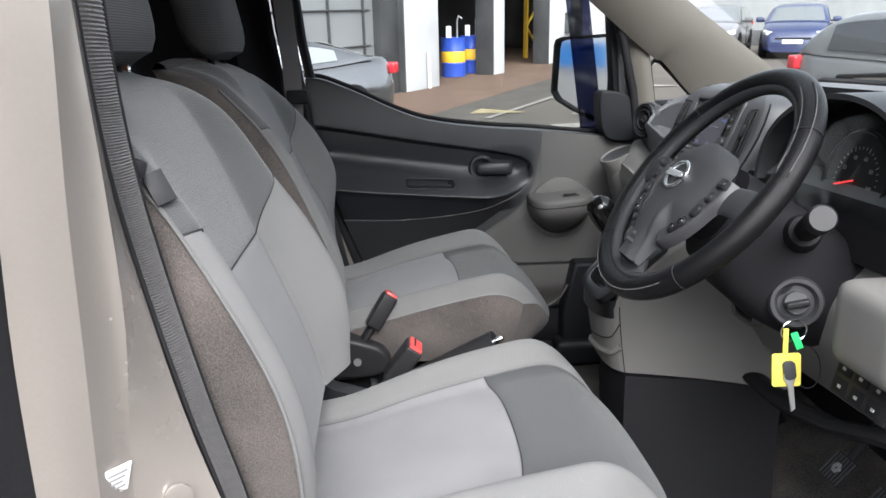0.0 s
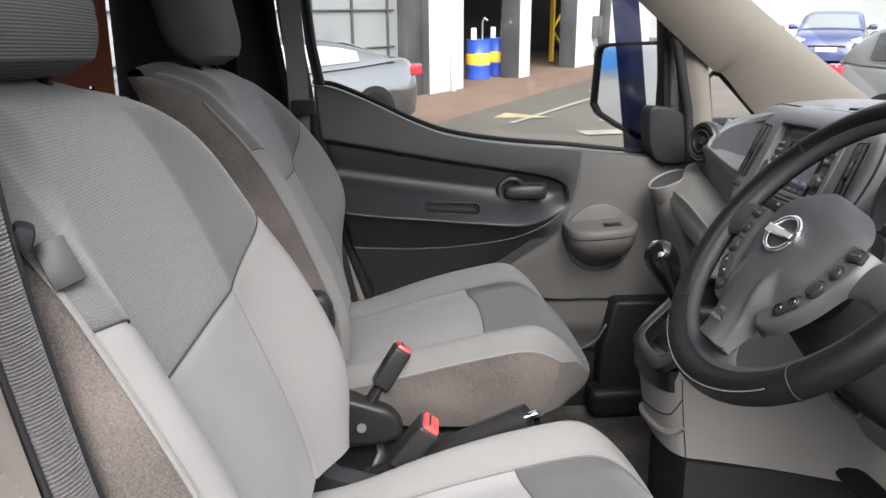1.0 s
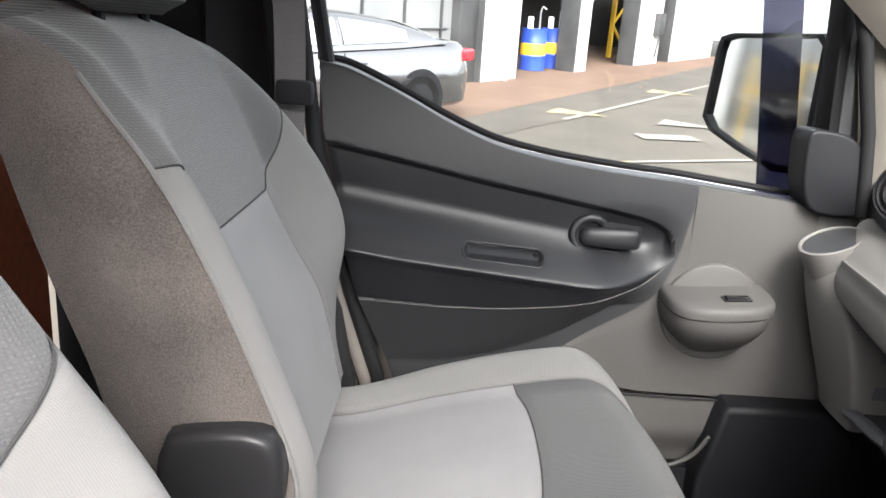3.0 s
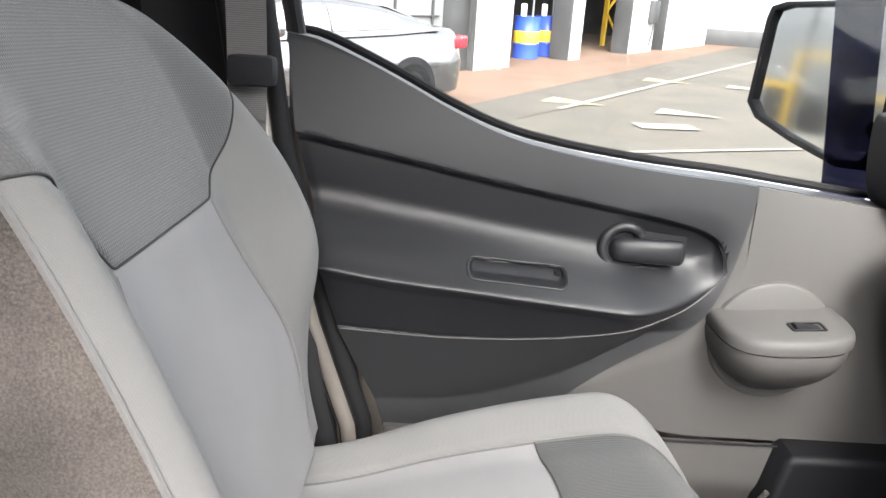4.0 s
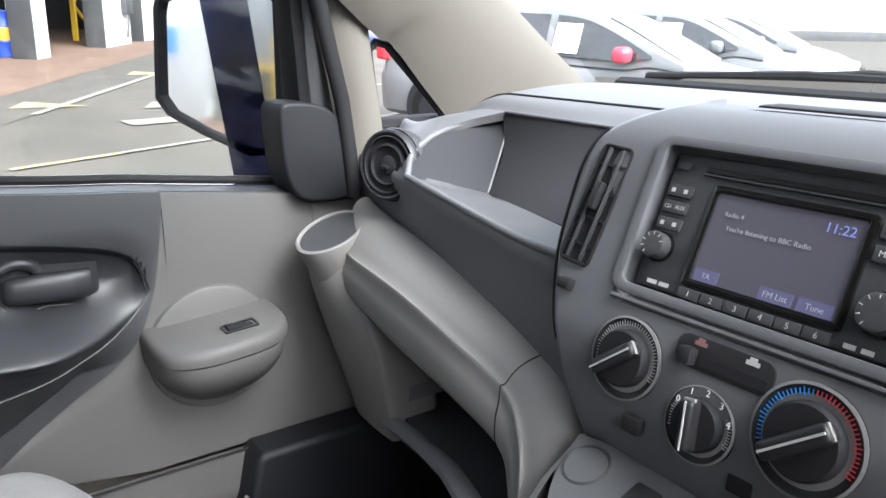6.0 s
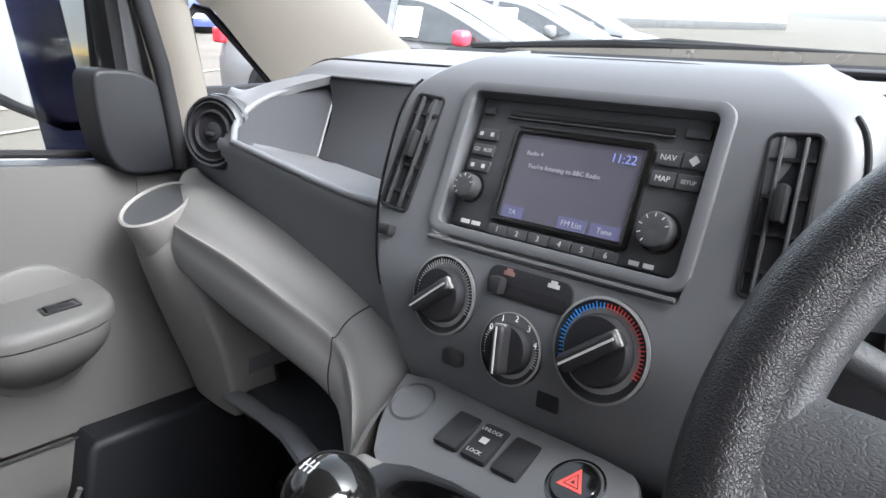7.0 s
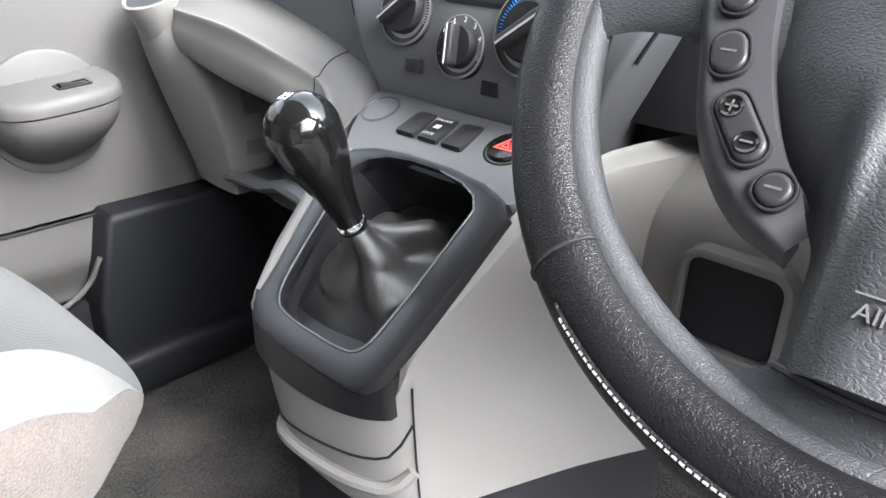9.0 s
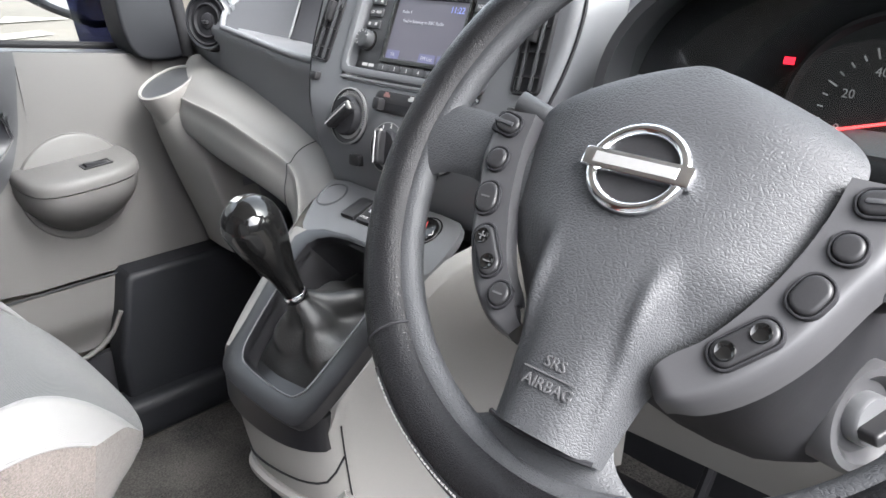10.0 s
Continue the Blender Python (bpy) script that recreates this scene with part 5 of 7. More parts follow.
# ---- steering wheel ----
WN = V(-0.773, -0.015, 0.635).normalized()
WM = axes((0.586, -0.371, 0.8015), (0, -1, 0), WN)
wheel = thing("steering_wheel", "black steering wheel with stitched leather cover", "steering wheel", base=(0.586, -0.371, 0.8015))
RIM = 0.1775
ring = [WM @ V(RIM * math.cos(2 * math.pi * k / 120), RIM * math.sin(2 * math.pi * k / 120), 0) for k in range(120)]
rim = part("rim_cover", tube(ring, 0.0168, 28, closed=True), M_LEATHER, wheel, "wrinkled black leather cover")
part("inner_rim", tube([WM @ V((RIM - 0.0145) * math.cos(2 * math.pi * k / 96), (RIM - 0.0145) * math.sin(2 * math.pi * k / 96), 0.001) for k in range(96)], 0.0085, 12, closed=True), M_HUB, wheel)
M_STITCH = mat("grey_stitching", (0.10, 0.10, 0.10), 0.7)
for a0 in (-42, -132, 35, 145):
    for _ in (1,):
        loop = []
        for k in range(14):
            q = radians(a0)
            ph = math.pi * (k / 13 * 1.3 - 0.15)
            loop.append(WM @ V((RIM - 0.0172 * math.cos(ph)) * math.cos(q), (RIM - 0.0172 * math.cos(ph)) * math.sin(q), 0.0172 * math.sin(ph)))
        part("cover_seam", tube(loop, 0.0009, 6), M_BLACK, rim)
for a0, a1, offs in ((-124, -50, (1.05,)), (15, 62, (0.35, 1.30))):
    for off in offs:
        n = 80
        edge = [WM @ V((RIM - 0.0168 * math.cos(off + 1.2)) * math.cos(radians(q)), (RIM - 0.0168 * math.cos(off + 1.2)) * math.sin(radians(q)), 0.0168 * math.sin(off + 1.2)) for q in np.linspace(a0 - 2, a1 + 2, 60)]
        part("cover_ridge", tube(edge, 0.0014, 8), M_LEATHER, rim)
        for k in range(n):
            q = radians(lerp(a0, a1, k / (n - 1)))
            q2 = radians(lerp(a0, a1, (k + 0.70) / (n - 1)))
            pt = lambda qq: WM @ V((RIM - 0.0180 * math.cos(off + 1.2)) * math.cos(qq), (RIM - 0.0180 * math.cos(off + 1.2)) * math.sin(qq), 0.0180 * math.sin(off + 1.2))
            part("stitch", tube([pt(q), pt(q2)], 0.0007, 4), M_STITCH, rim)

M_CHAR2 = mat("worn_moulded_grey", (0.042, 0.042, 0.044), 0.5)
M_WING = mat("dark_switch_wing_plastic", (0.030, 0.030, 0.032), 0.42, bump=0.03, scale=1200, vary=0.04, spec=0.4)
# hub pad: broad dome above, narrow tail below
HUBW = curve([(-0.143, 0.031), (-0.115, 0.034), (-0.100, 0.037), (-0.090, 0.043), (-0.076, 0.054), (-0.055, 0.068), (-0.030, 0.078), (-0.003, 0.084), (0.014, 0.086), (0.024, 0.084), (0.032, 0.077), (0.041, 0.063), (0.048, 0.047), (0.0525, 0.031), (0.0545, 0.018)])


def hub_z(x, y):
    u = x / HUBW(y)
    z = 0.033 - 0.020 * abs(u) ** 3.2 - 0.004 * u * u - 0.013 * max(0, (y - 0.015) / 0.04) ** 2 - 0.006 * sstep(-0.06, -0.143, y)
    return z + (0.0035 * math.exp(-((abs(x) - 0.0285) / 0.0045) ** 2) - 0.007 * sstep(0.031, 0.040, abs(x))) * sstep(-0.040, -0.075, y)


def hub(a, b):
    y = lerp(-0.143, 0.0545, b)
    x = HUBW(y) * lerp(-1, 1, a)
    return WM @ V(x, y, hub_z(x, y))


part("airbag_pad", slab(hub, 72, 72, 0.03), M_HUB, wheel, "grained charcoal airbag pad")


WIN = curve([(0, 0.037), (0.15, 0.043), (0.35, 0.055), (0.55, 0.066), (0.75, 0.075), (0.9, 0.081), (1, 0.083)])
WINY = curve([(0, -0.098), (0.15, -0.086), (0.35, -0.073), (0.55, -0.054), (0.75, -0.032), (0.9, -0.008), (1, 0.012)])
WOUT = curve([(0, 0.044), (0.15, 0.061), (0.35, 0.079), (0.55, 0.094), (0.75, 0.105), (0.9, 0.114), (1, 0.113)])
WOUTY = curve([(0, -0.107), (0.15, -0.102), (0.35, -0.087), (0.55, -0.065), (0.75, -0.038), (0.9, -0.014), (1, 0.012)])


def wing(s):
    """A crescent of plastic beside the pad that carries the switches."""
    def P(a, b):
        x, y = lerp(WIN(b), WOUT(b), a), lerp(WINY(b), WOUTY(b), a)
        return WM @ V(s * x, y, 0.021 - 0.002 * a - 0.014 * max(0, (a - 0.7) / 0.3) ** 2 - 0.008 * max(0, (0.1 - b) / 0.1) ** 2)
    return P


def spoke(s):
    def P(a, b):
        x = s * lerp(0.060, 0.174, a)
        top = lerp(0.008, 0.016, sstep(0, 0.8, a)) + 0.016 * sstep(0.8, 1, a)
        bot = lerp(-0.050, -0.028, sstep(0, 0.55, a)) - 0.014 * sstep(0.6, 1, a) ** 1.5
        y = lerp(bot, top, b)
        return WM @ V(x, y, 0.008 - 0.006 * a + 0.007 * math.sin(b * math.pi) ** 0.6)
    return P


for s in (-1, 1):
    part("side_spoke", slab(spoke(s), 24, 20, 0.014, flip=s < 0), M_HUB, wheel)
    part("switch_wing", slab(wing(s), 14, 40, 0.010, flip=s < 0), M_WING, wheel, "satin charcoal switch wing")
    for k, (x, y, w, h, r) in enumerate(((0.097, 0.003, 0.016, 0.011, 12), (0.093, -0.0185, 0.0125, 0.0125, 0), (0.087, -0.0415, 0.0135, 0.018, -22), (0.071, -0.069, 0.0125, 0.030, -41), (0.0510, -0.0885, 0.0125, 0.0125, -55))):
        if s > 0 and k == 4:
            continue
        z = 0.0185
        bt = part("wheel_button", prism(rounded(w, h, min(w, h) * 0.48), 0.0055, WM @ pose(s * x, y, z, 0, 0, s * r), 0.0022, 3), M_SATIN, wheel)
        if k == 3:
            for dy in (-0.008, 0.008):
                part("button_dimple", lathe([(0.0046, 0.0), (0.0042, 0.0008), (0.0030, 0.0002), (0.0008, -0.0002)], 20, WM @ pose(s * x, y, z + 0.0056, 0, 0, s * r) @ pose(0, dy, 0)), M_GLOSS, bt)
            for dy, w2, h2 in ((0.008, 0.0045, 0.0008), (0.008, 0.0008, 0.0045), (-0.008, 0.0045, 0.0008)):
                if s < 0:
                    part("button_print", rbox(w2, h2, 0.0003, 0, WM @ pose(s * x, y, z + 0.0064, 0, 0, s * r) @ pose(0, dy, 0, 0, 0, -s * r)), M_CHAR2, bt)
        if k in (2, 4) and s < 0:
            part("button_print", rbox(0.006, 0.0010, 0.0003, 0, WM @ pose(s * x, y, z + 0.0056)), M_CHAR2, bt)
        part("button_ring", frame_ring(rounded(w + 0.003, h + 0.003, min(w, h) * 0.55), rounded(w + 0.0004, h + 0.0004, min(w, h) * 0.48), 0.0042, WM @ pose(s * x, y, z, 0, 0, s * r), 0.0008), M_BLACK, bt)
    part("upper_switch", rbox(0.018, 0.013, 0.006, 0.002, WM @ pose(s * 0.099, 0.003, 0.019, 0, 0, s * 8)), M_BLACK, wheel)
    part("switch_strip", rbox(0.014, 0.0025, 0.003, 0.001, WM @ pose(s * 0.099, 0.003, 0.0235, 0, 0, s * 8)), M_CHAR, wheel)

TAILW = curve([(0, 0.028), (0.35, 0.036), (0.6, 0.054), (0.85, 0.078), (1, 0.110)])


def tail(a, b):
    u = lerp(-1, 1, a)
    y = lerp(-0.128, -0.166, b) + 0.030 * sstep(0.5, 1, b) * max(0, abs(u) - 0.45) ** 1.3
    return WM @ V(TAILW(b) * u, y, 0.012 - 0.008 * b - 0.010 * u * u)


part("lower_spoke", slab(tail, 30, 20, 0.008, flip=True), M_HUB, wheel)
part("pad_seam", tube([WM @ V(x, -0.1450 + 0.004 * (x / 0.036) ** 2, 0.0170 - 0.006 * (x / 0.036) ** 4) for x in np.linspace(-0.030, 0.030, 20)], 0.0014, 6), M_BLACK, wheel)

# badge: plain ring and bar
BM = WM @ pose(-0.002, -0.0105, 0.0325)
part("badge_ring", tube([BM @ V(0.0235 * math.cos(2 * math.pi * k / 48), 0.0205 * math.sin(2 * math.pi * k / 48), 0.002) for k in range(48)], 0.0032, 10, closed=True), M_CHROME, wheel, "chrome ring badge")
part("badge_bar", rbox(0.058, 0.011, 0.007, 0.002, BM @ pose(0, 0, 0.0025)), M_CHROME, wheel, "chrome badge bar")
part("badge_mark", rbox(0.044, 0.0055, 0.001, 0.0, BM @ pose(0, 0, 0.0060)), M_SILVER, wheel)
part("badge_field", lathe([(0.0215, 0.0), (0.0205, 0.001), (0.001, 0.001)], 32, BM), M_SATIN, wheel)
lettering("moulded_text", "SRS", 0.0080, WM @ pose(0.0005, -0.1095, hub_z(0, -0.1095) + 0.0002), M_CHAR2, wheel, 0.0005)
lettering("moulded_text", "AIRBAG", 0.0080, WM @ pose(0.001, -0.1205, hub_z(0, -0.1205) + 0.0002), M_CHAR2, wheel, 0.0005)
part("moulded_rule", rbox(0.029, 0.0007, 0.0010, 0, WM @ pose(0.0, -0.1150, hub_z(0, -0.115) + 0.0003)), M_CHAR2, wheel)

# ---- column, ignition, stalks ----
col = thing("steering_column", "black steering column shroud with ignition lock", "steering column", base=(0.72, -0.375, 0.6))
CM = axes((0.592, -0.375, 0.803), (0, -1, 0), V(-0.84, 0, 0.54))
part("shroud", loft([[CM @ V(w * math.copysign(abs(math.cos(q)) ** 0.6, math.cos(q)), -0.012 + (h if math.sin(q) < 0 else 0.052) * math.copysign(abs(math.sin(q)) ** 0.7, math.sin(q)), z) for q in [2 * math.pi * i / 32 for i in range(32)]]
                     for z, w, h in ((-0.03, 0.055, 0.06), (-0.05, 0.066, 0.085), (-0.10, 0.070, 0.105), (-0.17, 0.072, 0.115), (-0.26, 0.07, 0.11))]), M_BLACK, col, "matt black shroud")
IM = axes((0.700, -0.440, 0.645), (1, 0, 0), (-0.35, -0.92, 0.15))
lk = part("ignition_ring", lathe([(0.036, -0.03), (0.036, 0.004), (0.033, 0.009), (0.028, 0.009), (0.024, 0.004), (0.023, 0.002), (0.001, 0.002)], 40, IM @ pose(0, 0, 0.008)), M_WING, col, "grey ignition surround")
part("lock_barrel", lathe([(0.0165, 0.0), (0.0165, 0.010), (0.015, 0.012), (0.001, 0.012)], 32, IM @ pose(0, 0, 0.008)), M_LEDGE, lk)
part("key_bow", rbox(0.030, 0.009, 0.026, 0.003, IM @ pose(0, 0, 0.02, 0, 0, 12), 3), M_SATIN, lk)
SB = V(0.70, -0.44, 0.740)
part("stalk_boot", lathe([(0.026, 0.0), (0.024, 0.02), (0.020, 0.03), (0.001, 0.03)], 28, axes(SB, (1, 0, 0), (-0.35, -0.9, 0.35))), M_BLACK, col)
part("stalk", tube([SB, V(0.686, -0.48, 0.757), V(0.664, -0.54, 0.782)], lambda t: 0.013 + 0.004 * t, 16), M_BLACK, col)
part("stalk_knob", lathe([(0.0165, 0.0), (0.0175, 0.004), (0.0175, 0.024), (0.015, 0.028), (0.001, 0.028)], 28, axes((0.668, -0.53, 0.778), (1, 0, 0), (-0.35, -0.9, 0.35))), M_SATIN, col)
part("left_stalk", tube([V(0.69, -0.31, 0.76), V(0.675, -0.26, 0.785), V(0.662, -0.205, 0.808)], lambda t: 0.006 + 0.002 * t, 12), M_CHAR, col, "dark grey stalk")

# keys on a ring
keys = thing("key_ring", "keys with yellow and green tags hanging from the ignition", "keys", base=(0.67, -0.47, 0.56))
part("split_ring", tube([V(0.683 + 0.003 * math.sin(q), -0.474, 0.615 + 0.015 * math.cos(q)) + V(0.015 * math.sin(q), 0, 0) for q in [2 * math.pi * k / 24 for k in range(24)]], 0.0011, 6, closed=True), M_CHROME, keys)
KT = axes((0.672, -0.478, 0.574), (0.9, 0, 0.12), (-0.15, -1, 0.1))
part("yellow_tag", prism(rounded(0.038, 0.046, 0.004), 0.003, KT @ pose(0, -0.012, 0, 0, 0, -6), 0.0008), M_YELLOW, keys)
part("tag_strap", rbox(0.007, 0.040, 0.003, 0.001, KT @ pose(0.003, 0.025, 0.001, 0, 0, -8)), M_YELLOW, keys)
part("spare_key", prism([(-0.006, 0.012), (0.006, 0.012), (0.008, 0.0), (0.004, -0.010), (0.003, -0.044), (-0.003, -0.048), (-0.004, -0.010), (-0.008, 0.0)], 0.003, KT @ pose(0.002, -0.022, 0.004), 0.0006), M_SILVER, keys)
part("key_head", prism(rounded(0.016, 0.026, 0.006), 0.005, KT @ pose(0.003, -0.012, 0.003), 0.001), M_CHAR, keys)
part("green_tag", rbox(0.010, 0.024, 0.005, 0.002, KT @ pose(0.018, 0.026, 0.001, 0, 0, 14)), M_GREEN, keys)
part("wire_loop", tube([KT @ V(0.019 + 0.018 * math.sin(q) + 0.008, -0.012 + 0.030 * math.cos(q), 0.001) for q in [2 * math.pi * k / 24 for k in range(24)]], 0.0007, 5, closed=True), M_BLACK, keys)

# ---- driver side of the dashboard ----
bin_ = thing("instrument_binnacle", "dark instrument cluster under a black hood", "instrument cluster", base=(0.85, -0.38, 0.7))


def hood(a, b):
    q = lerp(-0.15, math.pi + 0.15, a)
    k = 1 - 0.06 * (1 - b)
    return V(lerp(0.75, 0.98, b) + 0.02 * math.sin(q), -0.385 + 0.195 * math.cos(q) * k, 0.79 + 0.130 * max(-0.3, math.sin(q)) ** 0.8 if math.sin(q) > 0 else 0.79 + 0.1 * math.sin(q))


part("hood", slab(hood, 48, 12, 0.008), M_CHAR, bin_, "charcoal hood")
part("dial_backing", slab(lambda a, b: V(lerp(0.786, 0.842, b), lerp(-0.20, -0.57, a), lerp(0.752, 0.92, b)), 4, 4, 0.01), M_BLACK, bin_)
IMG = axes((0.792, -0.406, 0.802), (0, -1, 0), (-0.97, 0, 0.2))
dl = part("speedometer", lathe([(0.070, 0.0), (0.071, 0.006), (0.068, 0.008), (0.065, 0.003), (0.001, 0.002)], 56, IMG), M_SATIN, bin_, "round speedometer dial")
for k in range(0, 25):
    a = 194 - 41 / 4 * k
    part("scale_mark", rbox(0.007 if k % 4 == 0 else 0.004, 0.0011, 0.0003, 0, IMG @ pose(0, 0, 0.0032, 0, 0, a) @ pose(0.0455, 0, 0)), M_GREYPRINT, dl)
for k in range(7):
    a = radians(194 - 41 * k)
    lettering("digits", str(20 * k), 0.0085, IMG @ pose(0.033 * math.cos(a), 0.033 * math.sin(a), 0.0032), M_GREYPRINT, dl, 0.0001)
part("needle", rbox(0.045, 0.0018, 0.001, 0, IMG @ pose(0, 0, 0.006, 0, 0, 196) @ pose(0.022, 0, 0)), glow("needle_glow", (0.9, 0.05, 0.05), 0.6), dl)
part("warning_lamp", rbox(0.0075, 0.0052, 0.001, 0.0, axes((0.804, -0.330, 0.833), (0, -1, 0), (-0.97, 0, 0.2))), glow("warning_red", (1.0, 0.02, 0.04), 0.28), bin_, "lit red warning lamp")
part("cluster_lens", slab(lambda a, b: V(lerp(0.762, 0.815, b) - 0.012 * math.sin(a * math.pi), lerp(-0.215, -0.555, a), lerp(0.758, 0.905, b)), 16, 10, 0.003), M_PANE, bin_, "clear lens over the dials").visible_shadow = False

lower = thing("lower_dash", "light grey lower dashboard with switch panel", "dashboard trim", base=(0.75, -0.4, 0.5))


def knee(a, b):
    y = lerp(-0.105, -0.72, a)
    x = curve([(0.0, 0.815), (0.15, 0.775), (0.26, 0.755), (0.4, 0.748), (0.6, 0.752), (1.0, 0.80)])(b) - 0.03 * sstep(-0.5, -0.62, y) * sstep(0.9, 0.4, b)
    return V(x, y, lerp(0.695, 0.47, b) + 0.02 * a)


M_KNEE = mat("grey_knee_plastic", (0.105, 0.102, 0.098), 0.55, bump=0.05, scale=1200, vary=0.06, spec=0.3)
part("knee_panel", slab(knee, 40, 24, 0.02, flip=True), M_LIGHT, lower, "light grey knee panel")
gap = part("knee_gap", prism(rounded(0.068, 0.064, 0.010), 0.014, axes((0.749, -0.233, 0.580), (0, -1, 0), (-1, 0, 0.03)), 0.002), M_BLACK, lower, "black recess below the column")
part("gap_lip", frame_ring(rounded(0.082, 0.078, 0.016), rounded(0.068, 0.064, 0.010), 0.018, axes((0.749, -0.233, 0.578), (0, -1, 0), (-1, 0, 0.03)), 0.003), M_KNEE, gap)
part("side_pod", rbox(0.09, 0.13, 0.11, 0.025, pose(0.735, -0.60, 0.655), 4), M_LIGHT, lower, "rounded light grey pod")
sp = part("switch_panel", rbox(0.012, 0.11, 0.055, 0.006, axes((0.722, -0.575, 0.575), (1, 0, 0), (0.25, 0, 1))), M_SATIN, lower, "black switch panel")
for k in range(3):
    for j in range(2):
        q = part("small_switch", rbox(0.008, 0.028, 0.02, 0.003, axes((0.716 + 0.005 * j, -0.54 - 0.034 * k, 0.563 + 0.024 * j), (1, 0, 0), (0.25, 0, 1))), M_BLACK, sp)
        part("switch_mark", rbox(0.001, 0.006, 0.004, 0, axes((0.7115 + 0.005 * j, -0.54 - 0.034 * k, 0.563 + 0.024 * j), (1, 0, 0), (0.25, 0, 1))), M_GREYPRINT, q)
part("under_rail", tube([V(0.80, -0.12, 0.40), V(0.78, -0.30, 0.42), V(0.755, -0.48, 0.47), V(0.74, -0.60, 0.52), V(0.75, -0.72, 0.55)], 0.02, 10, flat=0.6), M_BLACK, lower)
part("bulkhead", slab(lambda a, b: V(1.10 + 0.08 * b, lerp(0.72, -0.72, a), lerp(0.1, 0.88, b)), 6, 6, 0.02), M_BLACK, lower, "black sound insulation")

for n, y, z in (("accelerator_pedal", -0.52, 0.20), ("brake_pedal", -0.36, 0.25), ("clutch_pedal", -0.24, 0.25)):
    pd = thing(n, "black pedal with worn ribbed rubber pad", "pedal", base=(0.95, y, z), group="foot pedals")
    PM = axes((0.93, y, z), (0, -1, 0), (-0.75, 0, 0.66))
    part("pad", rbox(0.06, 0.055, 0.012, 0.006, PM), M_RUBBER, pd)
    for k in range(7):
        part("rib", rbox(0.0035, 0.05, 0.004, 0.001, PM @ pose(-0.024 + 0.008 * k, 0, 0.007)), M_CHAR, pd)
    part("stud", lathe([(0.010, 0), (0.010, 0.009), (0.004, 0.010), (0.001, 0.008)], 20, PM), M_SILVER, pd)
    part("arm", tube([PM @ V(0, 0, -0.006), V(1.0, y, z + 0.10), V(1.05, y, z + 0.25)], 0.008, 8), M_BLACK, pd)

# ---- between the seats ----
hb = thing("handbrake", "black handbrake lever raised between the seats", "handbrake", base=(0.15, -0.04, 0.2))
part("grip", tube([V(0.10, -0.015, 0.335), V(0.17, -0.035, 0.372), V(0.25, -0.058, 0.418), V(0.31, -0.076, 0.452), V(0.338, -0.084, 0.466)], lambda t: 0.017 + 0.006 * t, 14), M_SATIN, hb, "satin black grip")
part("rib", tube([V(0.12, -0.016, 0.360), V(0.22, -0.046, 0.416), V(0.325, -0.080, 0.479)], 0.004, 8), M_SATIN, hb)
part("button", lathe([(0.006, 0), (0.006, 0.014), (0.004, 0.017), (0.001, 0.017)], 16, axes((0.336, -0.083, 0.468), (0, 1, 0), (0.86, -0.25, 0.46))), M_CHROME, hb, "chrome release button")
part("gaiter", loft([[V(0.10 + 0.07 * k * math.cos(q), -0.01 + 0.045 * k * math.sin(q), z) for q in [2 * math.pi * i / 20 for i in range(20)]] for k, z in ((1, 0.25), (0.9, 0.29), (0.6, 0.31), (0.45, 0.33), (0.25, 0.345))]), M_SATIN, hb)
tray = thing("floor_tunnel_tray", "black plastic tray between the seats", "tray", base=(0.15, 0, 0.1))
part("tray_body", prism([(-0.20, -0.12), (0.34, -0.10), (0.40, -0.06), (0.42, 0.0), (0.40, 0.06), (0.34, 0.10), (-0.20, 0.12)], 0.16, pose(0, 0, 0.085), 0.015, 3), M_BLACK, tray)
part("tray_rim", frame_ring(rounded(0.170, 0.115, 0.018), rounded(0.146, 0.092, 0.012), 0.040, pose(0.245, 0.125, 0.285), 0.006), M_SATIN, tray, "satin black tray rim")
part("tray_floor", slab(lambda a, b: V(lerp(0.17, 0.32, a), lerp(0.075, 0.175, b), 0.292 + 0.02 * b), 6, 6, 0.006), M_CHAR, tray)
part("seat_bracket", tube([V(0.085, 0.165, 0.345), V(0.100, 0.150, 0.330), V(0.108, 0.120, 0.300), V(0.090, 0.095, 0.270)], 0.010, 10, flat=0.4), M_CHAR, tray, "bent steel bracket")
part("cable_rail", tube([V(-0.05, 0.10, 0.33), V(0.0, 0.06, 0.36), V(0.04, 0.03, 0.30), V(0.10, 0.02, 0.27)], 0.010, 8), M_SATIN, tray)


def buckle(px, py, pz, foot):
    bk = thing("belt_buckle", "black seat belt buckle with red release", "seat belt buckle", base=foot, group="front seat buckles")
    d = (V(px, py, pz) - Vector(foot)).normalized()
    B = axes((px, py, pz), (0, 1, 0), d)
    part("housing", rbox(0.044, 0.032, 0.078, 0.006, B @ pose(0, 0, -0.040), 3), M_SATIN, bk)
    part("release", rbox(0.037, 0.024, 0.012, 0.003, B @ pose(0, 0, -0.002)), M_RED, bk, "red release button")
    part("slot", rbox(0.026, 0.003, 0.002, 0, B @ pose(0, 0.004, 0.0042)), M_BLACK, bk)
    part("stalk", tube([Vector(foot), B @ V(0, 0, -0.07)], 0.014, 10, flat=0.6), M_BLACK, bk)


buckle(0.150, 0.130, 0.500, (0.062, 0.100, 0.37))
buckle(0.188, -0.142, 0.492, (0.09, -0.125, 0.36))

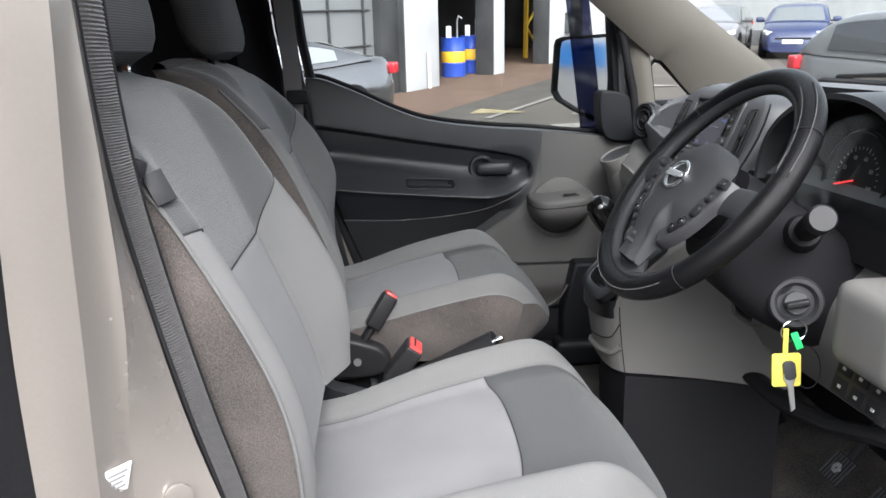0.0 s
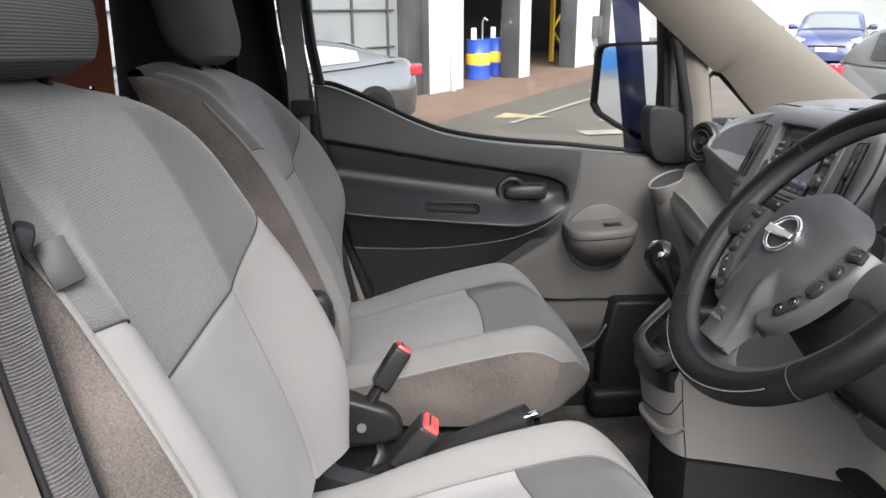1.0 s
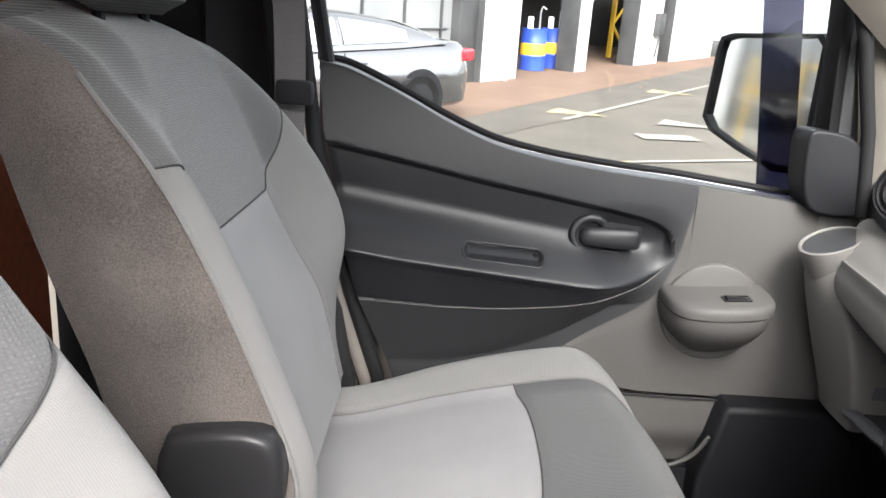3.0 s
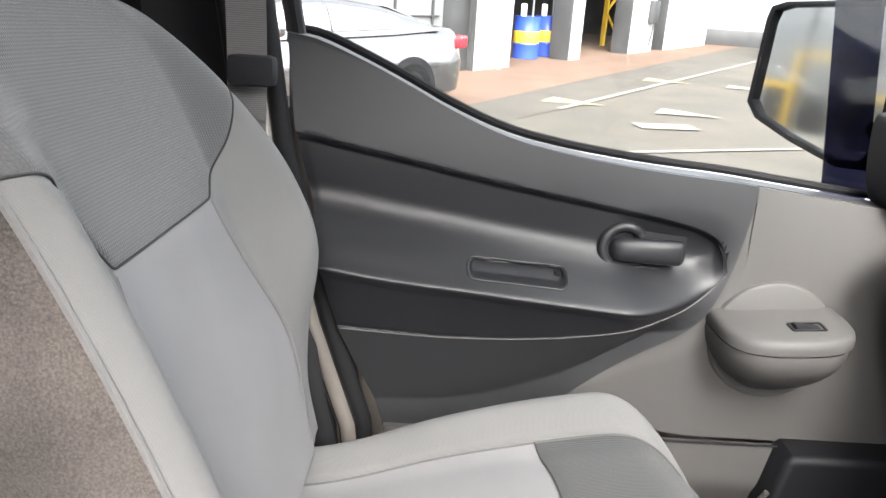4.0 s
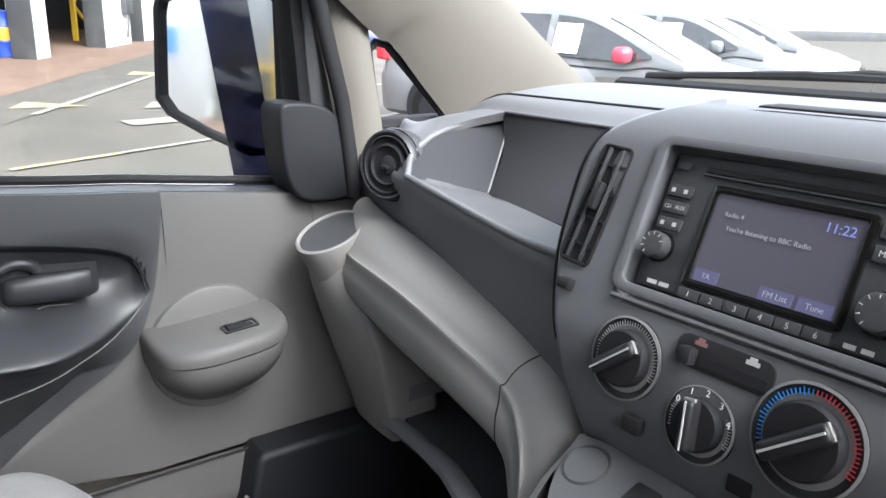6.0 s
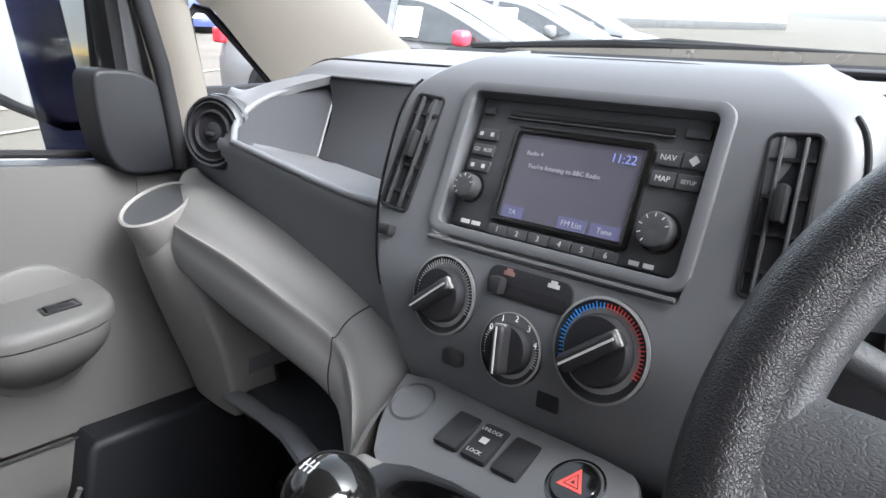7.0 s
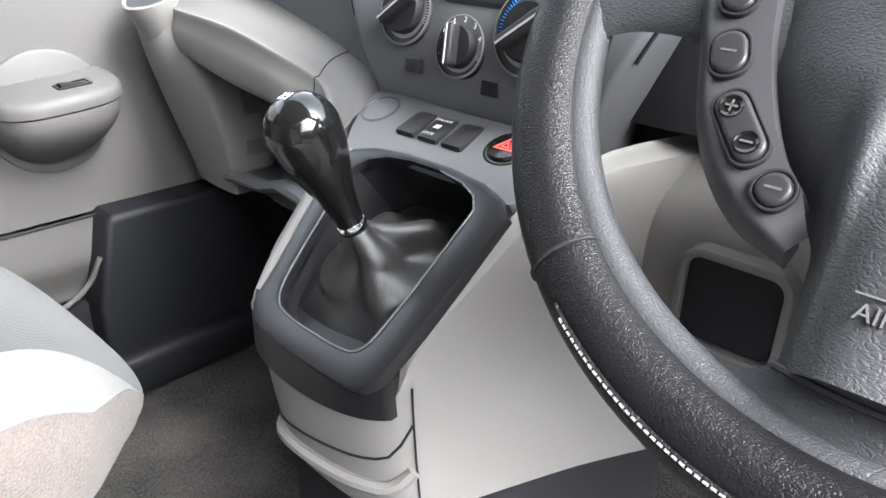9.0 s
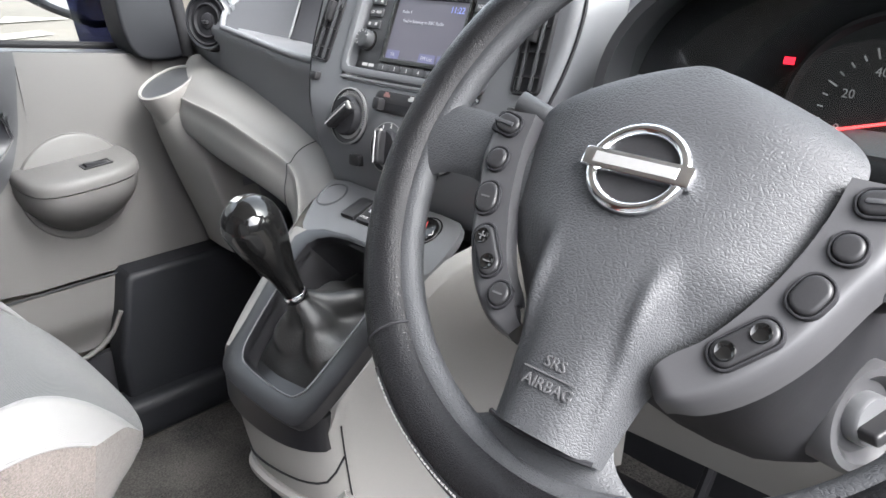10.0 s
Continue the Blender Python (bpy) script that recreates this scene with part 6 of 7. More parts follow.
# ---- pillars, glass, roof ----
ap = thing("a_pillar_trim", "beige windscreen pillar trim round a quarter window", "pillar", base=(1.0, 0.7, 0.85), kind="structure")


LE = [V(1.045, 0.705, 0.815), V(0.975, 0.697, 0.885), V(0.918, 0.690, 0.944), V(0.890, 0.688, 0.957), V(0.80, 0.685, 1.03), V(0.40, 0.65, 1.36)]
RE = [V(1.275, 0.655, 0.880), V(1.20, 0.65, 0.93), V(1.10, 0.645, 1.0), V(1.0, 0.64, 1.07), V(0.88, 0.63, 1.16), V(0.58, 0.60, 1.38)]
lec = [curve([(i / 5, p[k]) for i, p in enumerate(LE)]) for k in range(3)]
rec = [curve([(i / 5, p[k]) for i, p in enumerate(RE)]) for k in range(3)]


def screen_pillar(a, b):
    p, q = V(*(c(b) for c in lec)), V(*(c(b) for c in rec))
    return p.lerp(q, a) + V(-0.35, -0.75, 0.45) * (0.035 * math.sin(a * math.pi) ** 0.8)


UL = curve([(0.72, 0.856), (0.85, 0.846), (1.02, 0.812)])
UR = curve([(0.72, 0.912), (0.82, 0.906), (0.93, 0.889), (0.98, 0.882), (1.02, 0.87)])
for sgn in (1, -1):
    m = Matrix.Diagonal((1, sgn, 1, 1))
    for nm, bm in (("screen_pillar", slab(screen_pillar, 16, 40, 0.02)),
                   ("upright_pillar", slab(lambda a, b: V(lerp(UL(lerp(0.72, 1.02, b)), UR(lerp(0.72, 1.02, b)), a), lerp(0.735, 0.698, a) - 0.012 * math.sin(a * 3.14), lerp(0.72, 1.02, b)), 10, 24, 0.02))):
        bm.transform(m)
        part(nm, bm, M_PILLAR, ap, flip=sgn < 0)
    qw = tube([V(0.888, 0.705, 0.935), V(0.900, 0.705, 0.948), V(0.918, 0.705, 0.944), V(0.97, 0.708, 0.893), V(1.03, 0.712, 0.832), V(1.02, 0.712, 0.822), V(0.91, 0.712, 0.826), V(0.903, 0.708, 0.84)], 0.006, 8, closed=True)
    qw.transform(m)
    part("quarter_window_seal", qw, M_RUBBER, ap)

part("upright_seal", tube([V(0.858, 0.700, 0.735), V(0.850, 0.700, 0.81), V(0.842, 0.700, 0.870), V(0.826, 0.700, 0.935), V(0.809, 0.700, 1.01), V(0.772, 0.700, 1.11), V(0.70, 0.695, 1.22)], 0.011, 10), M_RUBBER, ap, "black door seal")

M_HEAD = mat("pale_headliner", (0.66, 0.64, 0.60), 0.9)
roof = part("ceiling", slab(lambda a, b: V(lerp(-0.55, 0.62, a), lerp(-0.66, 0.66, b), 1.45 + 0.03 * math.cos((b - 0.5) * 2.6)), 12, 12, 0.03), M_HEAD)
tagged(roof, "beige van headliner", "ceiling", kind="structure")
scr_w = part("windscreen", slab(lambda a, b: V(lerp(1.30, 0.60, b) + 0.06 * math.cos((a - 0.5) * 2.6), lerp(-0.66, 0.66, a), lerp(0.88, 1.44, b)), 20, 12, 0.005), M_PANE)
scr_w.visible_shadow = False
tagged(scr_w, "clear curved van windscreen", "windscreen", kind="structure")
sc_fr = part("screen_surround", tube([V(1.36, y, 0.872) for y in np.linspace(-0.66, 0.66, 9)], 0.02, 8), M_BLACK)
tagged(sc_fr, "black windscreen lower surround", "trim", kind="structure")

wip = thing("windscreen_wiper", "black wiper arms resting at the foot of the windscreen", "wiper", base=(1.45, 0.2, 0.86))
part("arm", tube([V(1.42, 0.55, 0.885), V(1.47, 0.30, 0.905), V(1.46, 0.02, 0.895), V(1.42, -0.18, 0.885)], lambda t: 0.012 - 0.005 * t, 8), M_BLACK, wip)
part("blade", tube([V(1.38, 0.62, 0.893), V(1.41, 0.36, 0.905), V(1.40, 0.10, 0.902), V(1.38, -0.20, 0.893)], 0.008, 8), M_BLACK, wip)
part("second_arm", tube([V(1.42, -0.10, 0.885), V(1.44, -0.35, 0.895), V(1.42, -0.62, 0.89)], 0.010, 8), M_BLACK, wip)

# van nose, seen over the dashboard
nose = part("bonnet", slab(lambda a, b: V(lerp(1.38, 1.95, b), lerp(-0.74, 0.74, a) * (1 - 0.1 * b), 0.865 - 0.16 * b ** 1.5 + 0.02 * math.cos((a - 0.5) * 3)), 20, 12, 0.02), M_BEIGE)
tagged(nose, "champagne van bonnet", "bonnet", kind="structure")
for y in (0.80, -0.80):
    wg = part("wing", slab(lambda a, b, y=y: V(lerp(0.93, 1.95, a), y - (0.06 * a * a) * (1 if y > 0 else -1), lerp(0.02, 0.82 - 0.10 * a, b)), 14, 8, 0.02), M_BEIGE)
    tagged(wg, "champagne painted front wing", "wing", kind="structure")
fr = part("front_panel", slab(lambda a, b: V(1.93, lerp(-0.72, 0.72, a), lerp(0.0, 0.70, b)), 6, 6, 0.02), M_BEIGE)
tagged(fr, "van front panel", "panel", kind="structure")

for y, x0 in ((0.735, -0.5), (-0.735, 0.86)):
    sl_ = part("sill", rbox(1.32 - x0, 0.03, 0.16, 0.01, pose((1.32 + x0) / 2, y, 0.06)), M_BLACK)
    tagged(sl_, "black plastic door sill", "sill", kind="structure")
    kp = part("kick_panel", rbox(0.46, 0.03, 0.72, 0.01, pose(1.10, y, 0.48)), M_BLACK)
    tagged(kp, "dark side trim beside the footwell", "trim", kind="structure")

# rear bulkhead: red-brown ply with a dark rail
bk = thing("bulkhead", "red-brown plywood bulkhead with black rail behind the seats", "bulkhead", base=(-0.5, 0, 0.1), kind="structure")
part("ply_panel", slab(lambda a, b: V(-0.50, lerp(-0.70, 0.70, a), lerp(0.09, 1.46, b)), 8, 8, 0.015), M_PLY, bk)
part("rail", rbox(0.03, 1.36, 0.085, 0.006, pose(-0.475, 0, 0.868)), M_BLACK, bk)
for y in (0.52, 0.0, -0.4):
    part("screw", lathe([(0.008, 0), (0.006, 0.004), (0.001, 0.005)], 14, axes((-0.484, y, 0.935), (0, 1, 0), (1, 0, 0))), M_CHROME, bk)
for s in (1, -1):
    part("side_lining", slab(lambda a, b, s=s: V(lerp(-0.5, -0.20, a), s * 0.72, lerp(0.09, 1.46, b)), 4, 8, 0.015), M_BLACK, bk)

cf = part("door_corner_trim", rbox(0.13, 0.05, 0.10, 0.012, pose(0.865, 0.745, 0.690)), M_DOORL)
tagged(cf, "grey plastic trim where door and dashboard meet", "trim", kind="structure")

# door mirror
mir = thing("door_mirror", "black van door mirror reflecting the yard", "mirror", base=(0.80, 0.85, 0.72))
part("foot", prism(soft([(0.785, 0.731), (0.862, 0.731), (0.864, 0.775), (0.858, 0.815), (0.840, 0.848), (0.812, 0.866), (0.780, 0.871), (0.752, 0.871), (0.748, 0.850), (0.752, 0.790), (0.762, 0.752)], 2), 0.062, Matrix(((1, 0, 0, 0), (0, 0, -1, 0.762), (0, 1, 0, 0), (0, 0, 0, 1))), 0.006, 3), M_POCKET, mir, "satin black mirror foot")
part("arm", tube([V(0.83, 0.74, 0.78), V(0.83, 0.84, 0.82), V(0.83, 0.95, 0.85)], 0.016, 12), M_BLACK, mir)
MM = axes((0.775, 0.985, 0.915), (0.5, -0.86, 0), (-0.86, -0.5, 0.02))
mo = [(1.25 * x, y) for x, y in [(-0.085, 0.075), (-0.080, 0.093), (-0.06, 0.100), (0.09, 0.104), (0.10, 0.09), (0.10, -0.10), (0.085, -0.135), (0.05, -0.138), (-0.02, -0.112), (-0.075, -0.085), (-0.092, -0.06)]]
part("housing", frame_ring([(x * 1.06, y * 1.06) for x, y in mo], [(x * 0.97, y * 0.97) for x, y in mo], 0.02, MM, 0.004), M_BLACK, mir)
part("shell", prism([(x * 1.05, y * 1.05) for x, y in mo], 0.07, MM @ pose(0, 0, -0.072), 0.0), M_BLACK, mir)
part("mirror_glass", prism([(x * 0.975, y * 0.975) for x, y in mo], 0.004, MM @ pose(0, 0, 0.004)), M_MIRROR, mir, "silvered mirror glass", smooth=False)

# driver side pillar, beside the open door
dp = thing("driver_b_pillar", "champagne painted door pillar beside the driver seat", "pillar", base=(-0.15, -0.75, 0.1), kind="structure")


ZS = (0.05, 0.50, 0.62, 0.76, 0.88, 1.05, 1.46)
EDGE_A = [(z, x) for z, x in zip(ZS, (-0.150, -0.155, -0.157, -0.156, -0.150, -0.146, -0.14))]
EDGE_B = [(z, x) for z, x in zip(ZS, (-0.12, -0.118, -0.117, -0.112, -0.108, -0.098, -0.09))]
EDGE_C = [(z, x) for z, x in zip(ZS, (-0.10, -0.103, -0.102, -0.090, -0.091, -0.097, -0.10))]
EDGE_D = [(z, x) for z, x in zip(ZS, (0.12, -0.022, -0.057, -0.086, -0.105, -0.114, -0.12))]


def ribbon(e0, y0, e1, y1, bow, thick=0.012):
    c0, c1 = curve(e0), curve(e1)
    return slab(lambda a, b: V(lerp(c0(lerp(0.05, 1.46, b)), c1(lerp(0.05, 1.46, b)), a), lerp(y0, y1, a) - bow * math.sin(a * math.pi), lerp(0.05, 1.46, b)), 10, 40, thick)


part("outer_face", ribbon([(0.05, -0.75), (1.46, -0.75)], -0.86, [(z, x - 0.022) for z, x in EDGE_A], -0.845, 0.006), M_BEIGE, dp)
part("gap_seal", ribbon([(z, x - 0.024) for z, x in EDGE_A], -0.835, EDGE_A, -0.80, 0.0), M_RUBBER, dp)
part("jamb_face", ribbon(EDGE_A, -0.802, EDGE_B, -0.775, 0.005), M_BEIGE, dp)
part("jamb_channel", ribbon(EDGE_B, -0.775, EDGE_C, -0.735, -0.006), M_BEIGE, dp)
part("jamb_lip", ribbon(EDGE_C, -0.735, EDGE_D, -0.68, 0.004), M_BEIGE, dp)
part("plug", lathe([(0.014, 0.0), (0.014, 0.003), (0.011, 0.004), (0.001, 0.003)], 24, axes((-0.07, -0.712, 0.575), (0.7, 0.7, 0), (0.45, -0.9, 0))), M_BEIGE, dp)
part("data_label", rbox(0.03, 0.002, 0.045, 0.001, axes((-0.112, -0.752, 0.612), (0.5, 0.85, 0), (0.25, 0, 1))), M_WHITE, dp, "white printed label")
for k in range(7):
    part("text_bar", rbox(0.022 - 0.004 * (k % 3), 0.003, 0.0022, 0, axes((-0.112, -0.752, 0.612), (0.5, 0.85, 0), (0.25, 0, 1)) @ pose(-0.001, 0, 0.016 - 0.0052 * k)), M_GREYPRINT, dp)

# seat belts
def belt(name, label, pts, w=0.047, face=(1, 0.2, 0)):
    b = thing(name, label, "seat belt", base=pts[0])
    P = [Vector(p) for p in pts]
    n = len(P)
    cx, cy_, cz = (curve([(i / (n - 1), p[k]) for i, p in enumerate(P)]) for k in range(3))
    wd = Vector(face).cross(V(0, 0, 1)).normalized()

    def Q(a, t):
        return V(cx(t), cy_(t), cz(t)) + wd * w * (a - 0.5)
    part("webbing", slab(Q, 8, 120, 0.0016), M_WEB, b)
    return b


# ribbed textile seal along the pillar's inner edge
M_SEAL = mat("ribbed_textile_seal", (0.046, 0.043, 0.043), 0.95, bump=0.5, scale=900, vary=0.25, sheen=0.2)
seal = thing("door_seal", "dark grey ribbed textile door seal on the pillar edge", "door seal", base=(0.0, -0.65, 0.25))
SEALP = [(-0.112, -0.662, 1.35), (-0.106, -0.662, 1.05), (-0.098, -0.660, 0.90), (-0.080, -0.658, 0.78), (-0.052, -0.655, 0.64), (-0.026, -0.652, 0.53), (0.0, -0.65, 0.40), (0.02, -0.645, 0.25)]
sealc = [curve([(i / 7, p[k]) for i, p in enumerate(SEALP)]) for k in range(3)]
sealf = V(1, -0.25, 0).normalized()
sealw = sealf.cross(V(0, 0, 1)).normalized()


def seal_cover(a, t):
    u = 2 * a - 1
    tt = t + 0.0006 * math.sin(t * 71 + a * 2)
    fold = 0.0010 * math.cos(2 * math.pi * 330 * tt) * (1 - u ** 6)
    return V(*(c(t) for c in sealc)) + sealw * 0.040 * (a - 0.5) + sealf * (0.006 * math.sqrt(max(0, 1 - u * u)) + fold - 0.004)


part("ribbed_cover", slab(seal_cover, 8, 1980, 0.002), M_SEAL, seal, "closely ribbed dark grey textile cover")
part("seal_bead", tube([V(*(c(t) for c in sealc)) + sealw * -0.0205 - sealf * 0.003 for t in np.linspace(0, 1, 80)], 0.0025, 8), M_RUBBER, seal, "black rubber bead")
part("seal_edge", tube([V(*(c(t) for c in sealc)) + sealw * 0.0205 - sealf * 0.003 for t in np.linspace(0, 1, 80)], 0.0025, 8), M_RUBBER, seal)
tg = thing("belt_tongue", "black plastic belt tongue on the driver belt", "seat belt tongue", base=(-0.108, -0.62, 0.88))
part("body", rbox(0.014, 0.034, 0.018, 0.005, axes((-0.10, -0.615, 0.885), (1, 0.5, 0), (0.3, 0.2, 1))), M_BLACK, tg)
part("blade", rbox(0.022, 0.003, 0.035, 0.001, axes((-0.085, -0.60, 0.862), (1, 0.5, 0), (-0.5, 0.2, 1))), M_SATIN, tg)
pb = belt("passenger_seat_belt", "dark passenger seat belt on the far pillar", [(-0.10, 0.655, 1.35), (-0.085, 0.648, 1.10), (-0.075, 0.640, 0.90), (-0.085, 0.645, 0.60), (-0.10, 0.65, 0.20)], 0.046, (0.3, -1, 0))
part("guide", rbox(0.055, 0.03, 0.035, 0.008, pose(-0.062, 0.612, 0.885)), M_BLACK, pb)
part("anchor_cover", rbox(0.05, 0.025, 0.10, 0.01, pose(-0.09, 0.65, 1.30)), M_SATIN, pb)

# ---- outside ----
def mnoise(name, c1, c2, scale, rough=0.9, bump=0.3, fine=120):
    m = bpy.data.materials.new(name)
    m.use_nodes = True
    t = m.node_tree
    b = t.nodes["Principled BSDF"]
    co = t.nodes.new("ShaderNodeTexCoord")
    n1, n2 = t.nodes.new("ShaderNodeTexNoise"), t.nodes.new("ShaderNodeTexNoise")
    n1.inputs["Scale"].default_value, n1.inputs["Detail"].default_value = scale, 8
    n2.inputs["Scale"].default_value = fine
    r = t.nodes.new("ShaderNodeValToRGB")
    r.color_ramp.elements[0].position, r.color_ramp.elements[1].position = 0.35, 0.68
    r.color_ramp.elements[0].color, r.color_ramp.elements[1].color = (*c1, 1), (*c2, 1)
    for n in (n1, n2):
        t.links.new(co.outputs["Object"], n.inputs["Vector"])
    t.links.new(n1.outputs["Fac"], r.inputs[0])
    t.links.new(r.outputs[0], b.inputs["Base Color"])
    bp = t.nodes.new("ShaderNodeBump")
    bp.inputs["Strength"].default_value, bp.inputs["Distance"].default_value = bump, 0.01
    t.links.new(n2.outputs["Fac"], bp.inputs["Height"])
    t.links.new(bp.outputs[0], b.inputs["Normal"])
    b.inputs["Roughness"].default_value = rough
    return m


M_TARMAC = mnoise("pale_worn_tarmac", (0.037, 0.033, 0.026), (0.057, 0.049, 0.039), 0.8)
M_DARKTAR = mnoise("dark_tarmac_band", (0.033, 0.029, 0.023), (0.050, 0.043, 0.035), 1.5)
M_APRON = mnoise("red_painted_concrete", (0.072, 0.041, 0.026), (0.098, 0.058, 0.038), 1.2)
M_WALLW = mnoise("white_painted_wall", (0.392, 0.392, 0.399), (0.462, 0.462, 0.469), 1.5, 0.7, 0.1)
M_WALLG = mnoise("grey_sheet_wall", (0.174, 0.179, 0.184), (0.214, 0.220, 0.224), 0.8, 0.6, 0.1)
M_WALLD = mnoise("dark_grey_cladding", (0.028, 0.029, 0.031), (0.045, 0.046, 0.048), 2.0, 0.5, 0.1)
# dark base colour carries the shade inside the open bays
M_BAYDARK = mnoise("shade_toned_workshop_wall", (0.05, 0.05, 0.055), (0.09, 0.09, 0.09), 0.7, 0.8)
M_PAINTY = mnoise("faded_yellow_road_paint", (0.170, 0.140, 0.072), (0.221, 0.187, 0.106), 6.0)
M_PAINTW = mnoise("white_road_paint", (0.122, 0.116, 0.102), (0.170, 0.163, 0.146), 6.0)
M_DBLUE = mat("blue_drum_paint", (0.02, 0.06, 0.36), 0.4)
M_DYEL = mat("yellow_drum_band", (0.72, 0.42, 0.03), 0.45)
M_STEELY = mat("yellow_steel", (0.60, 0.38, 0.03), 0.5)
SLOPE = math.degrees(math.atan(GRADE))
OUT = pose(0, 0, GROUND, SLOPE, 0, 0)


def sheet(name, poly, z, material, label, kind="structure", cat=""):
    bm = bmesh.new()
    f = bm.faces.new([bm.verts.new((x, y, z)) for x, y in poly])
    bm.normal_update()
    if f.normal.z < 0:
        bmesh.ops.reverse_faces(bm, faces=[f])
    bm.transform(OUT)
    return tagged(part(name, bm, material, smooth=False), label, cat or name, kind=kind)


ground = part("ground", slab(lambda a, b: OUT @ V(lerp(-220, 220, a), lerp(-220, 220, b), 0), 8, 8, 0.3), M_TARMAC, smooth=False)
tagged(ground, "pale worn tarmac yard", "ground", kind="structure")
FD = V(0.545, 0.838, 0).normalized()
FN = V(-FD.y, FD.x, 0)


def along(d, off=0.0):
    p = V(0.70, 13.75, 0) + FD * d + FN * off
    return (p.x, p.y)


sheet("apron", [along(-12, -2.6), along(17.0, -0.8), along(17.0, 14), along(-12, 14)], 0.012, M_APRON, "red-brown painted forecourt concrete", cat="pavement")
sheet("road_band", [along(-12, -3.15), along(18, -2.65), along(17.0, -0.8), along(-12, -2.6)], 0.008, M_DARKTAR, "darker tarmac strip along the forecourt", cat="road")


def marking(cx, cy, dx, dy, w, mt, label):
    d = V(dx, dy, 0)
    s = V(-d.y, d.x, 0).normalized() * w / 2
    c = V(cx, cy, 0)
    sheet("road_marking", [tuple((c - d / 2 - s)[:2]), tuple((c + d / 2 - s)[:2]), tuple((c + d / 2 + s)[:2]), tuple((c - d / 2 + s)[:2])], 0.016, mt, label, kind="", cat="road marking")


def arrow(cx, cy, dx, dy, mt, label):
    d = V(dx, dy, 0)
    s = V(-d.y, d.x, 0) * 0.5
    c = V(cx, cy, 0)
    sheet("road_marking", [tuple(p[:2]) for p in (c - d * 0.2 - s, c + d * 1.2, c - d * 0.2 + s)], 0.017, mt, label, kind="", cat="road marking")


marking(3.35, 7.65, 2.7, 1.0, 0.08, M_PAINTW, "white painted bay line")
marking(1.55, 6.98, 0.95, 0.34, 0.08, M_PAINTY, "faded yellow painted bay line")
marking(6.2, 8.55, 2.2, 1.0, 0.10, M_PAINTW, "white painted bay line")
marking(7.2, 11.35, 2.6, 1.1, 0.10, M_PAINTW, "white painted bay line")
marking(5.71, 16.2, 8.0, 12.8, 0.10, M_PAINTW, "long thin white line along the yard")
marking(2.84, 8.85, 0.72, 0.1, 0.36, M_PAINTW, "pale patch of filled tarmac")
for x, y, mt in ((1.75, 10.58, M_PAINTY), (4.0, 14.1, M_PAINTY), (3.2, 10.1, M_PAINTW), (5.4, 13.7, M_PAINTW)):
    arrow(x, y, 0.55, -0.25, mt, "worn painted arrow head")

# garage
garage = thing("garage", "white-pillared garage with open dark workshop bays", "building", m=OUT @ Matrix.Translation((0, 0, 0)))


def block(name, d0, d1, o0, o1, z0, z1, mt, label=""):
    c = V(*along((d0 + d1) / 2, (o0 + o1) / 2), (z0 + z1) / 2)
    return part(name, rbox(abs(d1 - d0), abs(o1 - o0), z1 - z0, 0.02, axes(c, FD, (0, 0, 1))), mt, garage, label)


for d0, d1 in ((0.0, 1.34), (4.07, 4.68), (7.75, 9.56), (10.6, 15.0)):
    block("pillar", d0, d1, 0.0, 0.46, 0, 4.6, M_WALLW, "white painted pillar")
    block("cladding", d0 - 0.05, d0, 0.0, 0.47, 0, 4.6, M_WALLD, "dark cladding")
block("lintel", -14, 15.6, 0.02, 0.58, 3.9, 6.0, M_WALLG, "grey sheet fascia")
block("cladding", -0.62, -0.05, 0.12, 0.47, 0, 4.6, M_WALLD, "dark cladding")
block("roller_door", -9.5, -0.62, 0.3, 0.5, 0, 3.9, M_WALLG, "grey panelled door")
for k in range(6):
    block("door_rib", -9.5, -0.78, 0.26, 0.30, 0.62 * k + 0.3, 0.62 * k + 0.33, M_WALLD)
for k in range(9):
    block("door_stile", -9.4 + 1.05 * k, -9.36 + 1.05 * k, 0.25, 0.30, 0, 3.9, M_WALLD)
block("back_wall", -12, 16, 9.0, 9.2, 0, 5.0, M_BAYDARK, "workshop back wall coloured dark for the shade inside")
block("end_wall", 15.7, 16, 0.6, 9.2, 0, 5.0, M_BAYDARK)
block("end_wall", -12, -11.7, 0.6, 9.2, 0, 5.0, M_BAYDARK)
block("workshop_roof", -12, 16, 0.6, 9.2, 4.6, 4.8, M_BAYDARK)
block("meter_box", 8.95, 9.42, -0.15, 0.0, 0.78, 1.36, M_WALLD, "grey box on the pillar")
part("hose", tube([V(*along(9.2, -0.1), 0.8), V(*along(9.12, -0.1), 0.5), V(*along(9.05, -0.08), 0.2)], 0.025, 8), M_WALLD, garage)
part("downpipe", tube([V(*along(0.80, -0.06), 0.0), V(*along(0.80, -0.06), 0.72)], 0.045, 10), M_WALLW, garage)

lift = thing("yellow_lift_frame", "yellow steel lattice frame inside the garage", "frame", m=OUT)
for d in (9.94, 10.98):
    part("post", rbox(0.12, 0.12, 3.6, 0.01, axes(V(*along(d, 1.6), 1.8), FD, (0.02 * (d - 9.8), 0, 1))), M_STEELY, lift)
for k in range(5):
    z0, s = 0.3 + 0.65 * k, 1 if k % 2 else -1
    a, b = V(*along(9.94, 1.6), z0), V(*along(10.98, 1.6), z0 + 0.65)
    if s < 0:
        a.z, b.z = b.z, a.z
    part("brace", tube([a, b], 0.045, 6), M_STEELY, lift)


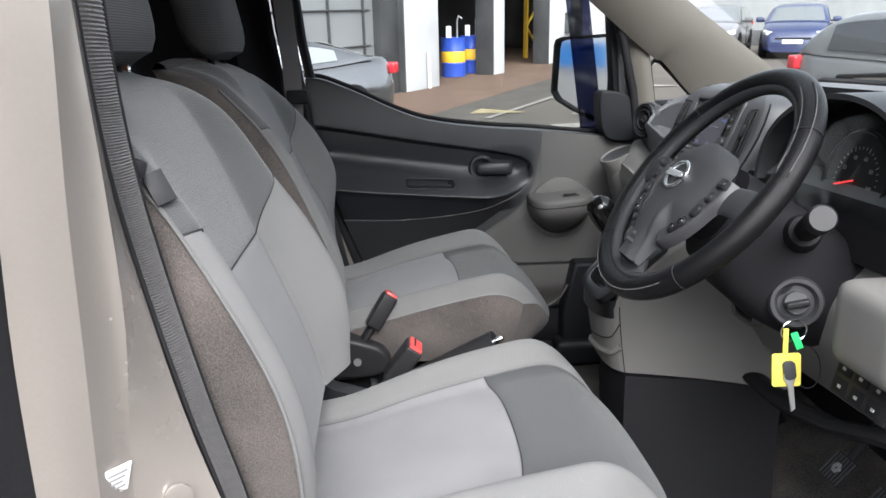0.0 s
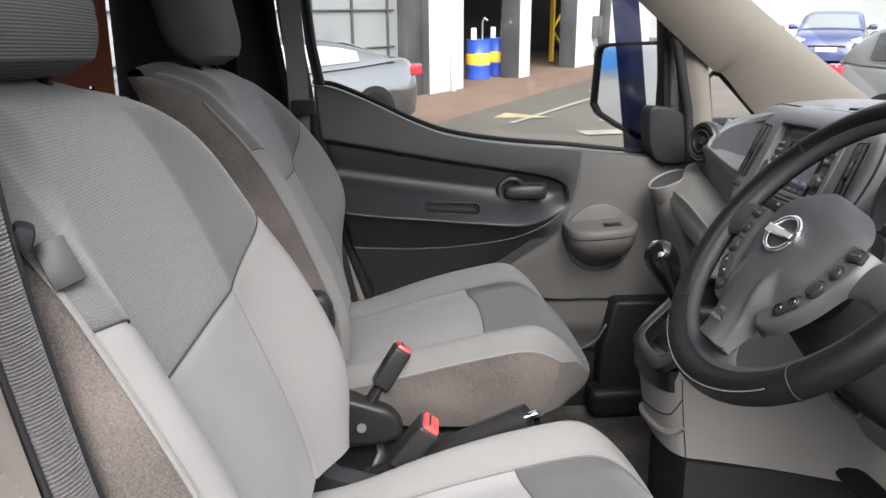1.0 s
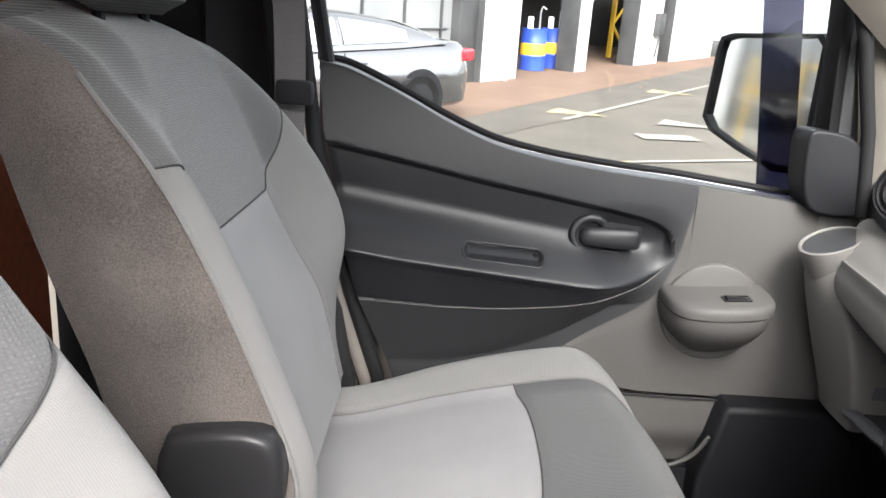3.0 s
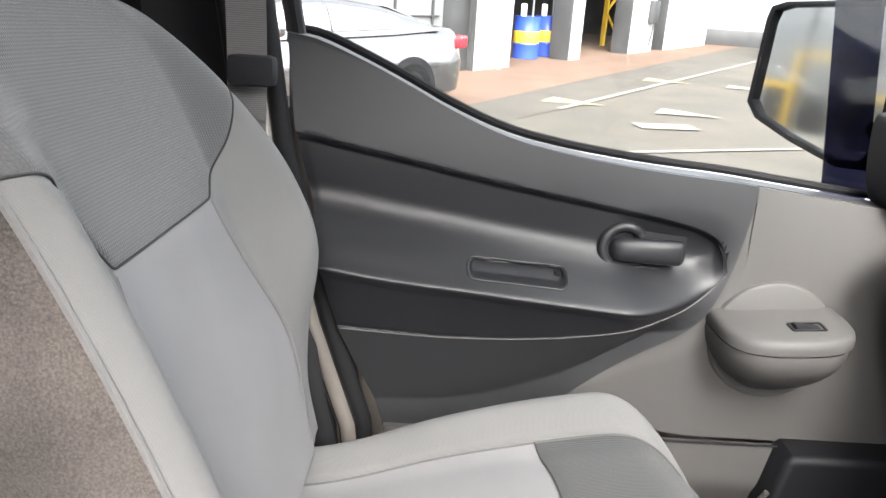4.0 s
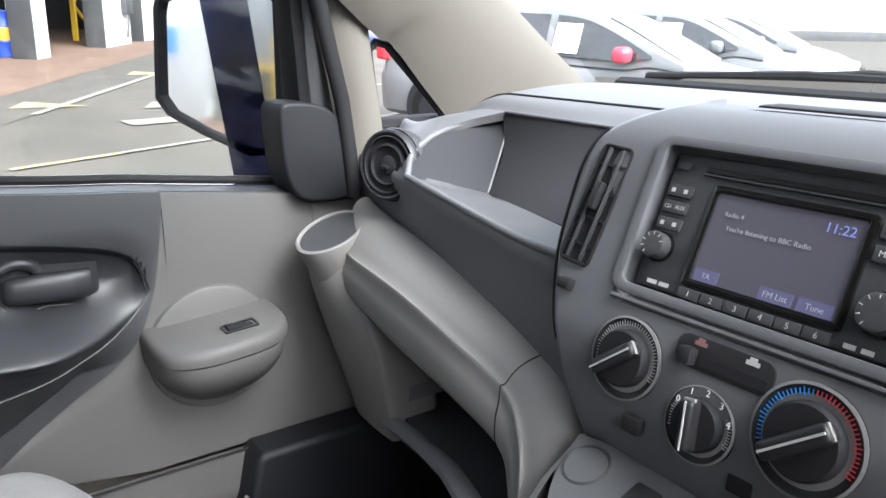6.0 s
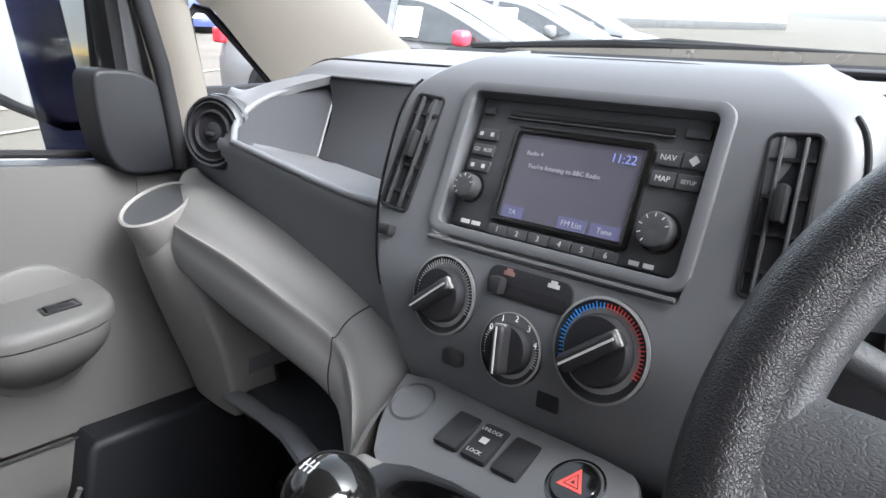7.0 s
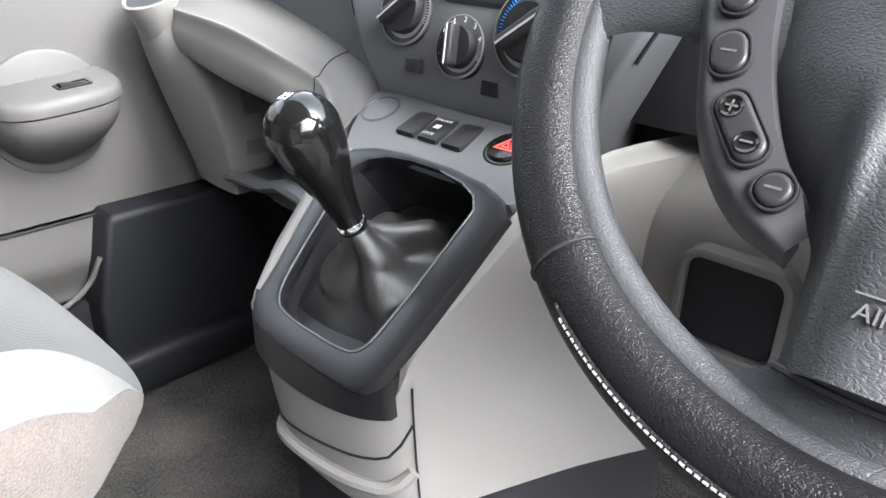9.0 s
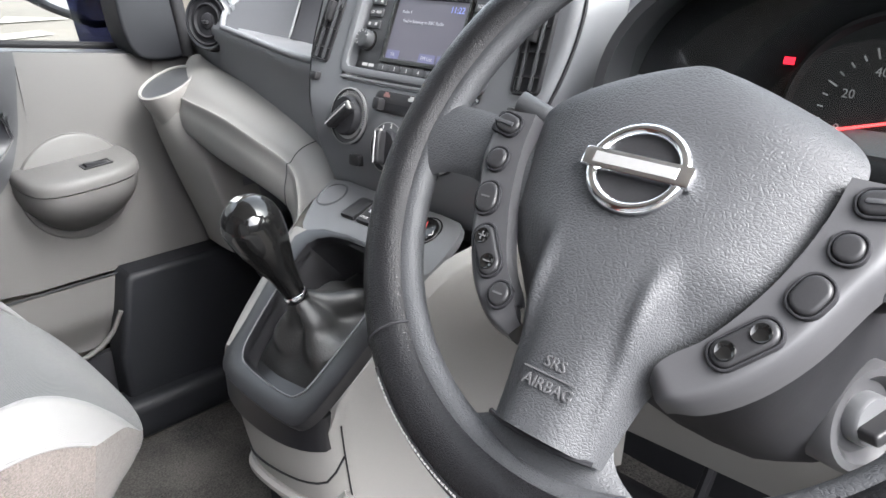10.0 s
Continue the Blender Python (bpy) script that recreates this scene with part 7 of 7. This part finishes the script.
def drum(d, off):
    c = along(d, off)
    o = thing("oil_drum", "blue steel oil drum with a yellow band", "drum", m=OUT @ pose(c[0], c[1], 0.012), group="drums by the garage")
    part("shell", lathe([(0.28, 0.0), (0.29, 0.01), (0.285, 0.28), (0.295, 0.30), (0.285, 0.32), (0.285, 0.58), (0.295, 0.60), (0.285, 0.62), (0.285, 0.87), (0.29, 0.89), (0.27, 0.89), (0.26, 0.87), (0.001, 0.87)], 32), M_DBLUE, o)
    part("band", lathe([(0.287, 0.33), (0.2885, 0.335), (0.2885, 0.575), (0.287, 0.58)], 32), M_DYEL, o, "yellow painted band")
    part("pump", tube([V(0.1, 0, 0.87), V(0.1, 0, 1.25), V(0.14, 0, 1.36), V(0.22, 0.0, 1.30)], 0.022, 8), M_SILVER, o)
    part("cap", rbox(0.12, 0.12, 0.28, 0.02, pose(-0.1, 0.02, 1.0)), M_WHITE, o)


drum(3.46, 0.78)
drum(4.54, 0.82)

yw = thing("yard_wall", "long grey corrugated boundary wall", "wall", m=OUT, kind="structure")
WA, WB = V(9.0, 27.3, 0), V(62, 22, 0)
wd = (WB - WA).normalized()
wl = (WB - WA).length
part("wall_sheet", slab(lambda a, b: WA.lerp(WB, a) + V(0, 0, 3.6 * b) + V(-wd.y, wd.x, 0) * 0.03 * math.sin(a * wl * 7), 600, 1, 0.1, flip=True), M_WALLG, yw, smooth=False)
part("plinth", rbox(wl, 0.3, 0.55, 0.02, axes((WA + WB) / 2 + V(0, 0, 0.27), wd, (0, 0, 1))), M_WALLD, yw)
# unseen wall on the driver's side, added to cut low sky light
yb = thing("sky_block_wall", "unseen grey wall added beside the van to block low sky", "building", m=OUT, kind="structure")
part("wall", rbox(40, 0.5, 5, 0.05, pose(0, -11, 2.5)), M_WALLG, yb)
part("door", rbox(5, 0.2, 3.6, 0.05, pose(6, -10.7, 1.8)), M_WALLD, yb)
part("door", rbox(5, 0.2, 3.6, 0.05, pose(-6, -10.7, 1.8)), M_WALLD, yb)

# service bay behind the van, seen in the door mirror
bay = thing("service_bay", "white service bay with glazed opening behind the van", "building", m=OUT)
part("pier", rbox(0.5, 4.5, 4.5, 0.03, pose(-14.2, 6.05, 2.25)), M_WALLW, bay, "white painted pier")
part("pier", rbox(0.5, 6.0, 4.5, 0.03, pose(-14.2, -3.2, 2.25)), M_WALLW, bay)
part("lintel", rbox(0.5, 4.0, 1.2, 0.03, pose(-14.2, 1.8, 3.9)), M_WALLW, bay)
part("back_wall", rbox(0.3, 9.0, 4.5, 0.03, pose(-20.0, 1.8, 2.25)), M_WALLG, bay)
part("side_wall", rbox(6.0, 0.3, 4.5, 0.03, pose(-17.2, -2.6, 2.25)), M_WALLG, bay)
part("side_wall", rbox(6.0, 0.3, 4.5, 0.03, pose(-17.2, 6.2, 2.25)), M_WALLG, bay)
part("bay_floor", rbox(5.6, 8.5, 0.05, 0.01, pose(-17.2, 1.8, 0.03)), M_PAINTW, bay)
for y in (0.0, 1.2, 2.4, 3.6):
    part("mullion", rbox(0.08, 0.10, 3.3, 0.01, pose(-14.1, y, 1.65)), M_WALLD, bay)
for y, z in ((1.0, 1.1), (3.1, 1.1), (2.1, 1.75)):
    part("yellow_barrier", rbox(0.06, 1.0, 0.10, 0.01, pose(-15.0, y, z)), M_STEELY, bay)
for y in (0.6, 1.5, 2.6, 3.5):
    part("yellow_post", rbox(0.08, 0.08, 1.8, 0.01, pose(-15.0, y, 0.9)), M_STEELY, bay)
for k, y in enumerate((0.4, 1.3, 2.2, 3.0)):
    part("tool_cabinet", rbox(0.6, 0.7, 0.9 + 0.2 * (k % 2), 0.03, pose(-17.5, y, 0.5)), M_WALLD, bay)
sgn_ = part("sign_board", rbox(0.04, 1.3, 1.5, 0.01, pose(-13.92, 5.0, 1.95)), M_WHITE, bay, "white, red and blue sign")
part("blue_field", rbox(0.01, 1.28, 0.55, 0.0, pose(-13.895, 5.0, 1.50)), M_BLUEP, sgn_)
part("red_bar", rbox(0.01, 0.9, 0.18, 0.0, pose(-13.895, 5.0, 2.45)), M_REDP, sgn_)
part("text_bar", rbox(0.01, 0.9, 0.22, 0.0, pose(-13.895, 5.0, 2.05)), M_WALLD, sgn_)
sheet("apron", [(-14.0, -3.0), (-11.0, -3.0), (-10.2, 8.0), (-14.0, 8.0)], 0.012, M_APRON, "red-brown painted concrete before the service bay", cat="pavement")

# ---- parked cars ----
M_CARGLASS = mat("dark_car_glass", (0.02, 0.022, 0.024), 0.05, coat=0.6)
# sky reflection in these panes is put into the pale base colour
M_PALEGLASS = mat("painted_reflection_glass", (0.13, 0.14, 0.145), 0.06, coat=1.0, vary=0.0)
M_WHITEGLASS = mat("painted_sky_glass", (0.22, 0.235, 0.235), 0.06, coat=1.0, vary=0.0)
M_TYRE = mat("tyre_rubber", (0.006, 0.006, 0.006), 0.8, spec=0.1)
M_ALLOY = mat("dark_alloy", (0.10, 0.10, 0.10), 0.35, metal=0.8)
M_ALLOYS = mat("silver_alloy", (0.5, 0.5, 0.5), 0.3, metal=0.8)
M_TAIL = mat("red_lamp", (0.5, 0.02, 0.03), 0.15)
M_LAMP = mat("clear_lamp", (0.6, 0.62, 0.62), 0.1)


def car_paint(name, c, rough=0.35, metal=0.0):
    m = bpy.data.materials.new(name)
    m.use_nodes = True
    b = m.node_tree.nodes["Principled BSDF"]
    b.inputs["Base Color"].default_value, b.inputs["Metallic"].default_value = (*c, 1), metal
    b.inputs["Roughness"].default_value, b.inputs["Coat Weight"].default_value, b.inputs["Coat Roughness"].default_value = rough, 0.7, 0.04
    fl = m.node_tree.nodes.new("ShaderNodeTexNoise")
    fl.inputs["Scale"].default_value = 900.0
    bp = m.node_tree.nodes.new("ShaderNodeBump")
    bp.inputs["Strength"].default_value, bp.inputs["Distance"].default_value = 0.02, 0.001
    m.node_tree.links.new(fl.outputs["Fac"], bp.inputs["Height"])
    m.node_tree.links.new(bp.outputs[0], b.inputs["Normal"])
    return m


def make_car(label, x, y, head, paint, L=4.3, W=1.78, Ht=1.45, saloon=False, glassm=None, mirror=None, alloy=None, notice=False, screenm=None, size=1.0):
    """A parked car; x, y its middle on the ground; head the direction of its nose in degrees."""
    glassm, alloy = glassm or M_CARGLASS, alloy or M_ALLOYS
    screenm = screenm or glassm
    car = thing("parked_car", label, "car", m=OUT @ pose(x, y, 0, 0, 0, head) @ Matrix.Scale(size, 4), group="parked cars")
    h = L / 2
    if saloon:
        top = curve([(-h, 0.80), (-h + 0.12, 1.0), (-h + 0.55, 1.06), (-0.9, 1.02), (0.6, 0.97), (0.85, 0.98), (h - 0.5, 0.85), (h - 0.08, 0.68), (h, 0.5)])
        roofz = curve([(-h + 0.55, 1.05), (-1.05, 1.27), (-0.4, Ht - 0.02), (0.1, Ht), (0.5, Ht - 0.08), (1.15, 1.0)])
        g0, g1 = -h + 0.55, 1.15
    else:
        top = curve([(-h, 0.75), (-h + 0.06, 1.0), (-h + 0.4, 1.02), (-0.6, 0.98), (0.7, 0.95), (0.95, 0.99), (h - 0.5, 0.88), (h - 0.1, 0.70), (h, 0.5)])
        roofz = curve([(-h + 0.10, 1.0), (-h + 0.38, Ht - 0.14), (-h + 0.75, Ht - 0.03), (-0.2, Ht), (0.35, Ht - 0.06), (1.25, 0.98)])
        g0, g1 = -h + 0.10, 1.25
    wid = curve([(-h, W * 0.40), (-h + 0.2, W * 0.47), (-h + 0.8, W * 0.5), (0.6, W * 0.5), (h - 0.7, W * 0.49), (h - 0.2, W * 0.44), (h, W * 0.36)])
    rings = []
    for k in range(41):
        xx = lerp(-h, h, k / 40)
        w, t = wid(xx), top(xx)
        rings.append([V(xx, sx * w * f, z) for sx, f, z in
                      [(-1, 0.80, 0.20), (-1, 0.94, 0.26), (-1, 0.975, 0.42), (-1, 1.0, 0.60), (-1, 0.985, 0.66), (-1, 0.965, t - 0.12), (-1, 0.91, t - 0.03), (-1, 0.84, t), (-1, 0.4, t + 0.02),
                       (1, 0.4, t + 0.02), (1, 0.84, t), (1, 0.91, t - 0.03), (1, 0.965, t - 0.12), (1, 0.985, 0.66), (1, 1.0, 0.60), (1, 0.975, 0.42), (1, 0.94, 0.26), (1, 0.80, 0.20)]])
    body = part("body", loft(rings), paint, car)

    def gh(xx, s, z):
        """half width of the cabin at x, at height z"""
        t0, t1 = top(xx) - 0.03, roofz(xx)
        k = max(0, min(1, (z - t0) / max(0.05, Ht - t0)))
        return (wid(xx) * 0.95) * (1 - 0.22 * k ** 1.3)
    rings = []
    for k in range(31):
        xx = lerp(g0, g1, k / 30)
        z1, z0 = roofz(xx), top(xx) - 0.05
        z1 = max(z1, z0 + 0.01)
        half = [(gh(xx, 1, lerp(z0, z1, f)) * (1 if f < 0.9 else 0.96), lerp(z0, z1, f)) for f in (0, 0.25, 0.5, 0.75, 0.92)] + [(gh(xx, 1, z1) * 0.80, z1), (gh(xx, 1, z1) * 0.3, z1 + 0.015)]
        rings.append([V(xx, -a, b) for a, b in half] + [V(xx, a, b) for a, b in reversed(half)])
    part("cabin", loft(rings), paint, car)
    # side glass: front and rear door panes, slightly proud
    for s in (-1, 1):
        for x0, x1 in ((g0 + 0.42 + (0.25 if saloon else 0), -0.12), (-0.04, g1 - 0.30)):
            def pane(a, b, s=s, x0=x0, x1=x1):
                xx = lerp(x0, x1, a)
                z0, z1 = top(xx) + 0.02, max(top(xx) + 0.04, roofz(xx) - 0.09)
                z = lerp(z0, z1, b)
                return V(xx, s * (gh(xx, s, z) + 0.012), z)
            part("side_window", slab(pane, 14, 6, 0.01, flip=s < 0), glassm, car, flip=s < 0)
        part("door_handle", rbox(0.16, 0.03, 0.03, 0.01, pose(-0.35, s * (W * 0.5), 0.80)), paint, car)
        part("door_line", rbox(0.008, 0.01, 0.6, 0.0, pose(-0.10, s * W * 0.4985, 0.62)), M_BLACK, car)
        part("sill", rbox(2.2, 0.03, 0.10, 0.01, pose(0, s * W * 0.497, 0.26)), M_BLACK, car)
        mr = part("door_mirror", rbox(0.15, 0.23, 0.15, 0.068, pose(0.72, s * (W * 0.5 + 0.12), 1.04), 6), mirror or paint, car)
        part("mirror_stem", rbox(0.06, 0.10, 0.05, 0.015, pose(0.74, s * (W * 0.5 + 0.01), 1.0)), M_BLACK, mr)
        if notice:
            nt = part("window_notice", rbox(0.26, 0.012, 0.30, 0.004, axes((0.10, s * (W * 0.448 + 0.022), 1.15), (1, 0, 0), (0, -s * 0.42, 1))), M_WHITE, car, "white paper notice in the window")
            for q in range(4):
                part("text_bar", rbox(0.18, 0.014, 0.014, 0, axes((0.10, s * (W * 0.448 + 0.022), 1.15), (1, 0, 0), (0, -s * 0.42, 1)) @ pose(0, 0, 0.09 - 0.05 * q)), M_GREYPRINT, nt)
        for xx in (-1.30, 1.35):
            wh = part("wheel", lathe([(0.20, -0.10), (0.31, -0.10), (0.325, -0.07), (0.325, 0.07), (0.31, 0.10), (0.22, 0.10), (0.21, 0.07), (0.001, 0.07)], 36, axes((xx, s * (W * 0.5 - 0.09), 0.325), (1, 0, 0), (0, s, 0))), M_TYRE, car)
            part("arch", lathe([(0.335, -0.02), (0.38, 0.0), (0.385, 0.008), (0.335, 0.01)], 36, axes((xx, s * (W * 0.5 - 0.005), 0.335), (1, 0, 0), (0, s, 0))), M_BLACK, car)
            for k in range(5):
                part("spoke", rbox(0.20, 0.05, 0.03, 0.01, axes((xx, s * (W * 0.5 - 0.015), 0.325), (1, 0, 0), (0, s, 0)) @ pose(0, 0, 0, 0, 0, 72 * k) @ pose(0.105, 0, 0)), alloy, wh)
        part("head_lamp", rbox(0.30, 0.26, 0.14, 0.05, pose(h - 0.26, s * W * 0.36, 0.70, 0, 12, -s * 25), 4), M_LAMP, car)
        part("tail_lamp", rbox(0.16, 0.26, 0.16, 0.04, pose(-h + 0.10, s * W * 0.40, 0.88, 0, 0, s * 20), 4), M_TAIL, car, "red tail lamp")

    def screen(a, b):
        xx = lerp(g1 - 0.06, 0.42 if not saloon else 0.44, b)
        u = lerp(-1, 1, a)
        z = roofz(xx) + 0.018
        return V(xx + 0.02, u * gh(xx, 1, z) * 0.86, z - 0.02 * u * u)
    part("windscreen", slab(screen, 14, 8, 0.008), screenm, car)

    def rear(a, b):
        xx = lerp(g0 + 0.02, g0 + (0.75 if saloon else 0.26), b)
        u = lerp(-1, 1, a)
        return V(xx - 0.015, u * gh(xx, 1, roofz(xx)) * 0.84, roofz(xx) + 0.016)
    part("rear_window", slab(rear, 14, 8, 0.008, flip=True), glassm, car, flip=True)
    part("grille", rbox(0.06, W * 0.52, 0.22, 0.03, pose(h - 0.04, 0, 0.48)), M_BLACK, car)
    part("plate", rbox(0.02, 0.52, 0.11, 0.004, pose(h + 0.01, 0, 0.48)), M_WHITE, car)
    part("plate", rbox(0.02, 0.52, 0.11, 0.004, pose(-h - 0.005, 0, 0.62)), M_DYEL, car)
    return car


P_GREY, P_BLUE, P_WHITE = car_paint("grey_metallic_paint", (0.20, 0.20, 0.205), 0.16, 0.9), car_paint("blue_metallic_paint", (0.014, 0.024, 0.085)), car_paint("white_car_paint", (0.105, 0.108, 0.112))
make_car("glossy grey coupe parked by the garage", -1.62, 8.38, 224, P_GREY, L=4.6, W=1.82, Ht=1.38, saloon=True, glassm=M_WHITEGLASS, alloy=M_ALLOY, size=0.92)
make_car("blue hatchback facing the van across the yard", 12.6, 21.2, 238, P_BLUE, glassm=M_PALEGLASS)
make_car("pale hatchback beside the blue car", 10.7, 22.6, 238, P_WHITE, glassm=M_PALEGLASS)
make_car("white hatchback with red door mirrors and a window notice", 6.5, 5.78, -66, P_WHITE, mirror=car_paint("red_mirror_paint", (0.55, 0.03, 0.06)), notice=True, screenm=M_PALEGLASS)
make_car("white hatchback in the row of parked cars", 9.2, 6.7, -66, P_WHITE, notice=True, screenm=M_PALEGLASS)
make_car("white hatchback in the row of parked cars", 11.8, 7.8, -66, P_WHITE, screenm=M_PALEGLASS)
